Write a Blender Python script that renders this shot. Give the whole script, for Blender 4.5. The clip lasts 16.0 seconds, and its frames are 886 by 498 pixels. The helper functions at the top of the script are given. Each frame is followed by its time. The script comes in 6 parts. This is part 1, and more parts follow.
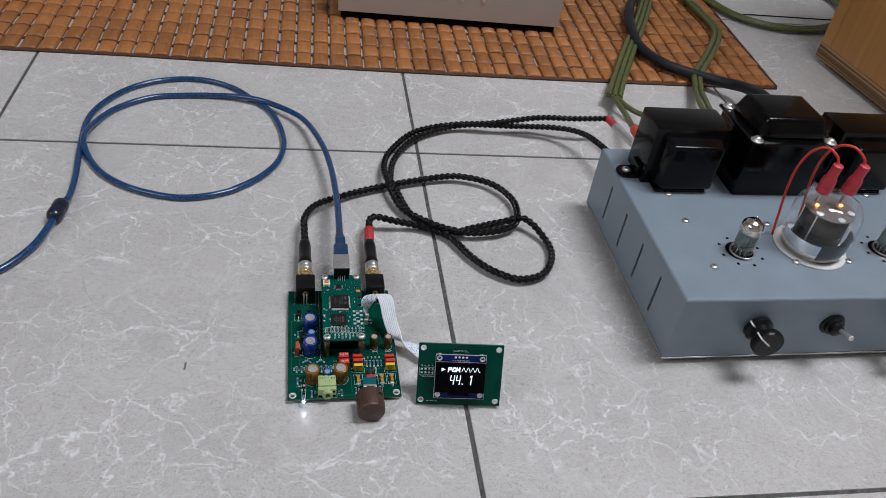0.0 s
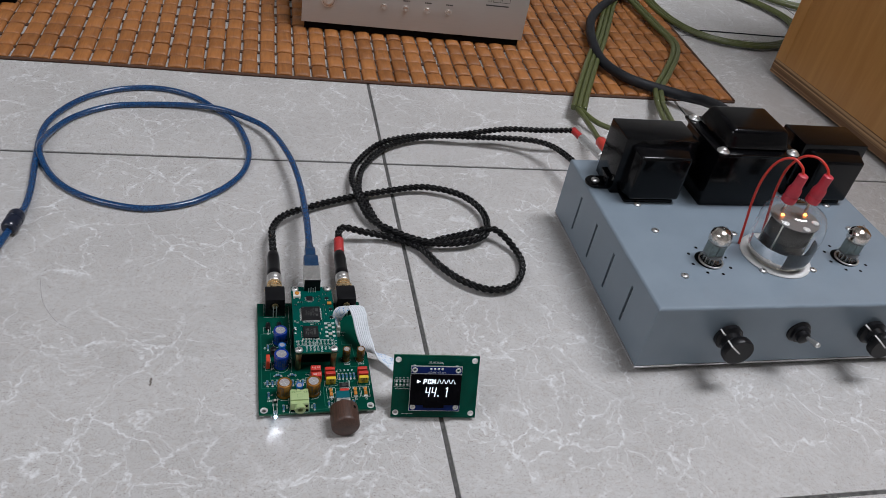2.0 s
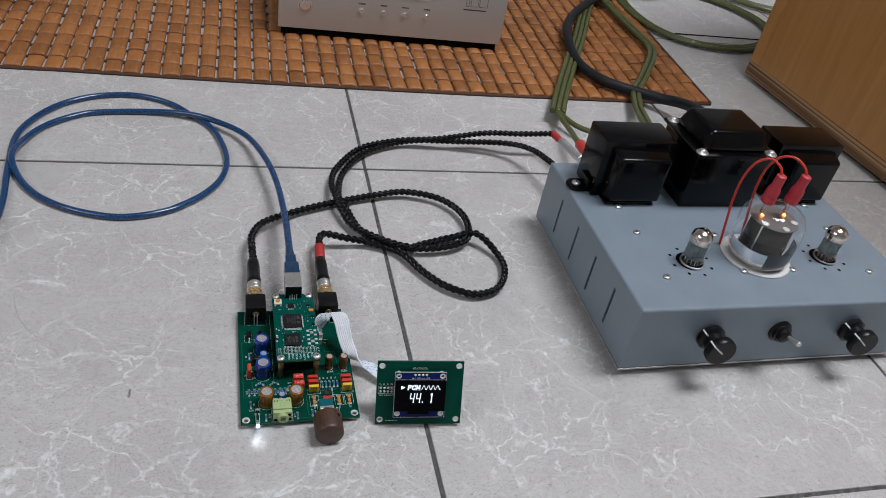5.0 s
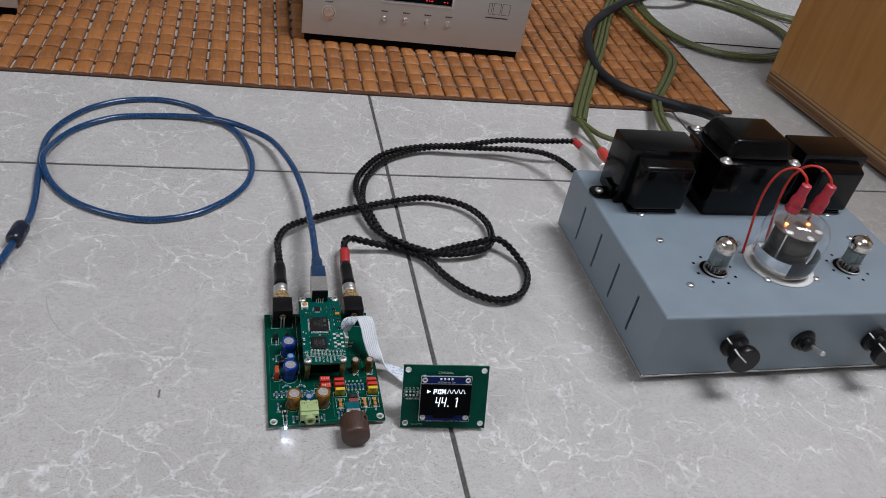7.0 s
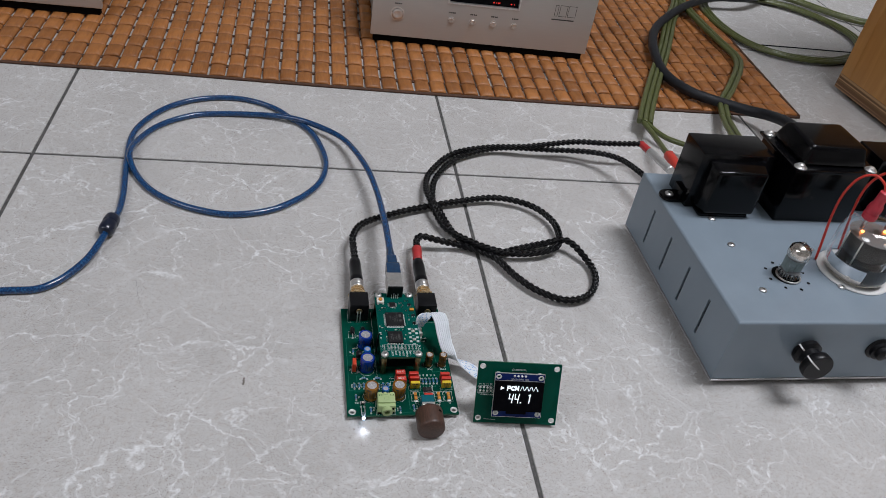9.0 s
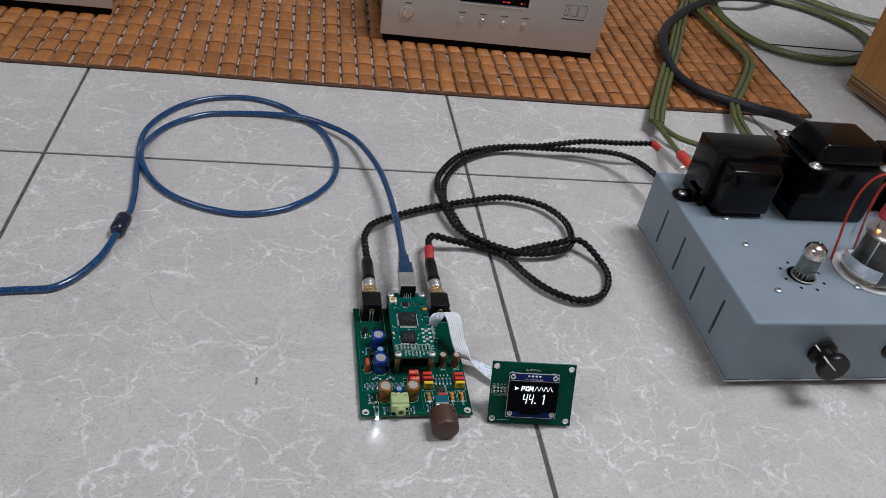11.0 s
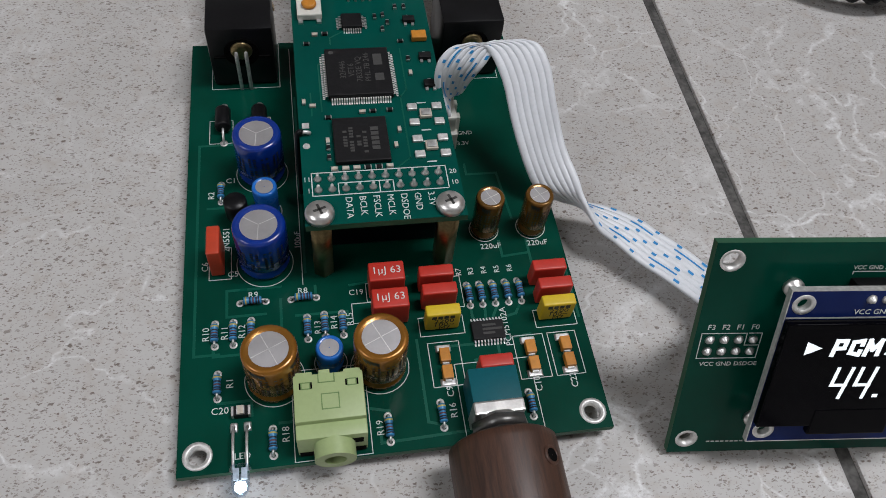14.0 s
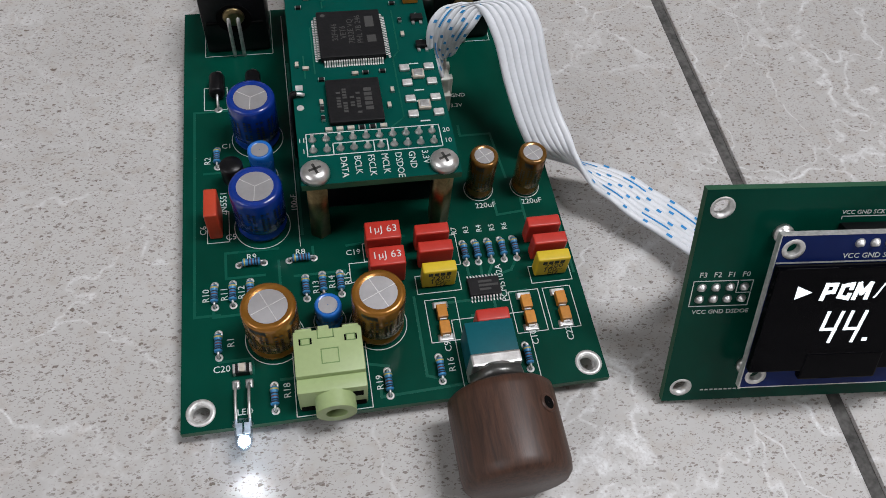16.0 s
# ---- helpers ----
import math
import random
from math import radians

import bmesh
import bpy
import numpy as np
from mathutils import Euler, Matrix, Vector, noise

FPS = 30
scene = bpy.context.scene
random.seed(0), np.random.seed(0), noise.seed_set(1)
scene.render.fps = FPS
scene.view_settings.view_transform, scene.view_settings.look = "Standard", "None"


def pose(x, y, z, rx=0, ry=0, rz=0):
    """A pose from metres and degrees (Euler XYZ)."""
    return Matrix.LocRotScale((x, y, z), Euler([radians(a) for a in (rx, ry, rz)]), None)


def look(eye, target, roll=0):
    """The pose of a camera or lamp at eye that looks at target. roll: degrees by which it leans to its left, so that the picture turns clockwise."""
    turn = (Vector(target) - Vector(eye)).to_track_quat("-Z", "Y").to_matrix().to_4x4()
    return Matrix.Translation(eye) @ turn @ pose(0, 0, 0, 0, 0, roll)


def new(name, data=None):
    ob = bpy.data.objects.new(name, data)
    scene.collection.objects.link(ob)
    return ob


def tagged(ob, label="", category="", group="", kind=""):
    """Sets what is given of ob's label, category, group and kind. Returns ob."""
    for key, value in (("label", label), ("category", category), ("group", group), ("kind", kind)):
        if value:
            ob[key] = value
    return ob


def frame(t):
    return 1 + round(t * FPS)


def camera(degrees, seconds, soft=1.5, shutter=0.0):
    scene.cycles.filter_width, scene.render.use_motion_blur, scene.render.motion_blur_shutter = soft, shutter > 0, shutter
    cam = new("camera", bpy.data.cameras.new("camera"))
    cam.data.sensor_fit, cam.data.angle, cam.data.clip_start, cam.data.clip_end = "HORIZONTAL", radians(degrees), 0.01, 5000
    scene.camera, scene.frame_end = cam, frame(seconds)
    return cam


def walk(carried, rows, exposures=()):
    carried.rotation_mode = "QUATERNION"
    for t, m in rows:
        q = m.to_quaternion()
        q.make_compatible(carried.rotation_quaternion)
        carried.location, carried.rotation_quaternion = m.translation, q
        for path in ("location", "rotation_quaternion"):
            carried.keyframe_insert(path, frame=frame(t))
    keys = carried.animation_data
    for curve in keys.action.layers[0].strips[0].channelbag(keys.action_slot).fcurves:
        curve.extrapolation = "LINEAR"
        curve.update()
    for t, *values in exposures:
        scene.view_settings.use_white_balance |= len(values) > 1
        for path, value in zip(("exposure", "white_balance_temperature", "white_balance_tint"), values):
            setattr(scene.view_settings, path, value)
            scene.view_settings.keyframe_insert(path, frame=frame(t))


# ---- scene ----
cam = camera(60.1, 16.0, soft=0.55)
PATH = [
    (0, (0.005, -0.347, 0.434), (0.385, 1.154, -0.832), 9.1),
    (0.5, (0.002, -0.347, 0.433), (0.39, 1.162, -0.821), 9.8),
    (1, (0.0, -0.346, 0.43), (0.413, 1.169, -0.808), 10.2),
    (1.5, (-0.004, -0.342, 0.424), (0.445, 1.171, -0.805), 10.9),
    (2, (-0.007, -0.342, 0.426), (0.487, 1.163, -0.795), 11.3),
    (2.5, (-0.006, -0.344, 0.427), (0.53, 1.153, -0.787), 11.4),
    (3, (-0.006, -0.342, 0.426), (0.546, 1.151, -0.787), 11.3),
    (5.5, (-0.011, -0.339, 0.423), (0.533, 1.167, -0.775), 11.7),
    (6, (-0.015, -0.34, 0.423), (0.525, 1.171, -0.772), 11.8),
    (6.5, (-0.016, -0.339, 0.424), (0.517, 1.176, -0.767), 11.9),
    (7, (-0.02, -0.341, 0.424), (0.498, 1.178, -0.77), 11.5),
    (7.5, (-0.033, -0.345, 0.423), (0.463, 1.174, -0.78), 11.0),
    (8, (-0.042, -0.349, 0.431), (0.412, 1.176, -0.779), 10.3),
    (8.5, (-0.044, -0.347, 0.429), (0.379, 1.185, -0.785), 10.2),
    (9, (-0.045, -0.347, 0.429), (0.359, 1.19, -0.786), 10.3),
    (11.5, (-0.051, -0.342, 0.422), (0.333, 1.199, -0.794), 9.8),
    (12, (-0.039, -0.289, 0.388), (0.332, 1.176, -0.922), 10.0),
    (12.5, (0.003, -0.157, 0.271), (0.359, 1.051, -1.284), 11.7),
    (13, (0.044, -0.079, 0.177), (0.374, 1.006, -1.47), 10.1),
    (13.5, (0.033, -0.062, 0.161), (0.363, 1.024, -1.486), 9.7),
    (14, (0.028, -0.046, 0.14), (0.339, 1.039, -1.511), 8.8),
    (14.5, (0.03, -0.051, 0.135), (0.341, 1.025, -1.522), 8.8),
    (15, (0.032, -0.051, 0.138), (0.344, 1.029, -1.516), 8.4),
    (15.5, (0.031, -0.051, 0.14), (0.34, 1.02, -1.521), 7.8),
    (16, (0.028, -0.051, 0.139), (0.337, 0.993, -1.538), 8.0),
]
walk(cam, [(t, look(eye, target, roll)) for t, eye, target, roll in PATH], exposures=[(0, -0.2, 6350, 10), (12.0, -0.2, 6350, 10), (12.5, -0.42, 6450, 10), (13.0, -0.55, 6550, 10), (14.0, -0.4, 6600, 10), (14.5, -0.2, 6600, 10), (16.0, -0.2, 6600, 10)])

# ---- light ----
world = bpy.data.worlds.new("room_world")
scene.world = world
world.use_nodes = True
world.node_tree.nodes["Background"].inputs[0].default_value = (0.85, 0.93, 1.0, 1)
world.node_tree.nodes["Background"].inputs[1].default_value = 0.25


def area_lamp(name, at, target, sx, sy, watts, colour):
    data = bpy.data.lights.new(name, "AREA")
    data.shape, data.size, data.size_y, data.energy, data.color = "RECTANGLE", sx, sy, watts, colour
    ob = new(name, data)
    ob.matrix_world = look(at, target)
    return ob


area_lamp("ceiling_lamp", (1.05, 0.05, 2.50), (1.05, 0.05, 0), 1.2, 0.5, 63, (0.97, 0.975, 1.03))
# added soft fill from the left, no known lamp; lightens left-facing sides
area_lamp("added_fill_left", (-2.0, -0.7, 2.50), (-1.2, -0.3, 0), 1.6, 1.6, 44, (0.97, 0.975, 1.03))

# ---- materials ----


class Nodes:
    """Short hand for building a node material."""

    def __init__(self, name):
        self.mat = bpy.data.materials.new(name)
        self.mat.use_nodes = True
        self.tree = self.mat.node_tree
        self.bsdf = self.tree.nodes["Principled BSDF"]
        self.out = self.tree.nodes["Material Output"]
        self.geo = self.add("ShaderNodeNewGeometry")
        self.pos = self.geo.outputs["Position"]

    def add(self, kind, **inputs):
        node = self.tree.nodes.new(kind)
        for key, value in inputs.items():
            self.put(node.inputs[key.replace("_", " ")], value)
        return node

    def put(self, socket, value):
        if isinstance(value, bpy.types.NodeSocket):
            self.tree.links.new(value, socket)
        elif isinstance(value, tuple) and len(value) == 3 and socket.type == "RGBA":
            socket.default_value = (*value, 1)
        else:
            socket.default_value = value

    def noise(self, scale, detail=3.0, rough=0.55, vector=None, distortion=0.0):
        n = self.add("ShaderNodeTexNoise", Scale=scale, Detail=detail, Roughness=rough, Distortion=distortion)
        self.put(n.inputs["Vector"], vector or self.pos)
        return n.outputs["Fac"]

    def stretch(self, sx, sy, sz, rz=0.0):
        n = self.add("ShaderNodeMapping", Scale=(sx, sy, sz), Rotation=(0.0, 0.0, rz))
        self.put(n.inputs["Vector"], self.pos)
        return n.outputs["Vector"]

    def ramp(self, fac, lo, hi):
        n = self.add("ShaderNodeMapRange")
        n.interpolation_type = "SMOOTHSTEP"
        for key, value in (("Value", fac), ("From Min", lo), ("From Max", hi)):
            self.put(n.inputs[key], value)
        return n.outputs["Result"]

    def math(self, op, a, b=0.0):
        n = self.add("ShaderNodeMath")
        n.operation = op
        self.put(n.inputs[0], a)
        self.put(n.inputs[1], b)
        return n.outputs[0]

    def mix(self, fac, a, b):
        n = self.add("ShaderNodeMix")
        n.data_type = "RGBA"
        self.put(n.inputs[0], fac)
        self.put(n.inputs[6], a)
        self.put(n.inputs[7], b)
        return n.outputs[2]

    def bump(self, height, strength, distance):
        n = self.add("ShaderNodeBump", Strength=strength, Distance=distance, Height=height)
        self.put(self.bsdf.inputs["Normal"], n.outputs["Normal"])

    def set(self, **inputs):
        for key, value in inputs.items():
            self.put(self.bsdf.inputs[key.replace("_", " ")], value)
        return self.mat


def paint(name, colour, rough=0.5, metal=0.0, vary=0.12, scale=150.0, bump=0.0, coat=0.0, fine=1500.0, spec=0.5):
    """A surface with uneven colour at two scales, uneven gloss and a little relief."""
    n = Nodes(name)
    big, small = n.noise(scale), n.noise(fine, 2.0)
    fac = n.math("ADD", n.math("MULTIPLY", big, 0.6), n.math("MULTIPLY", small, 0.4))
    fac = n.ramp(fac, 0.3, 0.7)
    dark = tuple(c * (1 - vary) for c in colour)
    light = tuple(min(1, c * (1 + vary)) for c in colour)
    n.set(Base_Color=n.mix(fac, dark, light), Metallic=metal, Coat_Weight=coat, Specular_IOR_Level=spec)
    n.set(Roughness=n.math("ADD", n.math("MULTIPLY", big, 0.16), max(0.02, rough - 0.08)))
    if bump:
        n.bump(small, bump, 0.0003)
    return n.mat


def glow(name, colour, strength):
    n = Nodes(name)
    return n.set(Base_Color=(0.0, 0.0, 0.0), Emission_Color=colour, Emission_Strength=strength)


def clear(name, tint=(1.0, 1.0, 1.0), gloss=0.04):
    """Thin glass: clear, with a sheen that grows towards the rim."""
    n = Nodes(name)
    a = n.add("ShaderNodeBsdfTransparent", Color=tint)
    b = n.add("ShaderNodeBsdfGlossy", Color=(1.0, 1.0, 1.0), Roughness=gloss)
    f = n.add("ShaderNodeLayerWeight", Blend=0.5)
    rim = n.math("ADD", 0.07, n.math("MULTIPLY", n.math("POWER", f.outputs["Facing"], 3.5), 0.6))
    m = n.add("ShaderNodeMixShader")
    for socket, value in zip(m.inputs, (rim, a.outputs[0], b.outputs[0])):
        n.put(socket, value)
    n.put(n.out.inputs["Surface"], m.outputs[0])
    return n.mat


def floor_material():
    n = Nodes("stone_look_tile")
    info = n.add("ShaderNodeObjectInfo")
    shift = n.add("ShaderNodeVectorMath")
    n.put(shift.inputs[0], n.pos)
    r = n.math("MULTIPLY", info.outputs["Random"], 37.0)
    comb = n.add("ShaderNodeCombineXYZ", X=r, Y=r)
    n.put(shift.inputs[1], comb.outputs[0])
    p = shift.outputs[0]
    cloud, patch = n.noise(9.0, 4.0, 0.6, p), n.noise(40.0, 3.0, 0.6, p)
    base = n.mix(n.ramp(cloud, 0.35, 0.65), (0.462, 0.453, 0.440), (0.515, 0.506, 0.492))
    base = n.mix(n.math("MULTIPLY", n.ramp(patch, 0.4, 0.7), 0.35), base, (0.56, 0.555, 0.545))
    rust = n.ramp(n.noise(230.0, 3.0, 0.65, p), 0.48, 0.72)
    base = n.mix(n.math("MULTIPLY", rust, 0.42), base, (0.40, 0.345, 0.30))
    # fine brown and grey specks, a little drawn out and of uneven outline
    wob = n.add("ShaderNodeTexNoise", Scale=1500.0, Detail=2.0)
    n.put(wob.inputs["Vector"], p)
    drift = n.add("ShaderNodeVectorMath")
    drift.operation = "MULTIPLY_ADD"
    n.put(drift.inputs[0], wob.outputs["Color"])
    n.put(drift.inputs[1], (0.0009, 0.0009, 0.0))
    n.put(drift.inputs[2], p)
    for scale, rate, turn, size, power, tone in ((900.0, 0.62, 0.35, 0.44, 0.86, (0.110, 0.078, 0.060)), (1350.0, 0.50, -0.25, 0.48, 0.84, (0.120, 0.082, 0.062)), (2000.0, 0.36, 0.1, 0.54, 0.76, (0.14, 0.100, 0.078)), (2900.0, 0.30, 0.5, 0.55, 0.62, (0.17, 0.125, 0.10))):
        lay = n.add("ShaderNodeMapping", Scale=(0.62, 1.35, 1.0), Rotation=(0.0, 0.0, turn))
        n.put(lay.inputs["Vector"], drift.outputs[0])
        v = n.add("ShaderNodeTexVoronoi", Scale=scale)
        n.put(v.inputs["Vector"], lay.outputs[0])
        sep = n.add("ShaderNodeSeparateColor", Color=v.outputs["Color"])
        reach = n.math("MULTIPLY", n.math("SUBTRACT", sep.outputs[0], rate), size / (1 - rate))
        dot = n.ramp(n.math("SUBTRACT", reach, v.outputs["Distance"]), 0.0, 0.14)
        base = n.mix(n.math("MULTIPLY", dot, n.math("MULTIPLY", power, n.math("ADD", 0.45, n.math("MULTIPLY", sep.outputs[1], 0.55)))), base, tone)
    # white crackled veins, in patches
    warp = n.add("ShaderNodeTexNoise", Scale=24.0, Detail=4.0, Roughness=0.60)
    n.put(warp.inputs["Vector"], p)
    bent = n.add("ShaderNodeVectorMath")
    bent.operation = "MULTIPLY_ADD"
    n.put(bent.inputs[0], warp.outputs["Color"])
    n.put(bent.inputs[1], (0.055, 0.055, 0.0))
    n.put(bent.inputs[2], p)
    mask = n.math("ADD", 0.30, n.math("MULTIPLY", n.ramp(n.noise(14.0, 3.0, 0.6, p), 0.38, 0.56), 0.70))
    veins = None
    for scale, width, power in ((17.0, 0.022, 0.92), (41.0, 0.030, 0.72)):
        v = n.add("ShaderNodeTexVoronoi", Scale=scale)
        v.feature = "DISTANCE_TO_EDGE"
        n.put(v.inputs["Vector"], bent.outputs[0])
        line = n.math("MULTIPLY", n.math("SUBTRACT", 1.0, n.ramp(v.outputs["Distance"], 0.0, width)), power)
        veins = line if veins is None else n.math("MAXIMUM", veins, line)
    wear = n.ramp(n.noise(150.0, 4.0, 0.7, p), 0.30, 0.66)
    frost = n.math("ADD", 0.62, n.math("MULTIPLY", n.ramp(n.noise(1300.0, 2.0, 0.6, p), 0.38, 0.60), 0.38))
    veins = n.math("MULTIPLY", n.math("MULTIPLY", veins, frost), n.math("MULTIPLY", mask, wear))
    base = n.mix(veins, base, (0.80, 0.81, 0.815))
    n.set(Base_Color=base, Roughness=n.math("ADD", 0.30, n.math("MULTIPLY", patch, 0.22)), Specular_IOR_Level=0.4)
    n.bump(n.noise(420.0, 3.0, 0.6, p), 0.12, 0.0004)
    return n.mat


def wood_material(name, dark, light, across, along, rough, per_object=True, coat=0.0, axis="x"):
    """Grain drawn out along one axis, each piece with a tone of its own."""
    n = Nodes(name)
    scales = {"x": (along, across, across), "y": (across, along, across), "z": (across, across, along)}[axis]
    p = n.stretch(*scales)
    grain = n.noise(1.0, 5.0, 0.65, p, 0.6)
    fine = n.noise(4.0, 3.0, 0.6, p)
    fac = n.math("ADD", n.math("MULTIPLY", grain, 0.7), n.math("MULTIPLY", fine, 0.3))
    if per_object:
        info = n.add("ShaderNodeObjectInfo")
        isle = n.math("ADD", info.outputs["Random"], n.geo.outputs["Random Per Island"])
        fac = n.math("ADD", fac, n.math("MULTIPLY", n.math("SUBTRACT", n.math("FRACT", isle), 0.5), 0.24))
    n.set(Base_Color=n.mix(n.ramp(fac, 0.25, 0.75), dark, light), Coat_Weight=coat, Coat_Roughness=0.25)
    n.set(Roughness=n.math("ADD", rough, n.math("MULTIPLY", fine, 0.15)))
    n.bump(fac, 0.15, 0.0005)
    return n.mat


def ply_material():
    n = Nodes("plywood_edge")
    p = n.stretch(1.0, 1.0, 420.0)
    wave = n.noise(1.0, 1.0, 0.4, p)
    n.set(Base_Color=n.mix(n.ramp(wave, 0.42, 0.58), (0.13, 0.062, 0.025), (0.42, 0.25, 0.12)), Roughness=0.55)
    return n.mat


def braid_material():
    n = Nodes("black_braid")
    w = n.noise(2600.0, 2.0, 0.6)
    n.set(Base_Color=n.mix(n.ramp(w, 0.45, 0.75), (0.001, 0.001, 0.0014), (0.006, 0.006, 0.007)), Roughness=0.30, Specular_IOR_Level=0.22)
    n.bump(w, 0.35, 0.0005)
    return n.mat


def blue_jacket():
    n = Nodes("clear_blue_jacket")
    foil = n.ramp(n.noise(700.0, 3.0, 0.7), 0.42, 0.66)
    n.set(Base_Color=n.mix(foil, (0.003, 0.026, 0.090), (0.014, 0.090, 0.235)), Roughness=0.2, Coat_Weight=0.5, Coat_Roughness=0.1)
    return n.mat


def brushed(name, colour, rough=0.34):
    n = Nodes(name)
    line = n.noise(1.0, 3.0, 0.6, n.stretch(6.0, 900.0, 900.0))
    n.set(Base_Color=n.mix(line, tuple(c * 0.9 for c in colour), colour), Metallic=0.55)
    n.set(Roughness=n.math("ADD", rough, n.math("MULTIPLY", line, 0.12)))
    n.bump(line, 0.06, 0.0002)
    return n.mat


def pcb_material(name, colour, trace):
    """Glossy solder mask; wide tracks under it show a little lighter."""
    n = Nodes(name)
    cloud = n.noise(60.0, 3.0)
    n.set(Base_Color=n.mix(n.ramp(cloud, 0.35, 0.65), colour, trace), Roughness=0.22, Specular_IOR_Level=0.13)
    n.bump(n.noise(500.0), 0.03, 0.0003)
    return n.mat


M_TILE = floor_material()
M_GROUT = paint("dark_grout", (0.078, 0.076, 0.072), 0.85, vary=0.6, scale=220, bump=0.6, fine=900)
M_WALL = paint("off_white_wall", (0.56, 0.55, 0.53), 0.8, scale=3)
M_CEIL = paint("white_ceiling", (0.64, 0.64, 0.63), 0.85, scale=3)
M_BAMBOO = wood_material("bamboo_tile", (0.215, 0.077, 0.017), (0.405, 0.158, 0.041), 260, 30, 0.46, coat=0.05, axis="y")
M_CORD = paint("mat_backing", (0.075, 0.034, 0.018), 0.8, vary=0.35, scale=300)
M_BIRCH = wood_material("birch_ply_face", (0.40, 0.185, 0.050), (0.52, 0.265, 0.080), 45, 4, 0.34, coat=0.2, axis="z")
M_PLY = ply_material()
M_SILVER = brushed("brushed_silver", (0.56, 0.545, 0.52))
M_GREY = paint("grey_hammer_enamel", (0.200, 0.248, 0.292), 0.40, vary=0.05, scale=40, bump=0.05, fine=1100, coat=0.12)
M_LACQUER = paint("black_lacquer", (0.002, 0.002, 0.0025), 0.14, vary=0.3, scale=60, bump=0.03, fine=500, spec=0.24)
M_BLACK = paint("black_plastic", (0.006, 0.006, 0.007), 0.32, vary=0.3, scale=200, spec=0.25)
# near-black that paints the shade in holes, slots and gaps
M_SHADE = paint("shade_black", (0.003, 0.003, 0.003), 0.9, vary=0.2, spec=0.08)
M_CHROME = paint("bright_steel", (0.74, 0.73, 0.71), 0.32, 0.9, vary=0.12, scale=400)
M_TIN = paint("solder_tin", (0.66, 0.66, 0.65), 0.40, 0.85, vary=0.25, scale=700)
M_BRASS = paint("gold_plated_brass", (0.74, 0.55, 0.31), 0.26, 0.75, vary=0.15, scale=400)
M_OLDBRASS = paint("dull_brass", (0.26, 0.20, 0.10), 0.35, 1.0, vary=0.3, scale=250)
M_PCB = pcb_material("green_solder_mask", (0.0008, 0.043, 0.027), (0.0008, 0.056, 0.036))
M_TRACE = paint("green_track", (0.002, 0.088, 0.058), 0.3, vary=0.1, spec=0.25)
M_PCB2 = pcb_material("teal_solder_mask", (0.0006, 0.061, 0.048), (0.0008, 0.074, 0.058))
M_NAVY = pcb_material("blue_solder_mask", (0.005, 0.014, 0.085), (0.007, 0.020, 0.11))
M_EDGE = paint("board_edge", (0.02, 0.10, 0.05), 0.6)
M_SILK = paint("white_ink", (0.62, 0.66, 0.64), 0.6, vary=0.15, scale=900)
M_PAD = paint("tinned_pad", (0.72, 0.72, 0.70), 0.42, 0.55, vary=0.2, scale=900)
M_DULLSTEEL = paint("dull_steel", (0.13, 0.13, 0.125), 0.34, 0.8, vary=0.2, scale=300)
M_BLUECAN = paint("blue_sleeve", (0.003, 0.030, 0.24), 0.16, vary=0.12, scale=200, coat=0.4)
M_SKYCAN = paint("light_blue_sleeve", (0.012, 0.15, 0.55), 0.26, vary=0.12, scale=200, coat=0.3)
M_GOLDCAN = paint("gold_sleeve", (0.33, 0.140, 0.020), 0.22, 0.5, vary=0.12, scale=200, coat=0.3)
M_DARKGOLD = paint("dark_gold_sleeve", (0.20, 0.095, 0.018), 0.2, 0.5, vary=0.2, scale=200, coat=0.3)
M_CANTOP = paint("aluminium_top", (0.50, 0.49, 0.50), 0.42, 0.7, vary=0.06, scale=300)
M_SCORE = paint("scored_line", (0.78, 0.78, 0.77), 0.35, 0.6)
M_BLACKINK = paint("black_ink", (0.012, 0.012, 0.012), 0.5)
M_REDFILM = paint("red_capacitor", (0.52, 0.035, 0.022), 0.36, vary=0.08, scale=300)
M_ORANGE = paint("orange_capacitor", (0.50, 0.052, 0.020), 0.38, vary=0.08, scale=300)
M_YELLOW = paint("yellow_capacitor", (0.66, 0.47, 0.02), 0.4, vary=0.06, scale=300)
M_GREENJACK = paint("pale_green_plastic", (0.36, 0.46, 0.215), 0.42, vary=0.05, scale=200)
M_TEAL = paint("teal_plastic", (0.002, 0.092, 0.115), 0.5, vary=0.08, scale=200, spec=0.15)
M_WALNUT = wood_material("walnut_knob", (0.024, 0.011, 0.007), (0.095, 0.042, 0.025), 900, 90, 0.42, False, 0.08, axis="y")
M_RESIST = paint("resistor_blue", (0.035, 0.22, 0.44), 0.35, vary=0.1, scale=500)
M_BAND1 = paint("band_dark", (0.015, 0.015, 0.03), 0.4)
M_BAND2 = paint("band_brown", (0.12, 0.03, 0.03), 0.4)
M_BAND3 = paint("band_yellow", (0.45, 0.35, 0.08), 0.4)
M_CHIP = paint("black_epoxy", (0.010, 0.010, 0.011), 0.48, vary=0.2, scale=500, bump=0.1, spec=0.2)
M_LEG = paint("tinned_leg", (0.80, 0.80, 0.78), 0.45, 0.5, vary=0.15, scale=900)
M_CHIPINK = paint("laser_mark", (0.065, 0.065, 0.063), 0.6, spec=0.2)
M_TANT = paint("tantalum_orange", (0.55, 0.22, 0.025), 0.4, vary=0.12, scale=600)
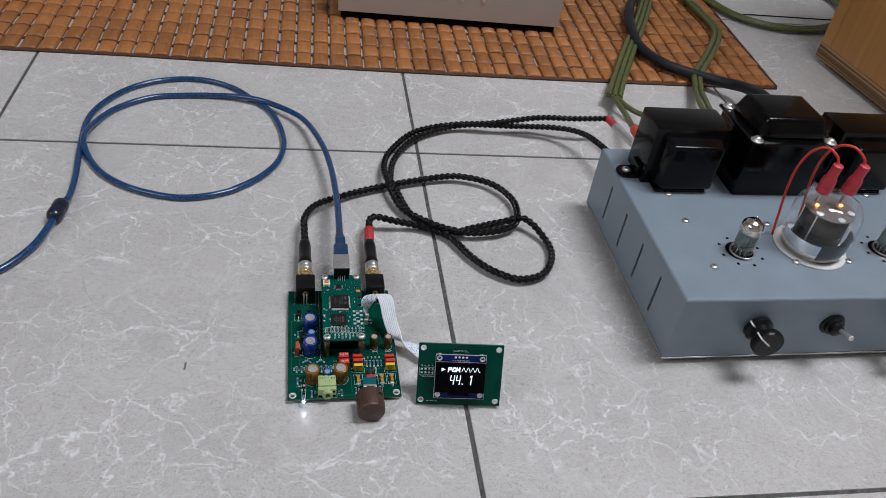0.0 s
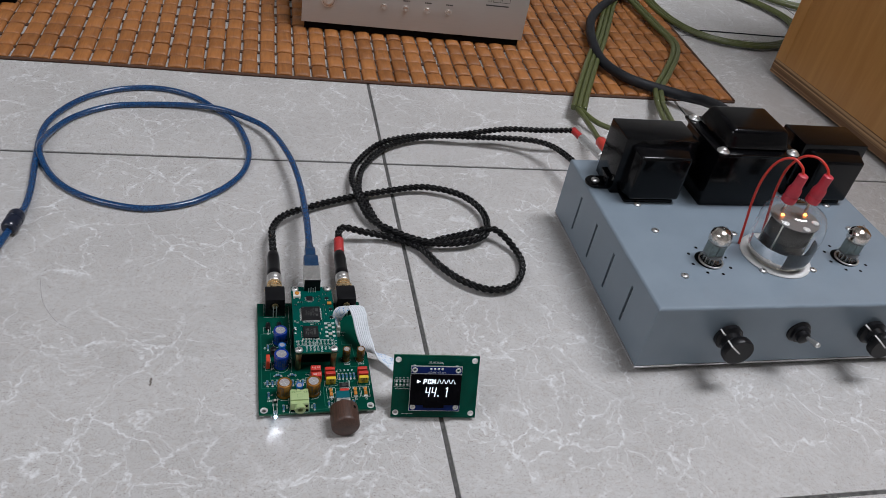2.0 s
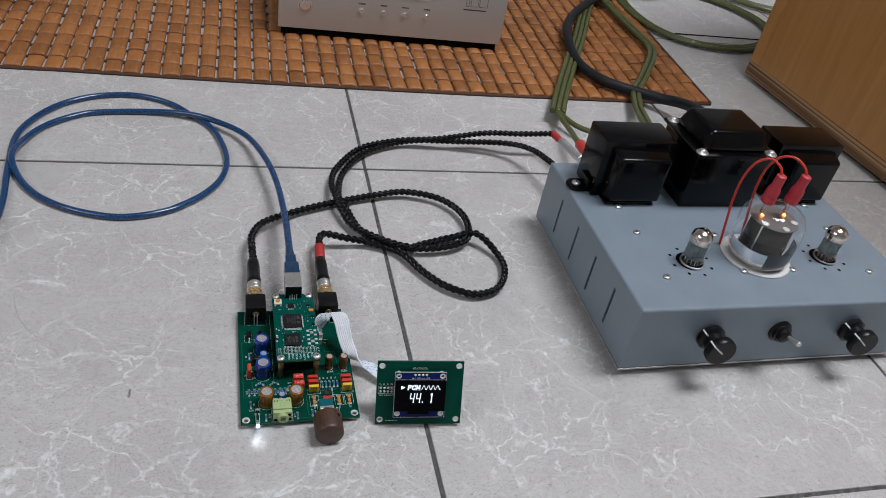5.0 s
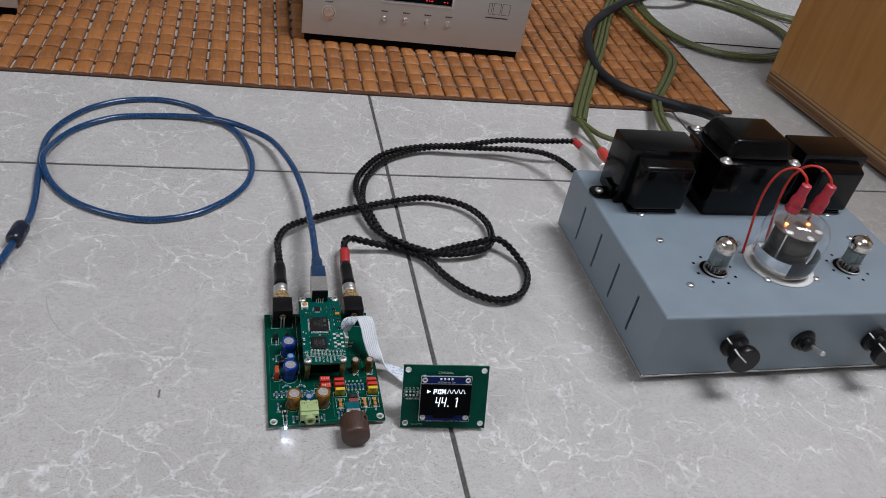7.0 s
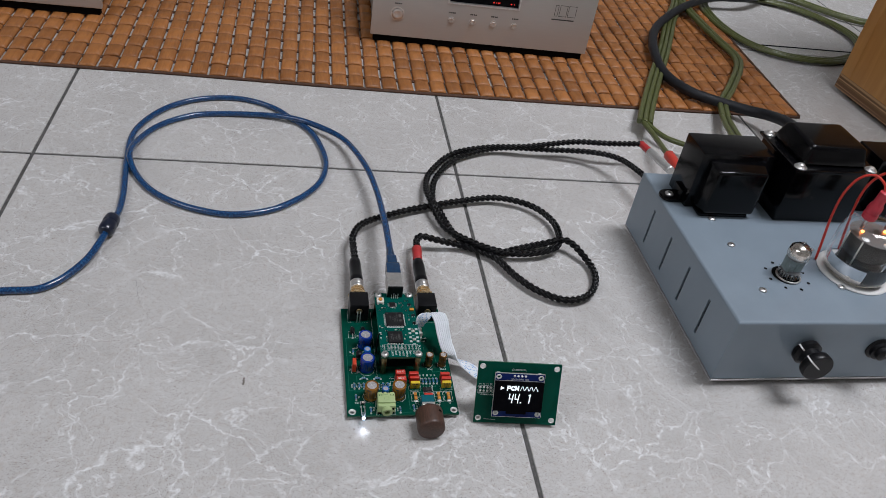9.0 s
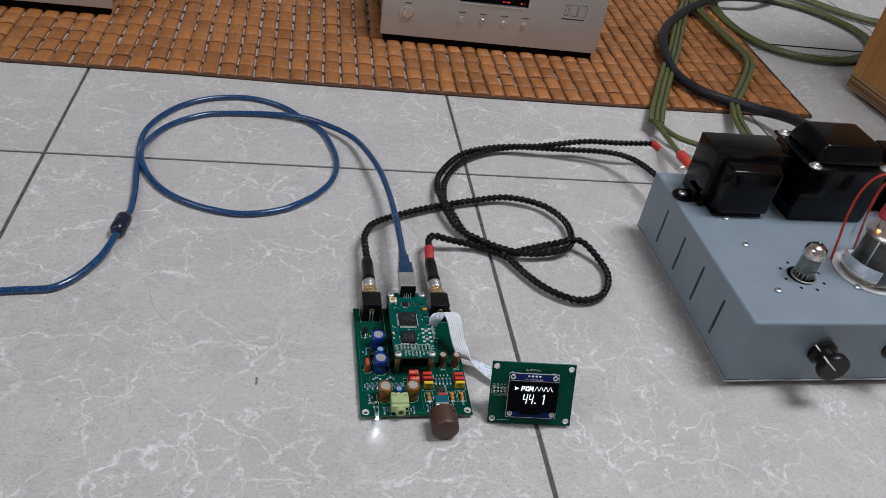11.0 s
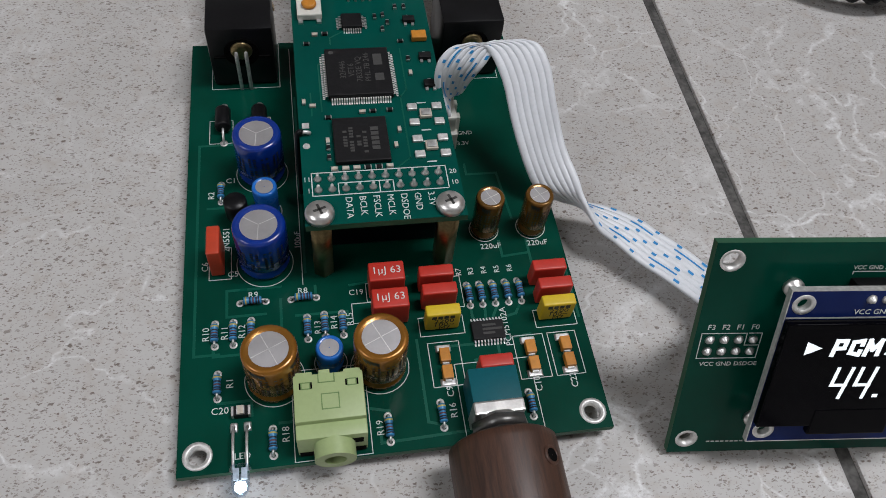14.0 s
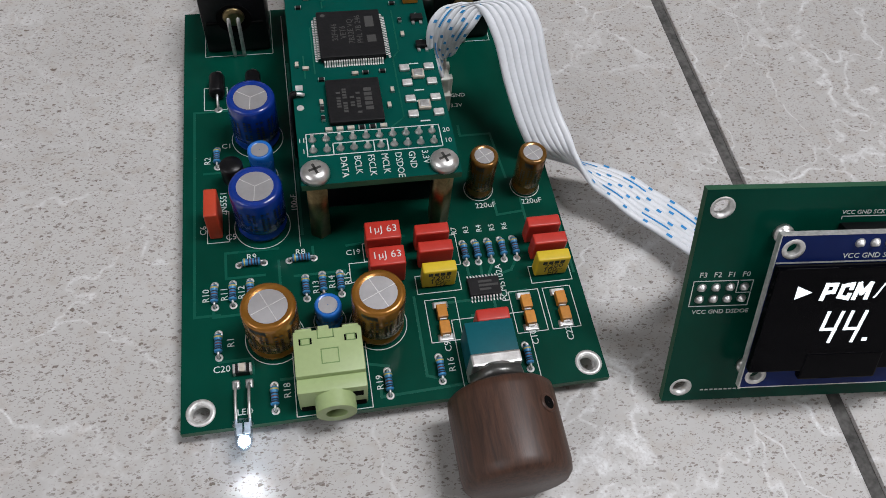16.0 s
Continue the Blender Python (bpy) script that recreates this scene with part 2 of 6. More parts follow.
M_CERAM = paint("ceramic_cream", (0.55, 0.50, 0.42), 0.45, vary=0.15, scale=600)
M_IVORY = paint("ivory_nylon", (0.66, 0.66, 0.60), 0.45, vary=0.06, scale=300)
M_RIBBON = paint("white_ribbon_vinyl", (0.74, 0.77, 0.81), 0.4, vary=0.05, scale=200)
M_BLUEINK = paint("blue_print", (0.02, 0.26, 0.60), 0.45)
M_REDSLEEVE = paint("red_heatshrink", (0.42, 0.03, 0.03), 0.45, vary=0.12, scale=300)
M_REDSIL = paint("red_silicone", (0.50, 0.035, 0.055), 0.42, vary=0.1, scale=250)
M_REDWIRE = paint("red_wire", (0.58, 0.035, 0.02), 0.35, vary=0.08, scale=250)
M_BRAID = braid_material()
M_BLUEWIRE = blue_jacket()
M_FERRITE = paint("navy_bead", (0.008, 0.012, 0.028), 0.3, vary=0.2, scale=300, coat=0.2)
M_BLUEPLUG = paint("clear_blue_plug", (0.012, 0.040, 0.095), 0.2, vary=0.15, scale=300, coat=0.4)
M_OLIVE = paint("olive_vinyl", (0.078, 0.090, 0.026), 0.38, vary=0.22, scale=160, coat=0.1)
M_POWER = paint("grey_black_rubber", (0.011, 0.012, 0.015), 0.5, vary=0.2, scale=160, spec=0.3)
M_RED = paint("red_plastic", (0.50, 0.045, 0.03), 0.4, vary=0.08)
M_GLASS = clear("valve_glass")
M_LEDGLASS = clear("led_lens", (0.80, 0.88, 0.97), 0.10)
M_WHITE = paint("white_ceramic", (0.72, 0.72, 0.70), 0.4, vary=0.05)
M_MICA = paint("mica_disc", (0.16, 0.155, 0.15), 0.35, vary=0.2, scale=300)
M_PLATE = paint("carbonised_plate", (0.030, 0.029, 0.028), 0.45, 0.2, vary=0.25, scale=200)
M_PLATE2 = paint("grey_nickel", (0.20, 0.24, 0.22), 0.4, 0.6, vary=0.25, scale=300)
M_GETTER = paint("getter_mirror", (0.90, 0.88, 0.87), 0.10, 1.0, vary=0.10, scale=150)
M_GETTERDARK = paint("smoked_getter", (0.74, 0.69, 0.63), 0.16, 1.0, vary=0.35, scale=200)
M_HEATER = glow("heater_glow", (1.0, 0.24, 0.04), 14.0)
M_LED = glow("led_die", (0.70, 0.85, 1.0), 14.0)
M_OLED = glow("lit_figures", (0.85, 0.93, 1.0), 1.5)
M_REDLED = glow("red_digits", (1.0, 0.04, 0.03), 0.9)
M_SCREEN = paint("black_screen_glass", (0.002, 0.002, 0.003), 0.10, vary=0.2, scale=60, spec=0.06)
M_RUBBER = paint("black_rubber", (0.02, 0.02, 0.02), 0.7)

# ---- mesh helpers ----


def part(name, bm, material, parent=None, label="", smooth=None):
    """Links a bmesh as one mesh object under its thing."""
    me = bpy.data.meshes.new(name)
    bm.to_mesh(me)
    bm.free()
    for m in material if isinstance(material, (list, tuple)) else [material]:
        me.materials.append(m)
    if smooth is not None:
        me.shade_smooth()
        if smooth < 180:
            me.set_sharp_from_angle(angle=radians(smooth))
    ob = new(name, me)
    ob.parent = parent
    if label:
        tagged(ob, label)
    return ob


def again(ob, m, parent=None):
    """One more object on the same mesh."""
    twin = new(ob.name.split(".")[0], ob.data)
    twin.matrix_basis = m
    twin.parent = parent or ob.parent
    return twin


def thing(name, label, category, group="", at=None):
    ob = new(name)
    ob.empty_display_size = 0.01
    if at is not None:
        ob.matrix_basis = at
    return tagged(ob, label, category, group)


def merge(bm, small, m=None, mi=0):
    verts = {}
    for v in small.verts:
        verts[v] = bm.verts.new(m @ v.co if m else v.co)
    for f in small.faces:
        g = bm.faces.new([verts[v] for v in f.verts])
        g.material_index = mi
        g.smooth = f.smooth
    small.free()
    return bm


def box(bm, x0, y0, z0, x1, y1, z1, bevel=0.0, mi=0, m=None, segs=2, taper=1.0):
    small = bmesh.new()
    bmesh.ops.create_cube(small, size=1)
    for v in small.verts:
        k = taper if v.co.z > 0 else 1.0
        v.co = Vector(((x0 + x1) / 2 + v.co.x * (x1 - x0) * k, (y0 + y1) / 2 + v.co.y * (y1 - y0) * k, (z0 + z1) / 2 + v.co.z * (z1 - z0)))
    if bevel:
        bmesh.ops.bevel(small, geom=small.edges[:], offset=bevel, segments=segs, profile=0.6, affect="EDGES")
    return merge(bm, small, m, mi)


def lathe(bm, prof, seg=20, m=None, mi=0, ends=True):
    """Turns (radius, height) pairs about z. mi: one slot, or one for each ring of faces."""
    rings = []
    for r, z in prof:
        rings.append([bm.verts.new((m or Matrix()) @ Vector((r * math.cos(2 * math.pi * k / seg), r * math.sin(2 * math.pi * k / seg), z))) for k in range(seg)])
    for n, (a, b) in enumerate(zip(rings, rings[1:])):
        for k in range(seg):
            f = bm.faces.new((a[k], a[(k + 1) % seg], b[(k + 1) % seg], b[k]))
            f.material_index = mi[n] if isinstance(mi, (list, tuple)) else mi
            f.smooth = True
    if ends:
        bm.faces.new(rings[0][::-1]).material_index = mi[0] if isinstance(mi, (list, tuple)) else mi
        bm.faces.new(rings[-1]).material_index = mi[-1] if isinstance(mi, (list, tuple)) else mi
    return bm


def cyl(bm, r, z0, z1, seg=16, m=None, mi=0, chamfer=0.0):
    if chamfer:
        return lathe(bm, [(r - chamfer, z0), (r, z0 + chamfer), (r, z1 - chamfer), (r - chamfer, z1)], seg, m, mi)
    return lathe(bm, [(r, z0), (r, z1)], seg, m, mi)


def ring(bm, r0, r1, z0, z1, seg=24, m=None, mi=0):
    return lathe(bm, [(r0, z0), (r1, z0), (r1, z1), (r0, z1), (r0, z0)], seg, m, mi, ends=False)


def glide(points, step=0.004):
    """A smooth line through points (Catmull-Rom), sampled at about that step."""
    p = [Vector(q) for q in points]
    p = [2 * p[0] - p[1], *p, 2 * p[-1] - p[-2]]
    out = []
    for a, b, c, d in zip(p, p[1:], p[2:], p[3:]):
        n = max(2, int((c - b).length / step))
        for k in range(n):
            t = k / n
            out.append(0.5 * (2 * b + (c - a) * t + (2 * a - 5 * b + 4 * c - d) * t**2 + (3 * b - a - 3 * c + d) * t**3))
    return out + [p[-2]]


def sides(line):
    """At each place of a line: a level side vector and an upward one."""
    out = []
    for k, p in enumerate(line):
        t = (line[min(k + 1, len(line) - 1)] - line[max(k - 1, 0)]).normalized()
        s = Vector((t.y, -t.x, 0))
        s = s.normalized() if s.length > 0.05 else (out[-1][0] if out else Vector((1, 0, 0)))
        if out and s.dot(out[-1][0]) < 0:
            s = -s
        out.append((s, s.cross(t).normalized()))
    return out


def sweep(bm, line, shape, frames=None, mi=0, cap=True):
    """Draws a closed outline of (side, up) pairs along a line."""
    rows = []
    for p, (s, u) in zip(line, frames or sides(line)):
        rows.append([bm.verts.new(p + s * a + u * b) for a, b in shape])
    n = len(shape)
    for a, b in zip(rows, rows[1:]):
        for k in range(n):
            f = bm.faces.new((a[k], a[(k + 1) % n], b[(k + 1) % n], b[k]))
            f.smooth, f.material_index = True, mi
    if cap:
        bm.faces.new(rows[0][::-1]).material_index = mi
        bm.faces.new(rows[-1]).material_index = mi
    return bm


def circle(r, n=10):
    return [(r * math.cos(2 * math.pi * k / n), r * math.sin(2 * math.pi * k / n)) for k in range(n)]


def tube(bm, points, r, n=10, step=0.003, mi=0):
    return sweep(bm, glide(points, step), circle(r, n), mi=mi)


def mm(*points):
    return [tuple(v / 1000 for v in p) for p in points]


def text(bm, words, size, m, mi=0, depth=0.00003, align="LEFT"):
    """Adds lettering in the built-in font, size being about the height of a line."""
    cu = bpy.data.curves.new("words", "FONT")
    cu.body, cu.size, cu.extrude, cu.resolution_u = words, size, depth, 2
    cu.align_x = align
    ob = bpy.data.objects.new("words", cu)
    me = bpy.data.meshes.new_from_object(ob)
    me.transform(m)
    n = len(bm.faces)
    bm.from_mesh(me)
    bm.faces.ensure_lookup_table()
    for f in bm.faces[n:]:
        f.material_index = mi
    bpy.data.objects.remove(ob)
    bpy.data.curves.remove(cu)
    bpy.data.meshes.remove(me)


def strip(bm, x0, y0, x1, y1, z, w=0.00016, mi=0, h=0.00003, m=None):
    """A thin straight line of ink or copper, lying flat."""
    a, b = Vector((x0, y0, 0)), Vector((x1, y1, 0))
    t = (b - a).normalized() * w / 2
    s = Vector((-t.y, t.x, 0))
    lo = [bm.verts.new((m or Matrix()) @ (q + Vector((0, 0, z)))) for q in (a - t - s, b + t - s, b + t + s, a - t + s)]
    up = [bm.verts.new((m or Matrix()) @ (q + Vector((0, 0, z + h)))) for q in (a - t - s, b + t - s, b + t + s, a - t + s)]
    for f in ([up[0], up[1], up[2], up[3]], *[[lo[k], lo[(k + 1) % 4], up[(k + 1) % 4], up[k]] for k in range(4)]):
        bm.faces.new(f).material_index = mi


def outline(bm, x0, y0, x1, y1, z, w=0.00016, mi=0, m=None):
    for a, b, c, d in ((x0, y0, x1, y0), (x1, y0, x1, y1), (x1, y1, x0, y1), (x0, y1, x0, y0)):
        strip(bm, a, b, c, d, z, w, mi, m=m)


def plate_with_holes(bm, x0, y0, x1, y1, z0, z1, holes, mi=0, side=1, m=None, seg=16):
    """A board with round holes (x, y, r) right through it, side faces in a slot of their own."""
    q = m or Matrix()
    cuts = sorted({x0, x1, *[v for x, _, r in holes for v in (x - r * 1.6, x + r * 1.6)]})
    rows = sorted({y0, y1, *[v for _, y, r in holes for v in (y - r * 1.6, y + r * 1.6)]})
    cache = {}

    def vert(x, y, z):
        key = (round(x, 6), round(y, 6), round(z, 6))
        if key not in cache:
            cache[key] = bm.verts.new(q @ Vector((x, y, z)))
        return cache[key]

    for xa, xb in zip(cuts, cuts[1:]):
        for ya, yb in zip(rows, rows[1:]):
            hole = next((h for h in holes if abs(h[0] - (xa + xb) / 2) < 1e-6 and abs(h[1] - (ya + yb) / 2) < 1e-6), None)
            for z, up in ((z1, True), (z0, False)):
                if hole is None:
                    f = [vert(xa, ya, z), vert(xb, ya, z), vert(xb, yb, z), vert(xa, yb, z)]
                    bm.faces.new(f if up else f[::-1]).material_index = mi
                else:
                    hx, hy, r = hole
                    for k in range(seg):
                        pts = []
                        for kk in (k, k + 1):
                            a = 2 * math.pi * kk / seg
                            c, s = math.cos(a), math.sin(a)
                            f = 1 / max(abs(c), abs(s))
                            pts.append(((hx + r * c, hy + r * s), (hx + (xb - hx) * c * f, hy + (yb - hy) * s * f)))
                        (i0, o0), (i1, o1) = pts
                        f = [vert(*i0, z), vert(*o0, z), vert(*o1, z), vert(*i1, z)]
                        bm.faces.new(f if up else f[::-1]).material_index = mi
                        if up:
                            bm.faces.new([vert(*i0, z0), vert(*i0, z1), vert(*i1, z1), vert(*i1, z0)]).material_index = side
    for a, b in zip(cuts, cuts[1:]):
        for y in (y0, y1):
            bm.faces.new([vert(a, y, z0), vert(b, y, z0), vert(b, y, z1), vert(a, y, z1)]).material_index = side
    for a, b in zip(rows, rows[1:]):
        for x in (x0, x1):
            bm.faces.new([vert(x, a, z0), vert(x, b, z0), vert(x, b, z1), vert(x, a, z1)]).material_index = side
    bmesh.ops.recalc_face_normals(bm, faces=bm.faces[:])


def screw(bm, m, r=0.0030, h=0.0018, mi=0, dark=1):
    """A pan head; dark bars laid on top paint the shade of its cross recess."""
    lathe(bm, [(r, 0), (r, h * 0.45), (r * 0.85, h * 0.8), (r * 0.45, h), (0.0001, h)], 18, m, mi)
    for rz in (0, 90):
        box(bm, -r * 0.44, -r * 0.09, h * 0.86, r * 0.44, r * 0.09, h * 1.02, 0, dark, m @ pose(0, 0, 0, 0, 0, rz + 20))


# ---- the room ----


def build_room():
    bm = bmesh.new()
    box(bm, -3.2, -3.2, -0.03, 3.2, 3.2, -0.0010)
    floor = tagged(part("floor", bm, M_GROUT), "light grey stone-look tile floor with dark joints", "floor", kind="structure")
    for name, b in (("wall_north", (-3.3, 3.2, -0.03, 3.3, 3.3, 2.6)), ("wall_south", (-3.3, -3.3, -0.03, 3.3, -3.2, 2.6)),
                    ("wall_east", (3.2, -3.2, -0.03, 3.3, 3.2, 2.6)), ("wall_west", (-3.3, -3.2, -0.03, -3.2, 3.2, 2.6))):
        bm = bmesh.new()
        box(bm, *b)
        tagged(part(name, bm, M_WALL), "plain off-white painted wall", "wall", kind="structure")
    bm = bmesh.new()
    box(bm, -3.3, -3.3, 2.6, 3.3, 3.3, 2.7)
    tagged(part("ceiling", bm, M_CEIL), "plain white ceiling", "ceiling", kind="structure")
    return floor


FLOOR = build_room()


# ---- transformer-coupled valve amplifier ----
AX0, AX1, AY0, AY1, AZ0, AZT = 0.287, 0.554, 0.0290, 0.2330, 0.0080, 0.0684


def build_amplifier():
    amp = thing("valve_amplifier", "grey enamelled valve amplifier with black transformers standing on tiles", "amplifier",
                at=pose(0.2892, 0.0264, 0) @ Matrix.Scale(1.014, 4) @ pose(-AX0, -AY0, 0))
    t = 0.0016
    bm = bmesh.new()
    b = 0.0022
    # folded sheet: rounded top edge all round, open walls
    top = [(AX0 + b, AY0 + b), (AX1 - b, AY0 + b), (AX1 - b, AY1 - b), (AX0 + b, AY1 - b)]

    def ringof(off, z):
        return [bm.verts.new((x + (off if x > 0.42 else -off), y + (off if y > 0.13 else -off), z)) for x, y in top]
    rows = [ringof(b, AZT - 0.0045)]
    for k in range(5):
        a = math.pi / 2 * k / 4
        rows.append(ringof(b * math.cos(a), AZT - b + b * math.sin(a)))
    for r0, r1 in zip(rows[1:], rows[2:]):
        for k in range(4):
            bm.faces.new((r0[k], r0[(k + 1) % 4], r1[(k + 1) % 4], r1[k]))
    for k in range(4):
        bm.faces.new((rows[0][k], rows[0][(k + 1) % 4], rows[1][(k + 1) % 4], rows[1][k]))
    bm.faces.new(rows[-1])
    part("chassis", bm, M_GREY, amp, "blue-grey enamelled steel chassis top")
    z1 = AZT - 0.0045
    for name, y in (("front_wall", AY0), ("rear_wall", AY1 - t)):
        bm = bmesh.new()
        box(bm, AX0, y, AZ0, AX1, y + t, z1)
        part(name, bm, M_GREY, amp)
    # side walls with upright ventilation slots
    slots = [0.0700 + 0.0402 * k for k in range(4)]
    lo, hi, w = 0.0180, 0.0540, 0.0030
    ys = [AY0 + t, *[v for s in slots for v in (s - w / 2, s + w / 2)], AY1 - t]
    zs = [AZ0, lo, hi, z1]
    for x in (AX0, AX1 - t):
        bm = bmesh.new()
        grid = {(i, k, n): bm.verts.new((x + n * t, y, z)) for i, y in enumerate(ys) for k, z in enumerate(zs) for n in (0, 1)}
        for i in range(len(ys) - 1):
            for k in range(3):
                if k == 1 and i % 2 == 1:
                    for p, q in (((i, k), (i + 1, k)), ((i, k + 1), (i + 1, k + 1)), ((i, k), (i, k + 1)), ((i + 1, k), (i + 1, k + 1))):
                        bm.faces.new((grid[(*p, 0)], grid[(*q, 0)], grid[(*q, 1)], grid[(*p, 1)]))
                    continue
                for n in (0, 1):
                    bm.faces.new((grid[i, k, n], grid[i + 1, k, n], grid[i + 1, k + 1, n], grid[i, k + 1, n]))
        bmesh.ops.recalc_face_normals(bm, faces=bm.faces[:])
        part("side_wall", bm, M_GREY, amp, "grey side wall with four upright slots")
    # added black box, so that the slots look shaded inside
    bm = bmesh.new()
    box(bm, AX0 + 0.014, AY0 + 0.004, AZ0 + 0.001, AX1 - 0.014, AY1 - 0.004, AZT - 0.006)
    part("slot_shade_box", bm, M_SHADE, amp, "black box painted as the shade behind the slots")
    # base plate in pale metal, set proud, to draw the glint along the edge
    bm = bmesh.new()
    box(bm, AX0 - 0.0004, AY0 - 0.0004, AZ0 - 0.0024, AX1 + 0.0004, AY1 + 0.0004, AZ0 - 0.0008, 0.0004)
    part("base_plate", bm, M_CANTOP, amp, "base plate, its edge made pale for a glint")
    foot = None
    for x in (AX0 + 0.035, AX1 - 0.035, (AX0 + AX1) / 2):
        for y in (AY0 + 0.016, AY1 - 0.03):
            if foot is None:
                bm = bmesh.new()
                lathe(bm, [(0.008, 0), (0.0095, 0.0012), (0.0085, AZ0 - 0.0024)], 18)
                foot = part("rubber_foot", bm, M_RUBBER, amp, "black rubber foot")
                foot.matrix_basis = pose(x, y, 0)
            else:
                again(foot, pose(x, y, 0))
    # screws in the top
    bm = bmesh.new()
    screw(bm, Matrix(), 0.0031, 0.0017)
    first = part("screw", bm, [M_CHROME, M_BLACK], amp, "steel cross-head screw")
    spots = [(325, 65.5), (325, 123), (520.5, 66), (521, 127), (398.5, 70.5), (446, 71), (397.5, 119), (444, 119), (324, 160), (521, 163)]
    first.matrix_basis = pose(spots[0][0] / 1000, spots[0][1] / 1000, AZT + 0.0001)
    for k, (x, y) in enumerate(spots[1:]):
        again(first, pose(x / 1000, y / 1000, AZT + 0.0001, 0, 0, 31 * k))
    build_transformers(amp, first)
    build_valves(amp)
    build_controls(amp)
    return amp


def bell(bm, x0, y0, z0, x1, y1, z1, inset, axis, rad=0.005):
    """A pressed end cover: a tapered, well rounded box. axis: the way that it bulges."""
    small = bmesh.new()
    bmesh.ops.create_cube(small, size=1)
    for v in small.verts:
        c = v.co.copy()
        p = [(x0 + x1) / 2 + c.x * (x1 - x0), (y0 + y1) / 2 + c.y * (y1 - y0), (z0 + z1) / 2 + c.z * (z1 - z0)]
        outer = c.y < 0 if axis == "y" else c.z > 0
        if outer:
            p[0] -= math.copysign(inset, c.x)
            if axis == "y":
                p[2] -= inset if c.z > 0 else -inset * 0.4
            else:
                p[1] -= math.copysign(inset, c.y)
        v.co = p
    bmesh.ops.bevel(small, geom=small.edges[:], offset=rad, segments=3, profile=0.6, affect="EDGES")
    return merge(bm, small)


def build_transformers(amp, first):
    for x0, x1, y0, y1, lug in ((0.304, 0.372, 0.177, 0.213, -1), (0.481, 0.549, 0.180, 0.216, 1)):
        h = AZT + 0.0555
        bm = bmesh.new()
        box(bm, x0, y0, AZT + 0.0004, x1, y1, h, 0.0012)
        tr = part("output_transformer", bm, M_LACQUER, amp, "black lacquered output transformer", 35)
        bm = bmesh.new()
        bell(bm, x0 + 0.007, y0 - 0.0165, AZT + 0.0035, x1 - 0.007, y0 + 0.001, AZT + 0.0505, 0.0035, "y", 0.003)
        part("end_bell", bm, M_LACQUER, tr, "pressed black end cover", 40)
        bm = bmesh.new()
        bell(bm, x0 + 0.010, y1 - 0.001, AZT + 0.004, x1 - 0.010, y1 + 0.0140, AZT + 0.046, 0.001, "y", 0.003)
        part("end_bell", bm, M_LACQUER, tr, "pressed black end cover", 40)
        bm = bmesh.new()
        box(bm, x0 + 0.008, y0 - 0.0135, AZT + 0.0003, x1 - 0.013, y0 - 0.0005, AZT + 0.0030, 0.0010)
        part("mounting_flange", bm, M_LACQUER, tr, "black mounting foot", 40)
        bm = bmesh.new()
        lx = x0 - 0.008 if lug < 0 else x1 + 0.001
        cyl(bm, 0.0088, AZT + 0.0003, AZT + 0.0036, 28, pose(lx - 0.001, y0 + 0.015, 0), 0, 0.0008)
        box(bm, lx - 0.001, y0 + 0.0065, AZT + 0.0002, lx + 0.012, y0 + 0.0235, AZT + 0.0035, 0.0008)
        box(bm, x0 - 0.003 if lug < 0 else x1 - 0.001, y0 + 0.007, AZT + 0.002, x0 + 0.001 if lug < 0 else x1 + 0.003, y0 + 0.023, AZT + 0.013, 0.001)
        part("mounting_lug", bm, M_LACQUER, tr, "black bent mounting lug", 40)
        again(first, pose(lx - 0.001, y0 + 0.015, AZT + 0.0034, 0, 0, 40) @ Matrix.Scale(1.25, 4), tr)
    x0, x1, y0, y1, z1 = 0.3835, 0.4585, 0.1605, 0.2205, AZT + 0.0530
    bm = bmesh.new()
    box(bm, x0, y0, AZT + 0.0004, x1, y1, z1, 0.0014)
    tr = part("mains_transformer", bm, M_LACQUER, amp, "large black lacquered mains transformer", 35)
    bm = bmesh.new()
    box(bm, x0 - 0.0035, y0 - 0.004, z1, x1 + 0.0035, y1 + 0.003, z1 + 0.0028, 0.001)
    part("flange", bm, M_LACQUER, tr, "black flange of the top cover", 35)
    bm = bmesh.new()
    bell(bm, x0 + 0.005, y0 + 0.003, z1 + 0.0026, x1 - 0.005, y1 - 0.003, z1 + 0.0205, 0.005, "z", 0.0045)
    part("top_cover", bm, M_LACQUER, tr, "pressed black top cover", 40)
    for x in (x0 + 0.003, x1 - 0.003):
        for y in (y0 + 0.0015, y1 - 0.003):
            bm = bmesh.new()
            lathe(bm, [(0.0048, 0), (0.0048, 0.0009), (0.0033, 0.0011), (0.0033, 0.0022), (0.0029, 0.0030), (0.0001, 0.0034)], 6)
            lathe(bm, [(0.0054, -0.0002), (0.0054, 0.0006), (0.0030, 0.0008)], 20)
            ob = part("bolt", bm, M_CHROME, tr, "steel bolt with washer")
            ob.matrix_basis = pose(x, y, z1 + 0.0030, 0, 0, 15)


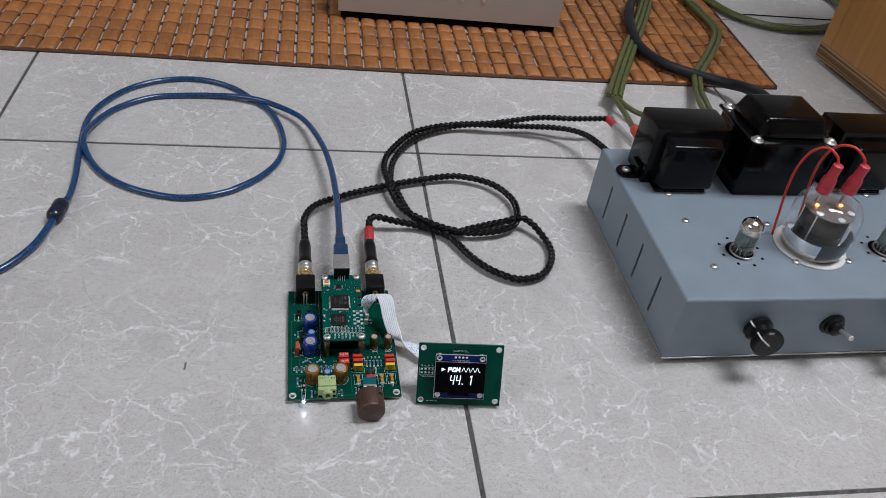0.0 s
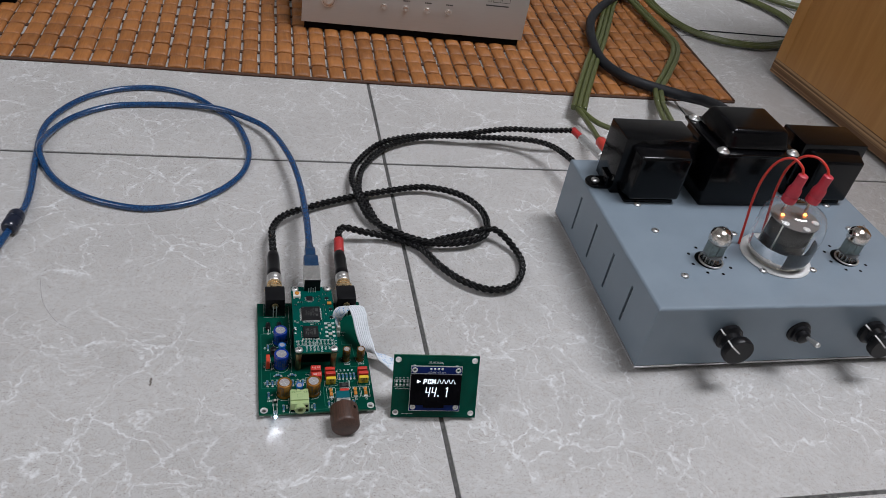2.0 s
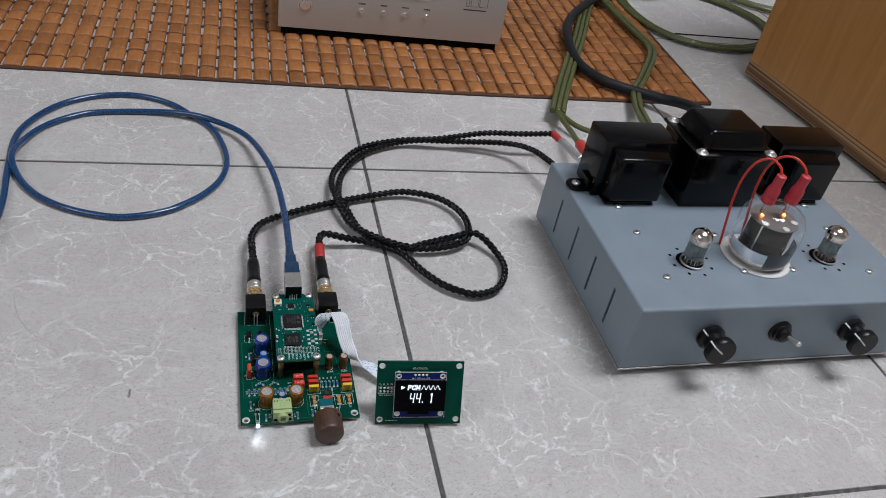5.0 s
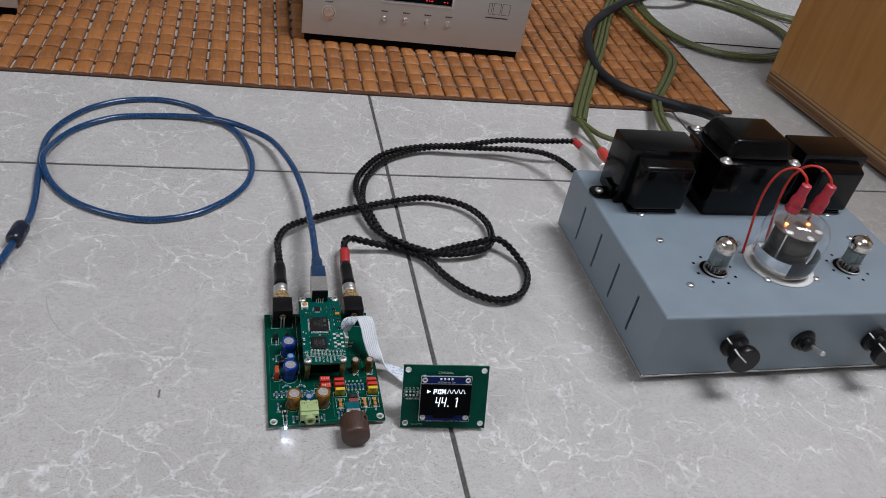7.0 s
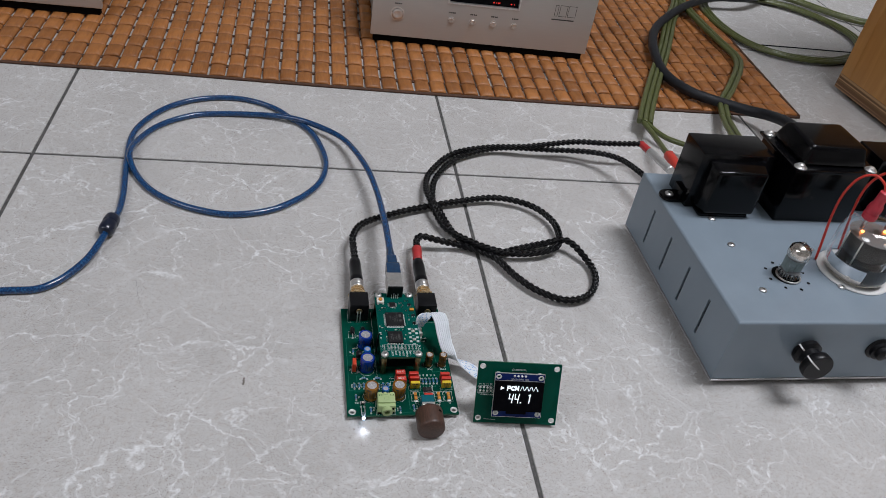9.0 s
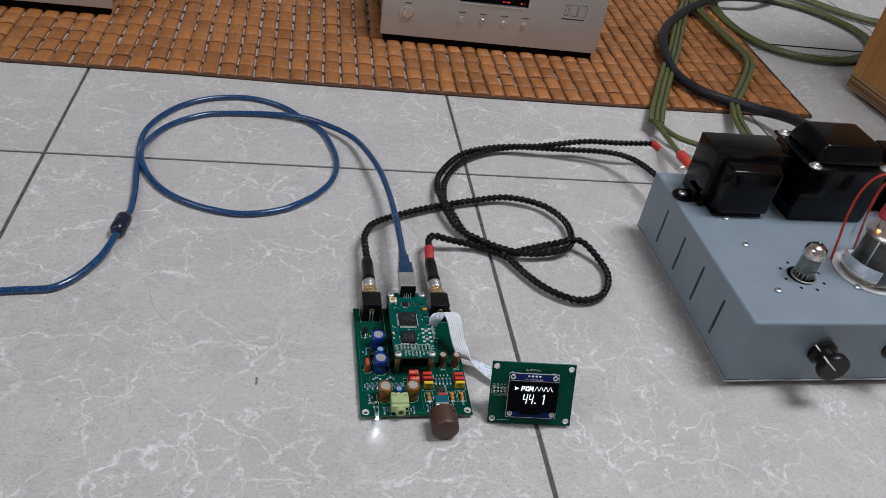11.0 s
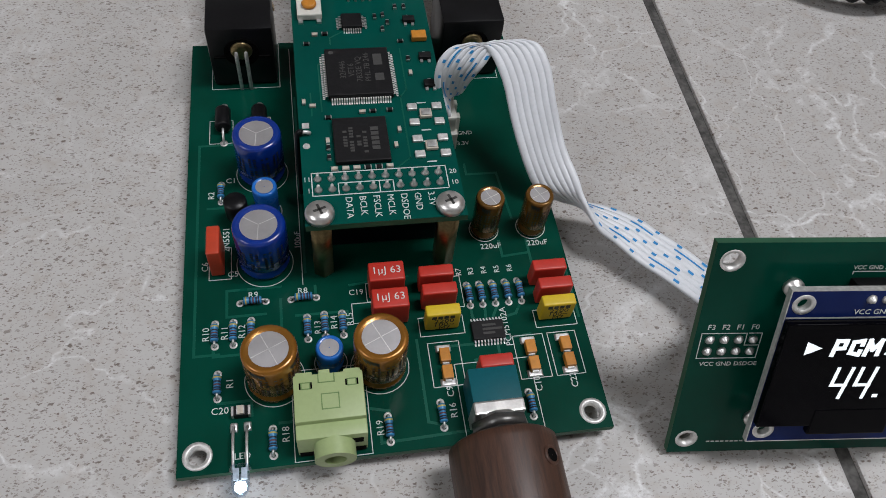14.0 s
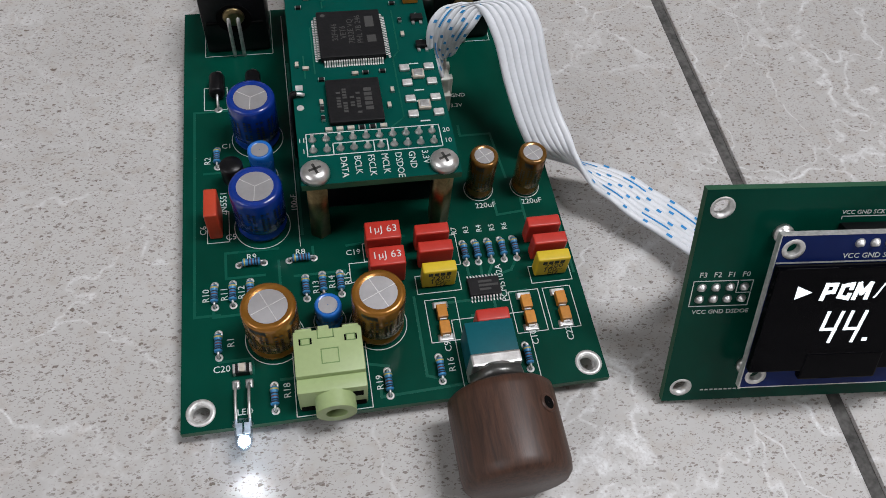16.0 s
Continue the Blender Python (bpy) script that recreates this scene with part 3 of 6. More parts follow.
def build_valves(amp):
    for cx, cy in ((0.3562, 0.0838), (0.4880, 0.0860)):
        bm = bmesh.new()
        ring(bm, 0.0090, 0.0102, 0.0004, 0.0016, 28, pose(0.0006, -0.0006, 0), 2)
        # flat black disc, the shade in the gap round the socket
        lathe(bm, [(0.0116, 0.00025), (0.0001, 0.0003)], 28, pose(-0.0006, 0.0006, 0), mi=1, ends=False)
        v = part("small_valve", bm, [M_PLATE2, M_SHADE, M_CHROME], amp, "small glass valve with silvered top")
        v.matrix_basis = pose(cx, cy, AZT)
        bm = bmesh.new()
        lathe(bm, [(0.0078, 0.0010), (0.0089, 0.0025), (0.0091, 0.005), (0.0091, 0.0255), (0.0082, 0.0290), (0.0052, 0.0315), (0.0018, 0.0325), (0.0012, 0.0352), (0.0001, 0.0360)], 28)
        part("glass_envelope", bm, M_GLASS, v, "clear glass envelope")
        bm = bmesh.new()
        lathe(bm, [(0.0088, 0.0215), (0.0088, 0.0255), (0.0079, 0.0288), (0.0050, 0.0311), (0.0016, 0.0321)], 28, ends=False)
        part("getter_flash", bm, M_GETTERDARK, v, "mirror-bright getter patch")
        bm = bmesh.new()
        box(bm, -0.0069, -0.0044, 0.0075, -0.0002, 0.0044, 0.0195, 0.0008)
        box(bm, 0.0002, -0.0044, 0.0075, 0.0069, 0.0044, 0.0195, 0.0008)
        part("anode", bm, M_PLATE2, v, "grey metal anode plates")
        for z in (0.0066, 0.0198):
            bm = bmesh.new()
            cyl(bm, 0.0080, z, z + 0.0004, 24)
            part("mica_spacer", bm, M_MICA, v, "pale mica spacer")
        bm = bmesh.new()
        for k in range(9):
            a = 2 * math.pi * (k + 0.5) / 10
            cyl(bm, 0.0005, 0.001, 0.0066, 6, pose(0.0055 * math.cos(a), 0.0055 * math.sin(a), 0))
        part("lead_wires", bm, M_CHROME, v)
        # ventilation holes round the socket, black discs painting the shade in them
        for k in range(8):
            a = 2 * math.pi * (k + 0.3) / 8
            bm = bmesh.new()
            lathe(bm, [(0.0014, 0.00025), (0.0001, 0.00026)], 12, pose(0.0172 * math.cos(a), 0.0172 * math.sin(a), 0), ends=False)
            part("vent_hole", bm, M_SHADE, v, "small dark vent hole")
    # large double-ended valve
    bm = bmesh.new()
    ring(bm, 0.0215, 0.0294, 0.0002, 0.0010, 48)
    lathe(bm, [(0.0215, 0.0006), (0.0001, 0.0007)], 40, mi=1, ends=False)
    v = part("power_valve", bm, [M_WHITE, M_CERAM], amp, "large glass power valve with glowing heaters")
    v.matrix_basis = pose(0.4210, 0.0900, AZT)
    bm = bmesh.new()
    lathe(bm, [(0.0215, 0.0012), (0.0252, 0.0045), (0.0264, 0.010), (0.0267, 0.022), (0.0264, 0.034), (0.0252, 0.0412), (0.0220, 0.0464), (0.0150, 0.0498), (0.0060, 0.0510), (0.0001, 0.0512)], 48)
    part("glass_envelope", bm, M_GLASS, v, "clear rounded glass envelope", 180)
    # a silver and a black patch, each over part of the lower glass
    for name, mat, label, lo, hi, zs in (("getter_flash", M_GETTER, "silver getter mirror on the glass", 150, 244, (0.0018, 0.0050, 0.010, 0.0185)),
                                         ("dark_patch", M_PLATE, "black patch inside the glass", 246, 352, (0.0018, 0.0050, 0.010, 0.0210))):
        small = bmesh.new()
        lathe(small, [(0.0208, zs[0]), (0.0244, zs[1]), (0.0256, zs[2]), (0.0258, zs[3])], 72, ends=False)
        keep = lambda f: lo <= (math.degrees(math.atan2(f.calc_center_median().y, f.calc_center_median().x)) - lo) % 360 + lo <= hi
        bmesh.ops.delete(small, geom=[f for f in small.faces if not keep(f)], context="FACES")
        part(name, merge(bmesh.new(), small), mat, v, label)
    bm = bmesh.new()
    cyl(bm, 0.0195, 0.0388, 0.0394, 40)
    part("mica_spacer", bm, M_MICA, v, "pale mica disc")
    bm = bmesh.new()
    lathe(bm, [(0.0185, 0.0012), (0.0190, 0.0060), (0.0175, 0.0130), (0.0120, 0.0140)], 36)
    part("press_base", bm, M_PLATE, v, "dark metal base shield inside the glass")
    bm = bmesh.new()
    lathe(bm, [(0.0168, 0.0215), (0.0177, 0.0220), (0.0177, 0.0383), (0.0168, 0.0386)], 36)
    part("anode", bm, M_PLATE, v, "black carbonised anode")
    for x, y in ((-0.0135, -0.008), (0.0140, -0.0075), (0.0005, -0.0160)):
        bm = bmesh.new()
        lathe(bm, [(0.0030, 0.0395), (0.0030, 0.0402), (0.0001, 0.0404)], 16, pose(x, y, 0))
        part("ceramic_bush", bm, M_WHITE, v, "small white ceramic bush")
    for x, y in ((-0.0100, 0.003), (0.0110, 0.003)):
        bm = bmesh.new()
        lathe(bm, [(0.0001, 0.0395), (0.0012, 0.0398), (0.0014, 0.0407), (0.0001, 0.0417)], 10, pose(x, y, 0))
        part("heater", bm, M_HEATER, v, "glowing orange heater")
    for x, y in ((-0.016, 0.008), (0.016, 0.008), (-0.016, -0.009), (0.016, -0.009), (0.0, 0.018)):
        bm = bmesh.new()
        cyl(bm, 0.0007, 0.004, 0.0388, 8, pose(x, y, 0))
        part("support_rod", bm, M_CHROME, v, "thin metal support rod")
    for x, lean in ((-0.0135, 1.0), (0.0085, 3.0)):
        at = pose(x, 0.002, 0.0502, 4, lean)
        bm = bmesh.new()
        cyl(bm, 0.0013, -0.006, 0.010, 10, at)
        part("top_pin", bm, M_CHROME, v, "metal anode pin")
        bm = bmesh.new()
        lathe(bm, [(0.0040, 0.0035), (0.0056, 0.0045), (0.0058, 0.0090), (0.0050, 0.0102), (0.0057, 0.0120), (0.0054, 0.0165), (0.0041, 0.0190), (0.0039, 0.0295), (0.0032, 0.0300), (0.0001, 0.0301)], 20, at)
        part("anode_cap", bm, M_REDSIL, v, "red silicone anode cap", 50)
    bm = bmesh.new()
    tube(bm, mm((-13, 0.0, 77), (-13.6, 3, 84), (-19, 11, 88), (-26, 17, 81), (-29.5, 20, 64), (-29, 20, 42), (-27, 18, 20), (-25.5, 16, 0.5)), 0.00105, 8)
    part("wire", bm, M_REDWIRE, v, "red anode wire")
    bm = bmesh.new()
    tube(bm, mm((10.2, 0.0, 77), (9.0, 3, 84), (3, 11, 89), (-4, 19, 85), (-7, 25, 70), (-4, 29, 48), (2, 31, 22), (6, 31, 0.5)), 0.00105, 8)
    part("wire", bm, M_REDWIRE, v, "red anode wire")


def build_controls(amp):
    z = 0.0410
    for x in (0.3540, 0.4870):
        at = pose(x, AY0, z, 90)
        bm = bmesh.new()
        lathe(bm, [(0.0085, 0), (0.0095, 0.001), (0.0112, 0.002), (0.0112, 0.0055), (0.0085, 0.0075), (0.0080, 0.012), (0.0118, 0.0150), (0.0122, 0.0165), (0.0122, 0.0205), (0.0115, 0.0215), (0.0001, 0.0216)], 32, at)
        k = part("control_knob", bm, M_BLACK, amp, "glossy black bakelite knob", 40)
        bm = bmesh.new()
        turn = at @ pose(0, 0, 0, 0, 0, 50)
        box(bm, -0.0006, -0.0002, 0.0214, 0.0006, 0.0118, 0.0219, 0, 0, turn)
        box(bm, -0.0006, 0.0117, 0.0150, 0.0006, 0.0124, 0.0219, 0, 0, turn)
        box(bm, -0.0006, 0.0084, 0.0057, 0.0006, 0.0114, 0.0062, 0, 0, turn @ pose(0, 0, 0.0014, 0))
        box(bm, -0.0006, 0.0110, 0.0022, 0.0006, 0.0114, 0.0072, 0, 0, turn)
        part("pointer_line", bm, M_WHITE, k, "white pointer line")
    at = pose(0.4195, AY0, z, 90)
    bm = bmesh.new()
    lathe(bm, [(0.0100, 0), (0.0100, 0.0012), (0.0092, 0.0018), (0.0078, 0.0022), (0.0078, 0.0048), (0.0058, 0.0052), (0.0055, 0.0085), (0.0035, 0.0095), (0.0001, 0.0096)], 28, at)
    s = part("toggle_switch", bm, M_BLACK, amp, "black toggle switch with steel lever", 40)
    bm = bmesh.new()
    lathe(bm, [(0.0016, 0.008), (0.0017, 0.014), (0.0026, 0.0235), (0.0027, 0.0250), (0.0018, 0.0262), (0.0001, 0.0264)], 16, at @ pose(0, 0, 0, -12, 8) @ Matrix.Scale(0.84, 4))
    part("lever", bm, M_CHROME, s, "polished steel lever")


build_amplifier()


# ---- cables ----


def braid(points, cable, r=0.00160, strands=4, pitch=0.0230, wide=0.00190):
    """Four strands plaited along a line."""
    line = glide(points, 0.0009)
    fr = sides(line)
    run, acc = [0.0], 0.0
    for a, b in zip(line, line[1:]):
        acc += (b - a).length
        run.append(acc)
    for k in range(strands):
        path = []
        for p, (s, u), d in zip(line, fr, run):
            a = 2 * math.pi * (d / pitch + k / strands)
            path.append(p + s * (wide * (math.sin(a) + 0.10 * math.sin(3 * a))) + u * (wide * 0.60 * math.sin(2 * a)))
        bm = bmesh.new()
        sweep(bm, path, circle(r, 6), fr)
        part("strand", bm, M_BRAID, cable, "black braided strand" if not k else "")


def rca_plug(cable, x, red):
    """A cable plug on a panel jack, lying along y."""
    at = pose(x, 0.0022, 0.0150, -90)
    bm = bmesh.new()
    lathe(bm, [(0.0056, 0.1190), (0.0059, 0.1195), (0.0059, 0.1222), (0.0055, 0.1226), (0.0058, 0.1232), (0.0058, 0.1268), (0.0052, 0.1272)], 24, at)
    part("plug_shell", bm, M_CHROME, cable, "nickel plug ring", 40)
    bm = bmesh.new()
    lathe(bm, [(0.0050, 0.1268), (0.0054, 0.1275), (0.0054, 0.1330), (0.0050, 0.1340), (0.0050, 0.1500), (0.0044, 0.1560), (0.0036, 0.1575)], 24, at)
    part("plug_sleeve", bm, M_BLACK, cable, "black plug sleeve", 40)
    if red:
        bm = bmesh.new()
        tube(bm, mm((x * 1000, 159, 15.0), (x * 1000 + 0.5, 166, 15.5), (x * 1000 + 1, 175, 17)), 0.0042, 14)
        part("marker_sleeve", bm, M_REDSLEEVE, cable, "red heat-shrink marker")


def build_cables():
    c = thing("audio_cable", "black plaited audio cable looped over the tiles", "cable", "audio cables")
    braid(mm((13.6, 159.1, 15), (13.0, 174.6, 15.5), (13.8, 193.1, 15), (24.0, 216.7, 11), (50.5, 237.9, 6.5), (84.1, 252.7, 6), (129.9, 266.4, 6.5), (164.5, 270.5, 8), (196.8, 258.1, 8),
         (212.7, 231.1, 8), (209.4, 199.2, 9), (195.1, 185.6, 9), (167.8, 180.9, 8), (142.6, 184.4, 9), (118.4, 199.6, 9), (100.7, 221.6, 8), (91.9, 261.0, 12), (92.0, 285.8, 9),
         (101.8, 317.6, 6), (130.5, 353.4, 7), (171.3, 367.2, 9), (217.1, 365.4, 14), (269.9, 366.5, 22), (306.3, 356.6, 28), (344.7, 355.9, 30)), c)
    rca_plug(c, 0.0132, False)
    d = thing("audio_cable", "black plaited audio cable with red end sleeve on the tiles", "cable", "audio cables")
    braid(mm((68.6, 173.7, 16.5), (69.7, 185.1, 18), (75.8, 193.2, 16), (93.0, 193.9, 11), (117.2, 192.4, 6), (141.0, 178.7, 6), (156.4, 151.3, 6), (172.4, 132.0, 6), (194.5, 120.4, 6), (217.8, 127.3, 6),
         (231.1, 149.6, 6), (231.3, 174.2, 6), (215.5, 195.6, 13), (194.2, 199.4, 6), (164.8, 191.1, 5), (147.6, 185.2, 5), (127.9, 191.2, 5), (110.3, 212.1, 5), (100.9, 247.3, 6), (97.4, 271.1, 5), (107.8, 311.3, 5),
         (137.6, 349.1, 6), (185.5, 368.9, 8), (240.3, 363.8, 12), (288.9, 352.7, 18), (311.0, 329.5, 25), (321.8, 293.3, 30), (326.4, 264.3, 31)), d)
    rca_plug(d, 0.0676, True)
    # far ends, in the back of the amplifier
    for cable, end, start in ((c, (358.1, 298.8, 31), (344.7, 356.4, 30)), (d, (331.1, 234.4, 31), (326.4, 265.4, 31))):
        a, b = Vector(start) / 1000, Vector(end) / 1000
        bm = bmesh.new()
        tube(bm, [a, a.lerp(b, 0.30)], 0.0038, 14)
        part("marker_sleeve", bm, M_REDSLEEVE, cable, "red heat-shrink marker")
        bm = bmesh.new()
        tube(bm, [a.lerp(b, 0.29), a.lerp(b, 0.98)], 0.0045, 16)
        part("plug_shell", bm, M_TIN, cable, "grey metal plug")

    # blue computer lead
    u = thing("usb_cable", "transparent blue computer cable coiled once on the tiles", "cable")
    bm = bmesh.new()
    tube(bm, mm((-430.7, 127.2, 2.8), (-337.7, 119.6, 2.8), (-257.4, 128.9, 2.8), (-225.6, 134.6, 2.8), (-203.6, 164.3, 4), (-193.9, 198.3, 6.5), (-190.8, 221.1, 6.5), (-189.3, 235.5, 4), (-190.9, 266.7, 2.8), (-196.1, 312.6, 2.8), (-199.3, 362.8, 2.8), (-192.1, 396.0, 2.8),
         (-173.6, 428.1, 2.8), (-148.8, 448.6, 2.8), (-121.0, 458.0, 2.8), (-92.2, 457.3, 2.8), (-62.4, 442.6, 2.8), (-40.9, 419.1, 2.8), (-20.4, 393.1, 2.8), (-8.3, 353.9, 2.8), (-6.3, 321.7, 2.8), (-13.6, 292.7, 2.8), (-31.0, 267.1, 2.8), (-53.5, 247.8, 2.8)), 0.00300, 12)
    tube(bm, mm((-31.0, 267.1, 2.8), (-53.5, 247.8, 2.8), (-80.1, 237.9, 2.8), (-105.7, 237.3, 2.8), (-139.5, 249.2, 2.8), (-167.3, 270.5, 2.8), (-185.8, 298.9, 3.5), (-194.6, 327.3, 7.5), (-189.5, 363.6, 3.5), (-173.6, 392.5, 2.8), (-144.7, 415.0, 2.8),
         (-111.8, 421.6, 3), (-72.7, 421.9, 4), (-40.8, 414.0, 6.5), (-13.2, 396.8, 8), (13.4, 366.2, 11), (30.6, 312.0, 17), (38.8, 263.3, 19.5), (41.7, 208.3, 23.8), (41.9, 172.4, 27.5), (41.6, 152.7, 29)), 0.00300, 12)
    part("jacket", bm, M_BLUEWIRE, u, "clear blue jacket over foil")
    bm = bmesh.new()
    at = Matrix.Translation((-0.1924, 0.2097, 0.0078)) @ Vector((0.003, 0.022, 0)).to_track_quat("Z", "Y").to_matrix().to_4x4()
    lathe(bm, [(0.0030, -0.0118), (0.0048, -0.0114), (0.0060, -0.0098), (0.0066, -0.0076), (0.0066, -0.0020), (0.0062, -0.0016), (0.0062, 0.0016), (0.0066, 0.0020), (0.0066, 0.0076), (0.0060, 0.0098), (0.0048, 0.0114), (0.0030, 0.0118)], 24, at)
    part("ferrite_bead", bm, M_FERRITE, u, "dark navy ferrite bead", 40)
    bm = bmesh.new()
    box(bm, 0.0357, 0.1190, 0.0238, 0.0473, 0.1345, 0.0342, 0.0016)
    box(bm, 0.0372, 0.1335, 0.0250, 0.0460, 0.1460, 0.0332, 0.0022)
    lathe(bm, [(0.0040, 0.1450), (0.0036, 0.1500), (0.0030, 0.1560)], 14, pose(0.0416, 0, 0.0290, -90))
    part("plug", bm, M_BLUEPLUG, u, "clear blue moulded plug", 40)

    # olive twin speaker leads and the mains lead
    def flat(points, lanes, r):
        line = glide(points, 0.006)
        fr = sides(line)
        bm = bmesh.new()
        for k in range(lanes):
            off = (k - (lanes - 1) / 2) * r * 1.9
            sweep(bm, [p + s * off for p, (s, _) in zip(line, fr)], circle(r, 8), fr)
        return bm
    s = thing("speaker_cable", "olive green twin speaker cable crossing a bamboo mat", "cable", "speaker cables")
    part("jacket", flat(mm((661.4, 1070.2, 14), (621.7, 906.9, 14), (563.0, 792.6, 14), (502.2, 668.3, 14), (448.2, 566.2, 15), (404.5, 479.7, 14), (381.7, 431.5, 17)), 3, 0.0035), M_OLIVE, s, "olive green ribbed jacket")
    bm = bmesh.new()
    tube(bm, mm((380.7, 433.6, 16), (380.4, 408.8, 18), (377.1, 376.8, 22), (372.8, 354.2, 26), (370.6, 336.8, 29)), 0.0032, 10)
    part("lead", bm, M_OLIVE, s, "single olive lead")
    bm = bmesh.new()
    tube(bm, mm((383.7, 433.5, 16), (397.4, 401.1, 15), (422.2, 375.8, 18), (447.1, 347.6, 25), (461.7, 311.3, 31)), 0.0032, 10)
    part("lead", bm, M_OLIVE, s, "single olive lead")
    for a, b in (((370.7, 338.8, 29), (369.2, 301.7, 31)), ((460.7, 313.3, 31), (463.1, 276.2, 32))):
        bm = bmesh.new()
        lathe(bm, [(0.0040, 0), (0.0058, 0.003), (0.0058, 0.016), (0.0050, 0.026), (0.0042, 0.036)], 18,
              Matrix.Translation(Vector(a) / 1000) @ (Vector(b) - Vector(a)).to_track_quat("Z", "Y").to_matrix().to_4x4())
        part("plug_cap", bm, M_RED, s, "red plug cap", 40)
    s = thing("speaker_cable", "olive green twin speaker cable bent over a mat edge", "cable", "speaker cables")
    part("jacket", flat(mm((639.4, 1071.5, 20), (622.0, 912.4, 18), (616.3, 833.3, 16), (618.2, 731.1, 14), (619.0, 665.2, 14), (602.1, 620.7, 14), (556.6, 552.1, 14), (523.7, 506.1, 14), (502.8, 456.9, 17)), 2, 0.0038), M_OLIVE, s, "olive green ribbed jacket")
    bm = bmesh.new()
    tube(bm, mm((499.9, 461.1, 17), (488.4, 428.3, 21), (476.0, 393.5, 28), (464.4, 347.3, 34), (456.6, 301.1, 36)), 0.0033, 10)
    part("lead", bm, M_OLIVE, s, "single olive lead")
    bm = bmesh.new()
    tube(bm, mm((505.9, 457.8, 17), (496.4, 424.0, 21), (486.0, 393.2, 27), (475.4, 347.1, 34), (470.7, 300.9, 36)), 0.0033, 10)
    part("lead", bm, M_OLIVE, s, "single olive lead")
    s = thing("speaker_cable", "olive green speaker cable coiled on the tiles by the cabinet", "cable", "speaker cables")
    part("jacket", flat(mm((709.8, 982.9, 7), (672.7, 899.5, 7), (664.0, 815.6, 7), (682.5, 741.6, 7), (729.7, 701.6, 7), (803.5, 694.4, 7), (884.3, 736.0, 7), (921.0, 808.0, 7), (907.9, 879.4, 7), (861.4, 937.7, 7), (789.9, 964.5, 8), (719.4, 951.2, 12), (678.7, 921.3, 18)), 3, 0.0032), M_OLIVE, s, "olive green ribbed jacket")
    bm = bmesh.new()
    tube(bm, mm((660.7, 1038.1, 12), (770.7, 981.6, 18), (880.6, 977.2, 8), (978.0, 890.0, 7), (1096.2, 865.2, 7)), 0.0045, 8)
    part("loose_end", bm, M_OLIVE, s, "olive lead running on behind the cabinet")
    bm = bmesh.new()
    tube(bm, mm((660.9, 1050.8, 12), (771.0, 994.3, 18), (881.0, 993.1, 8), (978.4, 905.7, 7), (1096.8, 881.0, 7)), 0.0045, 8)
    part("loose_end", bm, M_OLIVE, s, "olive lead running on behind the cabinet")
    s = thing("thin_cord", "thin dark grey cord lying straight on the tiles", "cable")
    bm = bmesh.new()
    tube(bm, mm((714.7, 753.1, 1.2), (774.7, 753.4, 1.2), (864.5, 753.0, 1.2), (973.9, 754.1, 1.2)), 0.0010, 8)
    part("cord", bm, M_POWER, s)
    p = thing("power_cable", "thick black rubber mains cable over the mat", "cable")
    bm = bmesh.new()
    tube(bm, mm((881.6, 1004.0, 14), (761.4, 911.5, 24), (680.5, 894.0, 24), (599.4, 837.2, 20), (524.0, 751.9, 20), (487.5, 682.5, 20), (470.1, 611.7, 17), (470.4, 567.7, 15), (487.9, 527.8, 15), (519.6, 503.1, 15), (547.4, 478.7, 18), (561.2, 451.6, 26), (556.6, 402.2, 40), (543.6, 340.7, 48), (536.1, 260.6, 48)), 0.0068, 14)
    part("jacket", bm, M_POWER, p, "black rubber jacket")
    bm = bmesh.new()
    box(bm, 0.517, 0.232, 0.038, 0.543, 0.268, 0.057, 0.003)
    part("connector", bm, M_BLACK, p, "black mains connector", 40)


build_cables()


# ---- audio converter board ----
ZB, BW, BD = 0.0045, 0.0798, 0.1096
ZM = 0.0230


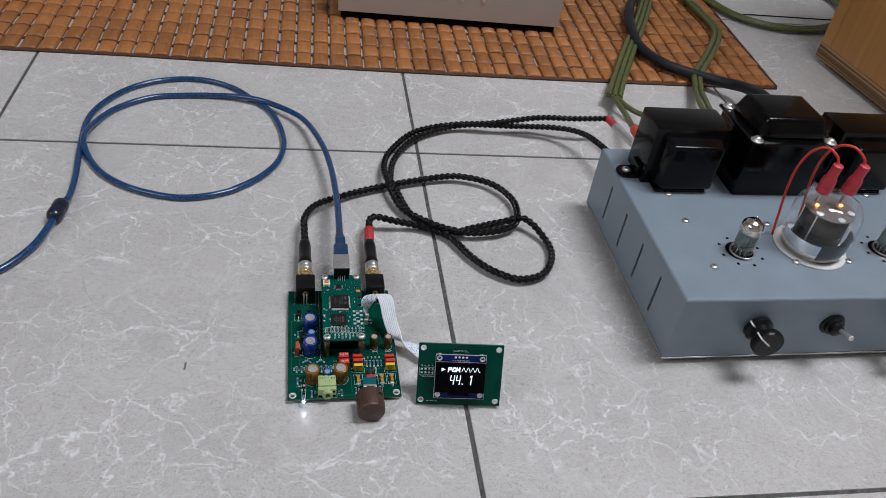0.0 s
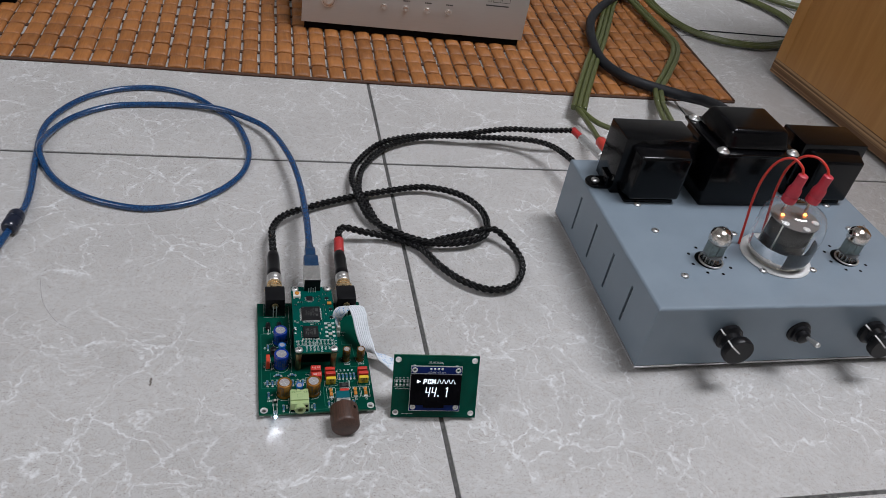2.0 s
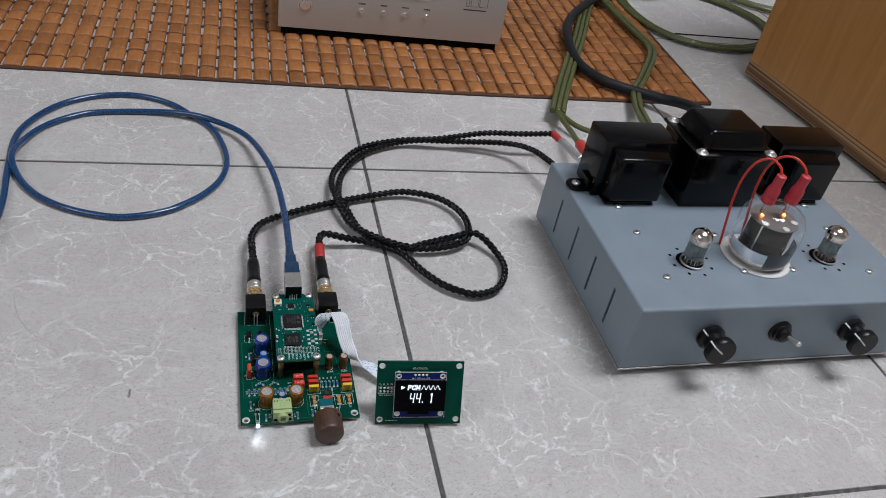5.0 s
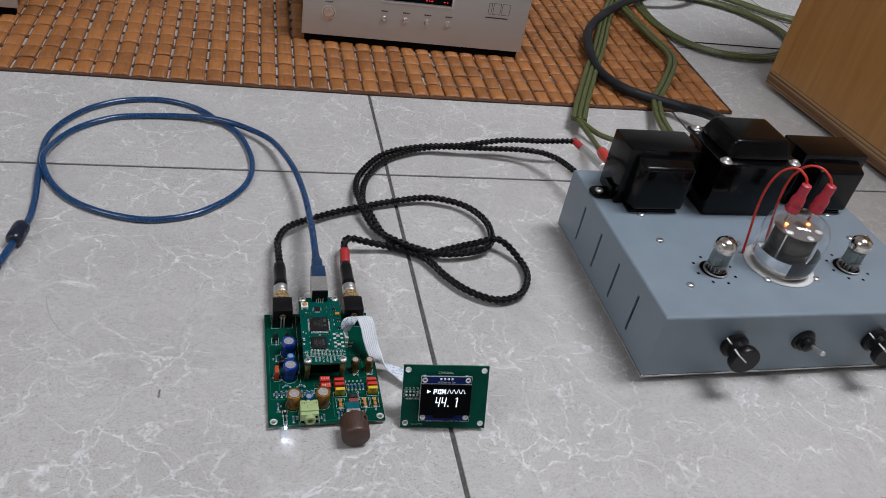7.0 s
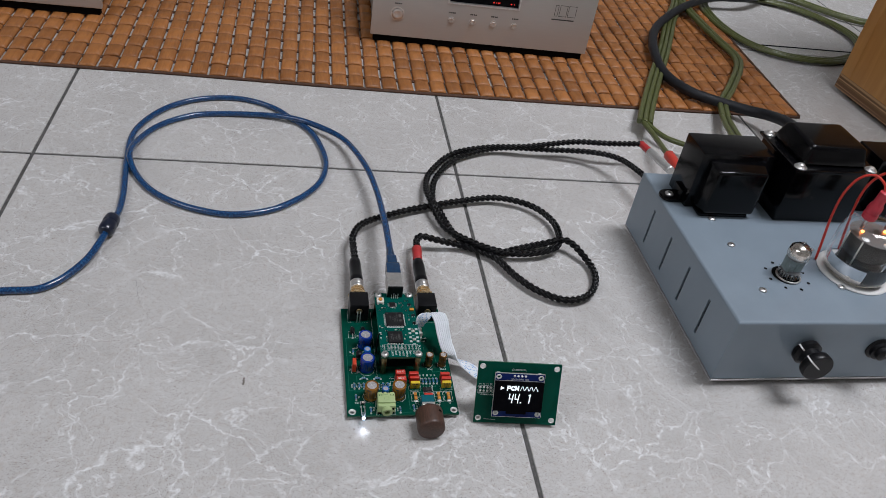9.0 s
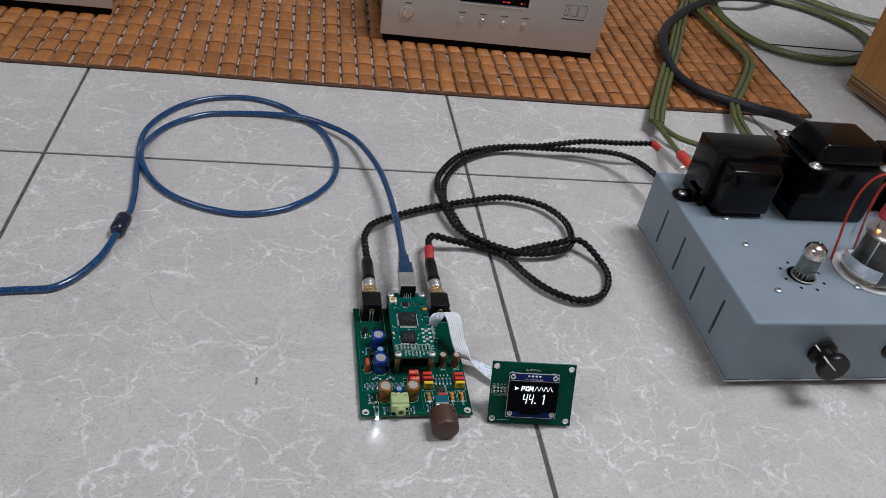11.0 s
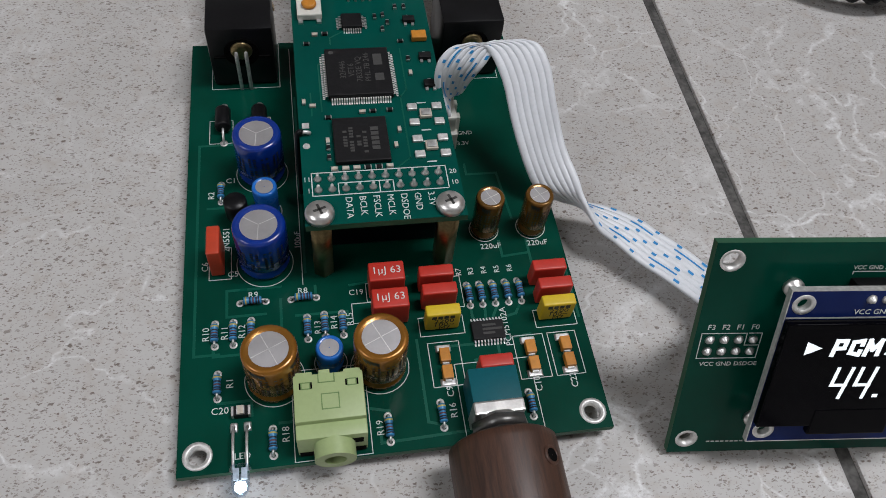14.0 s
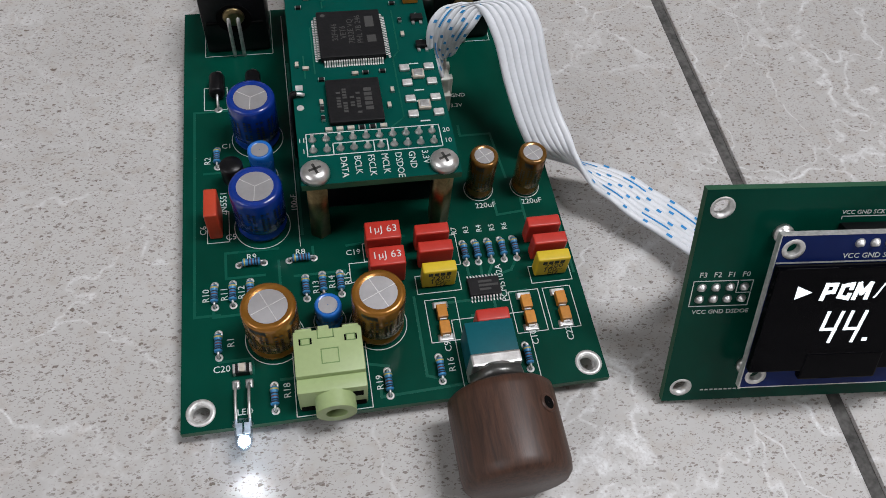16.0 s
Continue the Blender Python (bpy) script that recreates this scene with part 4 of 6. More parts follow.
def electrolytic(parent, name, label, x, y, r, h, sleeve, stripe, cross, marks=True):
    """A can in a printed sleeve, with a crimp near the foot and a scored metal top."""
    at = pose(x, y, ZB, 0, 0, 25)
    bm = bmesh.new()
    lathe(bm, [(r * 0.93, 0.0002), (r, 0.0006), (r, 0.0016), (r * 0.93, 0.0022), (r * 0.93, 0.0026), (r, 0.0032), (r, h - 0.0007), (r * 0.95, h - 0.0001), (r * 0.80, h), (r * 0.70, h - 0.0003)], 32, at)
    if marks:
        # dark stripe down one side, and rows of small print
        for a0, a1, z0, z1 in ((-18, 16, 0.0036, h - 0.0010),):
            for k in range(4):
                b0, b1 = radians(a0 + (a1 - a0) * k / 4), radians(a0 + (a1 - a0) * (k + 1) / 4)
                q = r * 1.008
                bm.faces.new([bm.verts.new(at @ Vector((q * math.cos(b), q * math.sin(b), z))) for b, z in ((b0, z0), (b1, z0), (b1, z1), (b0, z1))]).material_index = 1
        for row in range(4):
            for k in range(8):
                if (row * 5 + k * 3) % 7 == 0:
                    continue
                a = radians(-160 + row * 30)
                z = 0.0042 + (h - 0.0068) * k / 8
                w, q = radians(3.2), r * 1.010
                for mid in (a - 1.8 * w, a + 1.8 * w):
                    bm.faces.new([bm.verts.new(at @ Vector((q * math.cos(mid + s * w), q * math.sin(mid + s * w), z + d))) for s, d in ((-1, 0), (1, 0), (1, h * 0.038), (-1, h * 0.038))]).material_index = 1
        if cross == 4:
            for k in range(4):
                for s in range(4):
                    a0, a1 = radians(20 + 90 * k + 9 * s), radians(20 + 90 * k + 9 * (s + 1))
                    bm.faces.new([bm.verts.new(at @ Vector((q * math.cos(g), q * math.sin(g), z))) for g, q, z in ((a0, r * 1.010, h - 0.0016), (a1, r * 1.010, h - 0.0024), (a1, r * 1.010, h - 0.0009), (a0, r * 1.010, h - 0.0008))]).material_index = 1
    can = part(name, bm, [sleeve, stripe], parent, label)
    bm = bmesh.new()
    lathe(bm, [(r * 0.70, h - 0.00022), (0.0001, h - 0.0002)], 28, at, ends=False)
    for k in range(cross):
        a = 2 * math.pi * k / cross if cross == 3 else math.pi * k / 2
        strip(bm, 0, 0, r * 0.66 * math.cos(a), r * 0.66 * math.sin(a), h - 0.00020, 0.00018, 1, m=at)
    part("can_top", bm, [M_CANTOP, M_SCORE], can, "grey aluminium top with scored lines")
    return can


def resistor_mesh(board):
    bm = bmesh.new()
    prof = [(0.0004, -0.00175), (0.00072, -0.0017), (0.00082, -0.0014), (0.00080, -0.0011), (0.00070, -0.0009), (0.00068, -0.0006), (0.00068, -0.0003),
            (0.00068, 0.0), (0.00068, 0.0003), (0.00068, 0.0006), (0.00070, 0.0009), (0.00080, 0.0011), (0.00082, 0.0014), (0.00072, 0.0017), (0.0004, 0.00175)]
    lathe(bm, prof, 12, pose(0, 0, 0.0010, -90), [0, 0, 1, 0, 1, 0, 2, 0, 1, 0, 0, 3, 0, 0])
    for s in (-1, 1):
        tube(bm, [(0, s * 0.0016, 0.0010), (0, s * 0.0022, 0.0010), (0, s * 0.0025, 0.0006), (0, s * 0.00252, -0.0002)], 0.00024, 6, 0.0005, 4)
        ring(bm, 0.00035, 0.00078, 0.00004, 0.00012, 14, pose(0, s * 0.0025, 0), 5)
    return part("resistor", bm, [M_RESIST, M_BAND1, M_BAND2, M_BAND3, M_TIN, M_PAD], board, "blue banded resistor")


def film_cap(board, x, y, w, d, h, mat, label, words=(), name="film_capacitor"):
    bm = bmesh.new()
    box(bm, x - w / 2, y - d / 2, ZB + 0.0003, x + w / 2, y + d / 2, ZB + h, 0.0004, 0, segs=3)
    ob = part(name, bm, mat, board, label, 40)
    if words:
        bm = bmesh.new()
        for line, size, m in words:
            text(bm, line, size, m, align="CENTER")
        part("lettering", bm, M_SILK if mat == M_REDFILM else M_BLACKINK, ob)
    return ob


def smd(bm, x, y, z, w, d, h, body=0, ends=1, along="x"):
    e = 0.25
    if along == "x":
        box(bm, x - w / 2 * (1 - e), y - d / 2, z, x + w / 2 * (1 - e), y + d / 2, z + h, 0, body)
        for s in (-1, 1):
            box(bm, min(x + s * w / 2, x + s * w / 2 * (1 - e)), y - d / 2, z, max(x + s * w / 2, x + s * w / 2 * (1 - e)), y + d / 2, z + h * 1.04, 0, ends)
    else:
        box(bm, x - w / 2, y - d / 2 * (1 - e), z, x + w / 2, y + d / 2 * (1 - e), z + h, 0, body)
        for s in (-1, 1):
            box(bm, x - w / 2, min(y + s * d / 2, y + s * d / 2 * (1 - e)), z, x + w / 2, max(y + s * d / 2, y + s * d / 2 * (1 - e)), z + h * 1.04, 0, ends)


def gull_legs(bm, x0, y0, x1, y1, z, n, out, mi, w=0.00022, rise=0.0006):
    """A row of bent chip legs along an edge from one point to another."""
    for k in range(n):
        f = (k + 0.5) / n
        x, y = x0 + (x1 - x0) * f, y0 + (y1 - y0) * f
        ox, oy = out
        sx, sy = (w / 2 if not ox else 0), (w / 2 if not oy else 0)
        a = [(0, rise), (0.45, rise), (0.6, 0.00008), (1.0, 0.00008)]
        for (p, h0), (q, h1) in zip(a, a[1:]):
            v = [bm.verts.new((x + ox * p * 0.0011 - sx, y + oy * p * 0.0011 - sy, z + h0)), bm.verts.new((x + ox * p * 0.0011 + sx, y + oy * p * 0.0011 + sy, z + h0)),
                 bm.verts.new((x + ox * q * 0.0011 + sx, y + oy * q * 0.0011 + sy, z + h1)), bm.verts.new((x + ox * q * 0.0011 - sx, y + oy * q * 0.0011 - sy, z + h1))]
            bm.faces.new(v).material_index = mi


def build_audio_board():
    board = thing("converter_board", "green circuit board crowded with parts lying on tiles", "circuit board")
    holes = [(0.0035, 0.0035, 0.0017), (0.0765, 0.0035, 0.0017)]
    bm = bmesh.new()
    plate_with_holes(bm, 0, 0, BW, BD, ZB - 0.0016, ZB, holes)
    part("board", bm, [M_PCB, M_EDGE], board, "glossy green board")
    for x, y, r in holes:
        bm = bmesh.new()
        ring(bm, r, r * 1.55, ZB, ZB + 0.00006, 28, pose(x, y, 0))
        ring(bm, r * 0.97, r, ZB - 0.0016, ZB + 0.00005, 28, pose(x, y, 0))
        part("hole_ring", bm, M_PAD, board, "tinned mounting hole ring")
    bm = bmesh.new()
    rng = random.Random(4)
    for x in (0.006, 0.02, 0.034, 0.05, 0.064, 0.074):
        for y in (0.012, 0.03, 0.05, 0.07, 0.095):
            cyl(bm, 0.0006, 0.0, ZB - 0.0015, 6, pose(x + rng.uniform(-0.002, 0.002), y, 0))
    part("solder_stubs", bm, M_TIN, board, "trimmed solder ends under the board")
    # copper tracks under the mask
    bm = bmesh.new()
    z, layer = ZB + 0.00001, 0
    for run in (((2.4, 23), (7, 23)), ((2.4, 23), (2.4, 76)), ((2.4, 76), (20, 76)), ((6, 24.4), (6, 22.6), (11.5, 22.6)), ((13, 13), (7, 13)), ((13, 13), (13, 10)),
                ((9, 31), (16, 31)), ((19, 34), (19, 20)), ((19, 37), (8.5, 37), (8.5, 31)), ((22, 30), (32, 30), (32, 27)), ((33, 36), (45, 37)), ((36, 6), (36, 2), (52, 2.5)), ((45, 22), (45, 5), (48, 4)),
                ((57, 29), (57, 26), (58, 24.5)), ((60, 29), (59.6, 24.5)), ((63, 29), (60.6, 24.5)), ((68, 29), (66, 26), (62, 25)), ((56, 20), (50, 20)), ((63, 20.5), (68, 21), (68, 20)), ((66, 44), (66, 40), (72, 40.5)),
                ((72, 44), (72, 38)), ((62, 66), (62, 63), (69, 63), (70, 50)), ((79, 24), (79, 38)), ((22, 8), (18, 8)), ((38, 8), (34, 9)), ((26, 36.5), (26, 33)), ((4.5, 58), (9, 58)), ((24.2, 40), (24.2, 90)), ((61, 20), (61, 17), (56, 16.5))):
        for (xa, ya), (xb, yb) in zip(run, run[1:]):
            layer = (layer + 1) % 11
            strip(bm, xa / 1000, ya / 1000, xb / 1000, yb / 1000, z, 0.00055, h=0.000006 + 0.000003 * layer)
    tagged(part("copper_track", bm, M_TRACE, board, "paler tracks under the green mask"), kind="stuff")

    # printed legend
    bm = bmesh.new()
    z = ZB + 0.00004
    for b in ((5, 93.9, 21, 109.4), (59.3, 93.9, 75.3, 109.4), (4.6, 76.5, 9.8, 83.5), (13.4, 76.5, 18.4, 84), (45.9, 22.6, 54.9, 26.8), (69.6, 22.2, 78.2, 26.2), (47.0, 11.6, 53.2, 21.0), (64.2, 11.4, 70.4, 20.8), (71.4, 11.4, 77.2, 20.8),
              (20.4, 0.3, 34.2, 18), (51.6, 1.2, 66.6, 16), (5, 39.8, 9.4, 47.5), (33, 27, 41, 31.5), (36.2, 31.6, 41.6, 36), (51.6, 28.6, 55.8, 36)):
        outline(bm, *[v / 1000 for v in b], z)
    strip(bm, 0.0236, 0.037, 0.0236, 0.107, z)
    for x, y, r in ((16.2, 67, 5.6), (16.2, 43, 5.7), (17.4, 16.8, 5.6), (37.2, 17.1, 5.6), (28, 19, 3.1), (63.2, 47.3, 3.2), (73.7, 47.1, 3.2), (17.2, 56.2, 2.9)):
        ring(bm, r / 1000 - 0.00008, r / 1000 + 0.00008, z, z + 0.00003, 36, pose(x / 1000, y / 1000, 0))
    for word, x, y, turn, size in (("R10", 5.2, 26, 90, 1.9), ("R11", 8.7, 26, 90, 1.9), ("R12", 12.0, 26, 90, 1.9), ("R1", 9.7, 15.8, 90, 1.9), ("R2", 5.8, 60.5, 90, 1.9), ("C20", 5.7, 10.9, 0, 1.9), ("R18", 19.6, 4.2, 90, 1.9),
                                   ("R19", 36.6, 3.4, 90, 1.9), ("R16", 50.6, 5.2, 90, 1.9), ("R13", 26.6, 25.4, 90, 1.9), ("R14", 29.8, 26.2, 90, 1.9), ("R15", 33.0, 26.6, 90, 1.9), ("R9", 12.6, 35.0, 0, 1.9), ("R8", 22.4, 35.0, 0, 1.9),
                                   ("C19", 32.6, 33.6, 0, 1.8), ("C9", 50.6, 9.4, 90, 1.9), ("C10", 67.9, 8.6, 90, 1.9), ("C22", 75.1, 8.6, 90, 1.9), ("PCM5102A", 64.0, 18.8, 90, 1.9), ("C5", 8.6, 40.3, 0, 1.9), ("C6", 4.8, 42.0, 90, 1.9),
                                   ("C1", 8.2, 64.8, 0, 1.9), ("220uF", 61.6, 42.2, 0, 1.9), ("220uF", 72.0, 42.2, 0, 1.9), ("2N5551", 9.0, 46.5, 90, 1.9), ("R7", 56.4, 36.0, 90, 1.7), ("R3", 59.0, 36.0, 90, 1.7), ("R4", 61.8, 36.0, 90, 1.7),
                                   ("R5", 64.6, 36.0, 90, 1.7), ("R6", 67.4, 36.0, 90, 1.7), ("L2", 12.2, 77.5, 90, 1.8), ("GND", 62.0, 75.2, 0, 1.6), ("3.3V", 61.4, 72.0, 0, 1.6), ("C1", 32.2, 17.6, 0, 1.9), ("C", 24.6, 15.6, 0, 1.9),
                                   ("+", 33.0, 15.0, 0, 2.4), ("LED", 9.8, 2.1, 0, 1.7), ("100uF", 23.6, 46.0, 90, 1.8)):
        text(bm, word, size / 1000, pose(x / 1000, y / 1000, z, 0, 0, turn))
    tagged(part("printed_legend", bm, M_SILK, board, "white printed part numbers and outlines"), kind="stuff")

    # upright electrolytic capacitors
    electrolytic(board, "capacitor", "blue electrolytic capacitor", 0.0162, 0.0676, 0.0051, 0.0128, M_BLUECAN, M_BLACKINK, 3)
    electrolytic(board, "capacitor", "blue electrolytic capacitor", 0.0162, 0.0438, 0.0052, 0.0128, M_BLUECAN, M_BLACKINK, 3)
    electrolytic(board, "small_capacitor", "small light blue capacitor", 0.0172, 0.0562, 0.0026, 0.0090, M_SKYCAN, M_SILK, 0, False)
    electrolytic(board, "small_capacitor", "small light blue capacitor", 0.0279, 0.0190, 0.0026, 0.0068, M_SKYCAN, M_BLACKINK, 0)
    electrolytic(board, "gold_capacitor", "gold sleeved electrolytic capacitor", 0.0174, 0.0168, 0.0050, 0.0128, M_GOLDCAN, M_BLACKINK, 4)
    electrolytic(board, "gold_capacitor", "gold sleeved electrolytic capacitor", 0.0372, 0.0171, 0.0050, 0.0128, M_GOLDCAN, M_BLACKINK, 4)
    electrolytic(board, "slim_capacitor", "slim dark gold capacitor", 0.0632, 0.0473, 0.0030, 0.0118, M_DARKGOLD, M_BLACKINK, 4)
    electrolytic(board, "slim_capacitor", "slim dark gold capacitor", 0.0737, 0.0471, 0.0030, 0.0118, M_DARKGOLD, M_BLACKINK, 4)

    # banded resistors
    first = resistor_mesh(board)
    spots = [(57.0, 31.1, 0), (59.6, 31.1, 0), (62.3, 31.1, 0), (65.1, 31.1, 0), (67.8, 31.1, 0), (6.3, 27.2, 0), (9.8, 27.2, 0), (13.2, 27.3, 0), (6.9, 16.4, 0), (13.6, 33.8, 90), (23.6, 33.7, 90), (24.0, 26.9, 0), (27.4, 27.2, 0),
             (30.9, 27.1, 0), (16.7, 4.5, 0), (37.6, 4.5, 0), (47.7, 6.0, 0), (64.9, 6.2, 0), (7.3, 62.0, 0)]
    first.matrix_basis = pose(spots[0][0] / 1000, spots[0][1] / 1000, ZB)
    for x, y, a in spots[1:]:
        again(first, pose(x / 1000, y / 1000, ZB, 0, 0, a))

    # boxed film capacitors
    top = lambda x, y, h, size: [("1\u00b5J 63", size, pose(x, y, ZB + h, 0, 0, 0))]
    film_cap(board, 0.0402, 0.0343, 0.0071, 0.0044, 0.0072, M_REDFILM, "red box capacitor with white print", top(0.0402, 0.0337, 0.0072, 0.0023))
    film_cap(board, 0.0403, 0.0282, 0.0071, 0.0044, 0.0072, M_REDFILM, "red box capacitor with white print", top(0.0403, 0.0276, 0.0072, 0.0023))
    film_cap(board, 0.0502, 0.0340, 0.0070, 0.0026, 0.0064, M_REDFILM, "plain red box capacitor")
    film_cap(board, 0.0503, 0.0298, 0.0070, 0.0026, 0.0064, M_REDFILM, "plain red box capacitor")
    film_cap(board, 0.0736, 0.0332, 0.0070, 0.0026, 0.0064, M_REDFILM, "plain red box capacitor")
    film_cap(board, 0.0739, 0.0289, 0.0070, 0.0026, 0.0064, M_REDFILM, "plain red box capacitor")
    for x, y in ((0.0503, 0.0250), (0.0737, 0.0249)):
        front = pose(x, y - 0.00126, ZB, 90)
        c = film_cap(board, x, y, 0.0068, 0.0025, 0.0062, M_YELLOW, "yellow box capacitor with black print",
                     [("2200", 0.0020, front @ pose(0.0002, 0.0031, 0)), ("100~", 0.0020, front @ pose(0.0002, 0.0017, 0)), ("M7", 0.0018, front @ pose(0.0004, 0.0004, 0))])
        bm = bmesh.new()
        for k in range(4):
            box(bm, -0.0023 + 0.0012 * k, 0.0046, 0.0, -0.0014 + 0.0012 * k, 0.0056, 0.00003, 0, 0, front)
        part("maker_mark", bm, M_BLACKINK, c)
    film_cap(board, 0.0586, 0.0131, 0.0064, 0.0026, 0.0066, M_REDFILM, "plain red box capacitor behind the volume control")
    film_cap(board, 0.0069, 0.0440, 0.0026, 0.0068, 0.0085, M_ORANGE, "orange-red box capacitor")

    # small cylinders, transistor, chip
    for x, y in ((0.0078, 0.0793), (0.0160, 0.0793)):
        bm = bmesh.new()
        lathe(bm, [(0.0012, 0.0), (0.0017, 0.0002), (0.0018, 0.0005), (0.0018, 0.0055), (0.0017, 0.0058), (0.0012, 0.0060)], 20, pose(x, y, ZB + 0.0020, -90))
        for s, q in ((-1, y), (1, y + 0.006)):
            tube(bm, [(x, q - s * 0.0005, ZB + 0.0020), (x, q + s * 0.0008, ZB + 0.0019), (x, q + s * 0.0022, ZB + 0.0011), (x, q + s * 0.0028, ZB)], 0.0003, 6, 0.0007, 1)
            ring(bm, 0.0003, 0.0009, 0, 0.0001, 14, pose(x, q + s * 0.0028, ZB), 1)
        part("ferrite_coil", bm, [M_BLACK, M_TIN], board, "black ferrite coil lying on the board")
    bm = bmesh.new()
    lathe(bm, [(0.0023, 0.0022), (0.0024, 0.0025), (0.0024, 0.0066), (0.0022, 0.0069), (0.0001, 0.0069)], 20, pose(0.0110, 0.0545, ZB))
    for k in (-1, 0, 1):
        cyl(bm, 0.00025, 0, 0.0024, 6, pose(0.0110 + 0.0012 * k, 0.0545, ZB), 1)
    part("transistor", bm, [M_BLACK, M_TIN], board, "black three-legged transistor")
    bm = bmesh.new()
    box(bm, 0.0562, 0.0204, ZB + 0.0002, 0.0627, 0.0244, ZB + 0.0012, 0.0001)
    chip = part("converter_chip", bm, M_CHIP, board, "black converter chip with many legs")
    bm = bmesh.new()
    gull_legs(bm, 0.0562, 0.0204, 0.0627, 0.0204, ZB, 10, (0, -1), 0, 0.0003)
    gull_legs(bm, 0.0562, 0.0244, 0.0627, 0.0244, ZB, 10, (0, 1), 0, 0.0003)
    tagged(part("leg_row", bm, M_TIN, chip, "bright chip legs"), kind="stuff")
    bm = bmesh.new()
    for y, w in ((0.0231, 0.0028), (0.0222, 0.0040), (0.0213, 0.0024)):
        box(bm, 0.0583, y, ZB + 0.0012, 0.0583 + w, y + 0.0005, ZB + 0.00122)
    part("markings", bm, M_CHIPINK, chip)

    # pairs of orange tantalum chips on broad pads
    for x in (0.0499, 0.0671, 0.0743):
        for y in (0.0140, 0.0176):
            bm = bmesh.new()
            box(bm, x - 0.0010, y - 0.0014, ZB + 0.0002, x + 0.0010, y + 0.0014, ZB + 0.0018, 0.00015)
            t = part("tantalum_capacitor", bm, M_TANT, board, "small orange tantalum capacitor")
            bm = bmesh.new()
            for s in (-1, 1):
                box(bm, x - 0.00065, min(y + s * 0.00142, y + s * 0.0017), ZB + 0.0001, x + 0.00065, max(y + s * 0.00142, y + s * 0.0017), ZB + 0.0011)
            part("end_caps", bm, M_TIN, t)
        for y in (0.0124, 0.0196):
            bm = bmesh.new()
            box(bm, x - 0.0016, y - 0.0008, ZB, x + 0.0016, y + 0.0008, ZB + 0.0004, 0.00015, taper=0.8)
            part("solder_pad", bm, M_TIN, board, "broad soldered pad")
    bm = bmesh.new()
    smd(bm, 0.0112, 0.0106, ZB + 0.0002, 0.0034, 0.0018, 0.0014, 0, 1)
    smd(bm, 0.0112, 0.0106, ZB + 0.0014, 0.0014, 0.0016, 0.0007, 2, 1)
    part("chip_capacitor", bm, [M_CHIP, M_TIN, M_CERAM], board, "chip capacitor with soldered ends")

    # light-emitting diode, bent out over the front edge
    bm = bmesh.new()
    for x in (0.00985, 0.01225):
        tube(bm, [(x, 0.0081, ZB), (x, 0.0074, ZB + 0.0011), (x, 0.0040, ZB + 0.0019), (x, -0.0006, ZB + 0.0014)], 0.00028, 6, 0.001)
        box(bm, x - 0.0008, 0.0070, ZB, x + 0.0008, 0.0090, ZB + 0.0006, 0.0003, taper=0.7)
    part("led_leads", bm, M_TIN, board, "tinned leads of the lamp")
    at = pose(0.01105, 0.0004, ZB + 0.0016, 97)
    bm = bmesh.new()
    lathe(bm, [(0.0019, 0.0), (0.0019, 0.0008), (0.0016, 0.0009), (0.0016, 0.0036), (0.0013, 0.0046), (0.0007, 0.0052), (0.0001, 0.0053)], 22, at)
    led = part("indicator_lamp", bm, M_LEDGLASS, board, "clear white indicator lamp, lit")
    bm = bmesh.new()
    lathe(bm, [(0.0001, 0.0026), (0.0008, 0.0028), (0.0011, 0.0035), (0.0010, 0.0042), (0.0001, 0.0047)], 14, at)
    part("glowing_die", bm, M_LED, led, "glowing white die")
    bm = bmesh.new()
    box(bm, -0.0012, -0.0003, 0.0004, -0.0002, 0.0003, 0.0024, 0, 0, at)
    box(bm, 0.0002, -0.0003, 0.0004, 0.0012, 0.0003, 0.0024, 0, 0, at)
    part("lead_frame", bm, M_TIN, led)
    spot = bpy.data.lights.new("indicator_beam", "SPOT")
    spot.energy, spot.spot_size, spot.spot_blend, spot.shadow_soft_size, spot.color = 0.0055, radians(85), 0.9, 0.0012, (0.80, 0.90, 1.0)
    new("indicator_beam", spot).matrix_world = look((0.01105, -0.0056, ZB + 0.0011), (0.0115, -0.020, -0.004))

    # headphone socket
    x0, x1 = 0.0211, 0.0334
    bm = bmesh.new()
    box(bm, x0, 0.0040, ZB + 0.0002, x1, 0.0128, ZB + 0.0092, 0.0004)
    jack = part("headphone_socket", bm, M_GREENJACK, board, "pale green headphone socket", 40)
    bm = bmesh.new()
    box(bm, x0, 0.0013, ZB + 0.0002, x1, 0.0042, ZB + 0.0080, 0.0004)
    part("front_block", bm, M_GREENJACK, jack, "", 40)
    bm = bmesh.new()
    box(bm, 0.0256, 0.0124, ZB + 0.0002, 0.0276, 0.0136, ZB + 0.0090, 0.0002)
    part("latch", bm, M_GREENJACK, jack)
    for xa in (x0 + 0.0004, x1 - 0.0034):
        bm = bmesh.new()
        box(bm, xa, 0.0124, ZB + 0.0002, xa + 0.0030, 0.0133, ZB + 0.0091, 0.0002)
        part("rear_tab", bm, M_GREENJACK, jack)
    bm = bmesh.new()
    ring(bm, 0.0019, 0.0036, 0, 0.0034, 28, pose((x0 + x1) / 2 + 0.0003, 0.0018, ZB + 0.0044, 90))
    part("barrel", bm, M_GREENJACK, jack, "round green socket barrel", 40)
    # thin black slabs paint the shade of openings in the solid body
    bm = bmesh.new()
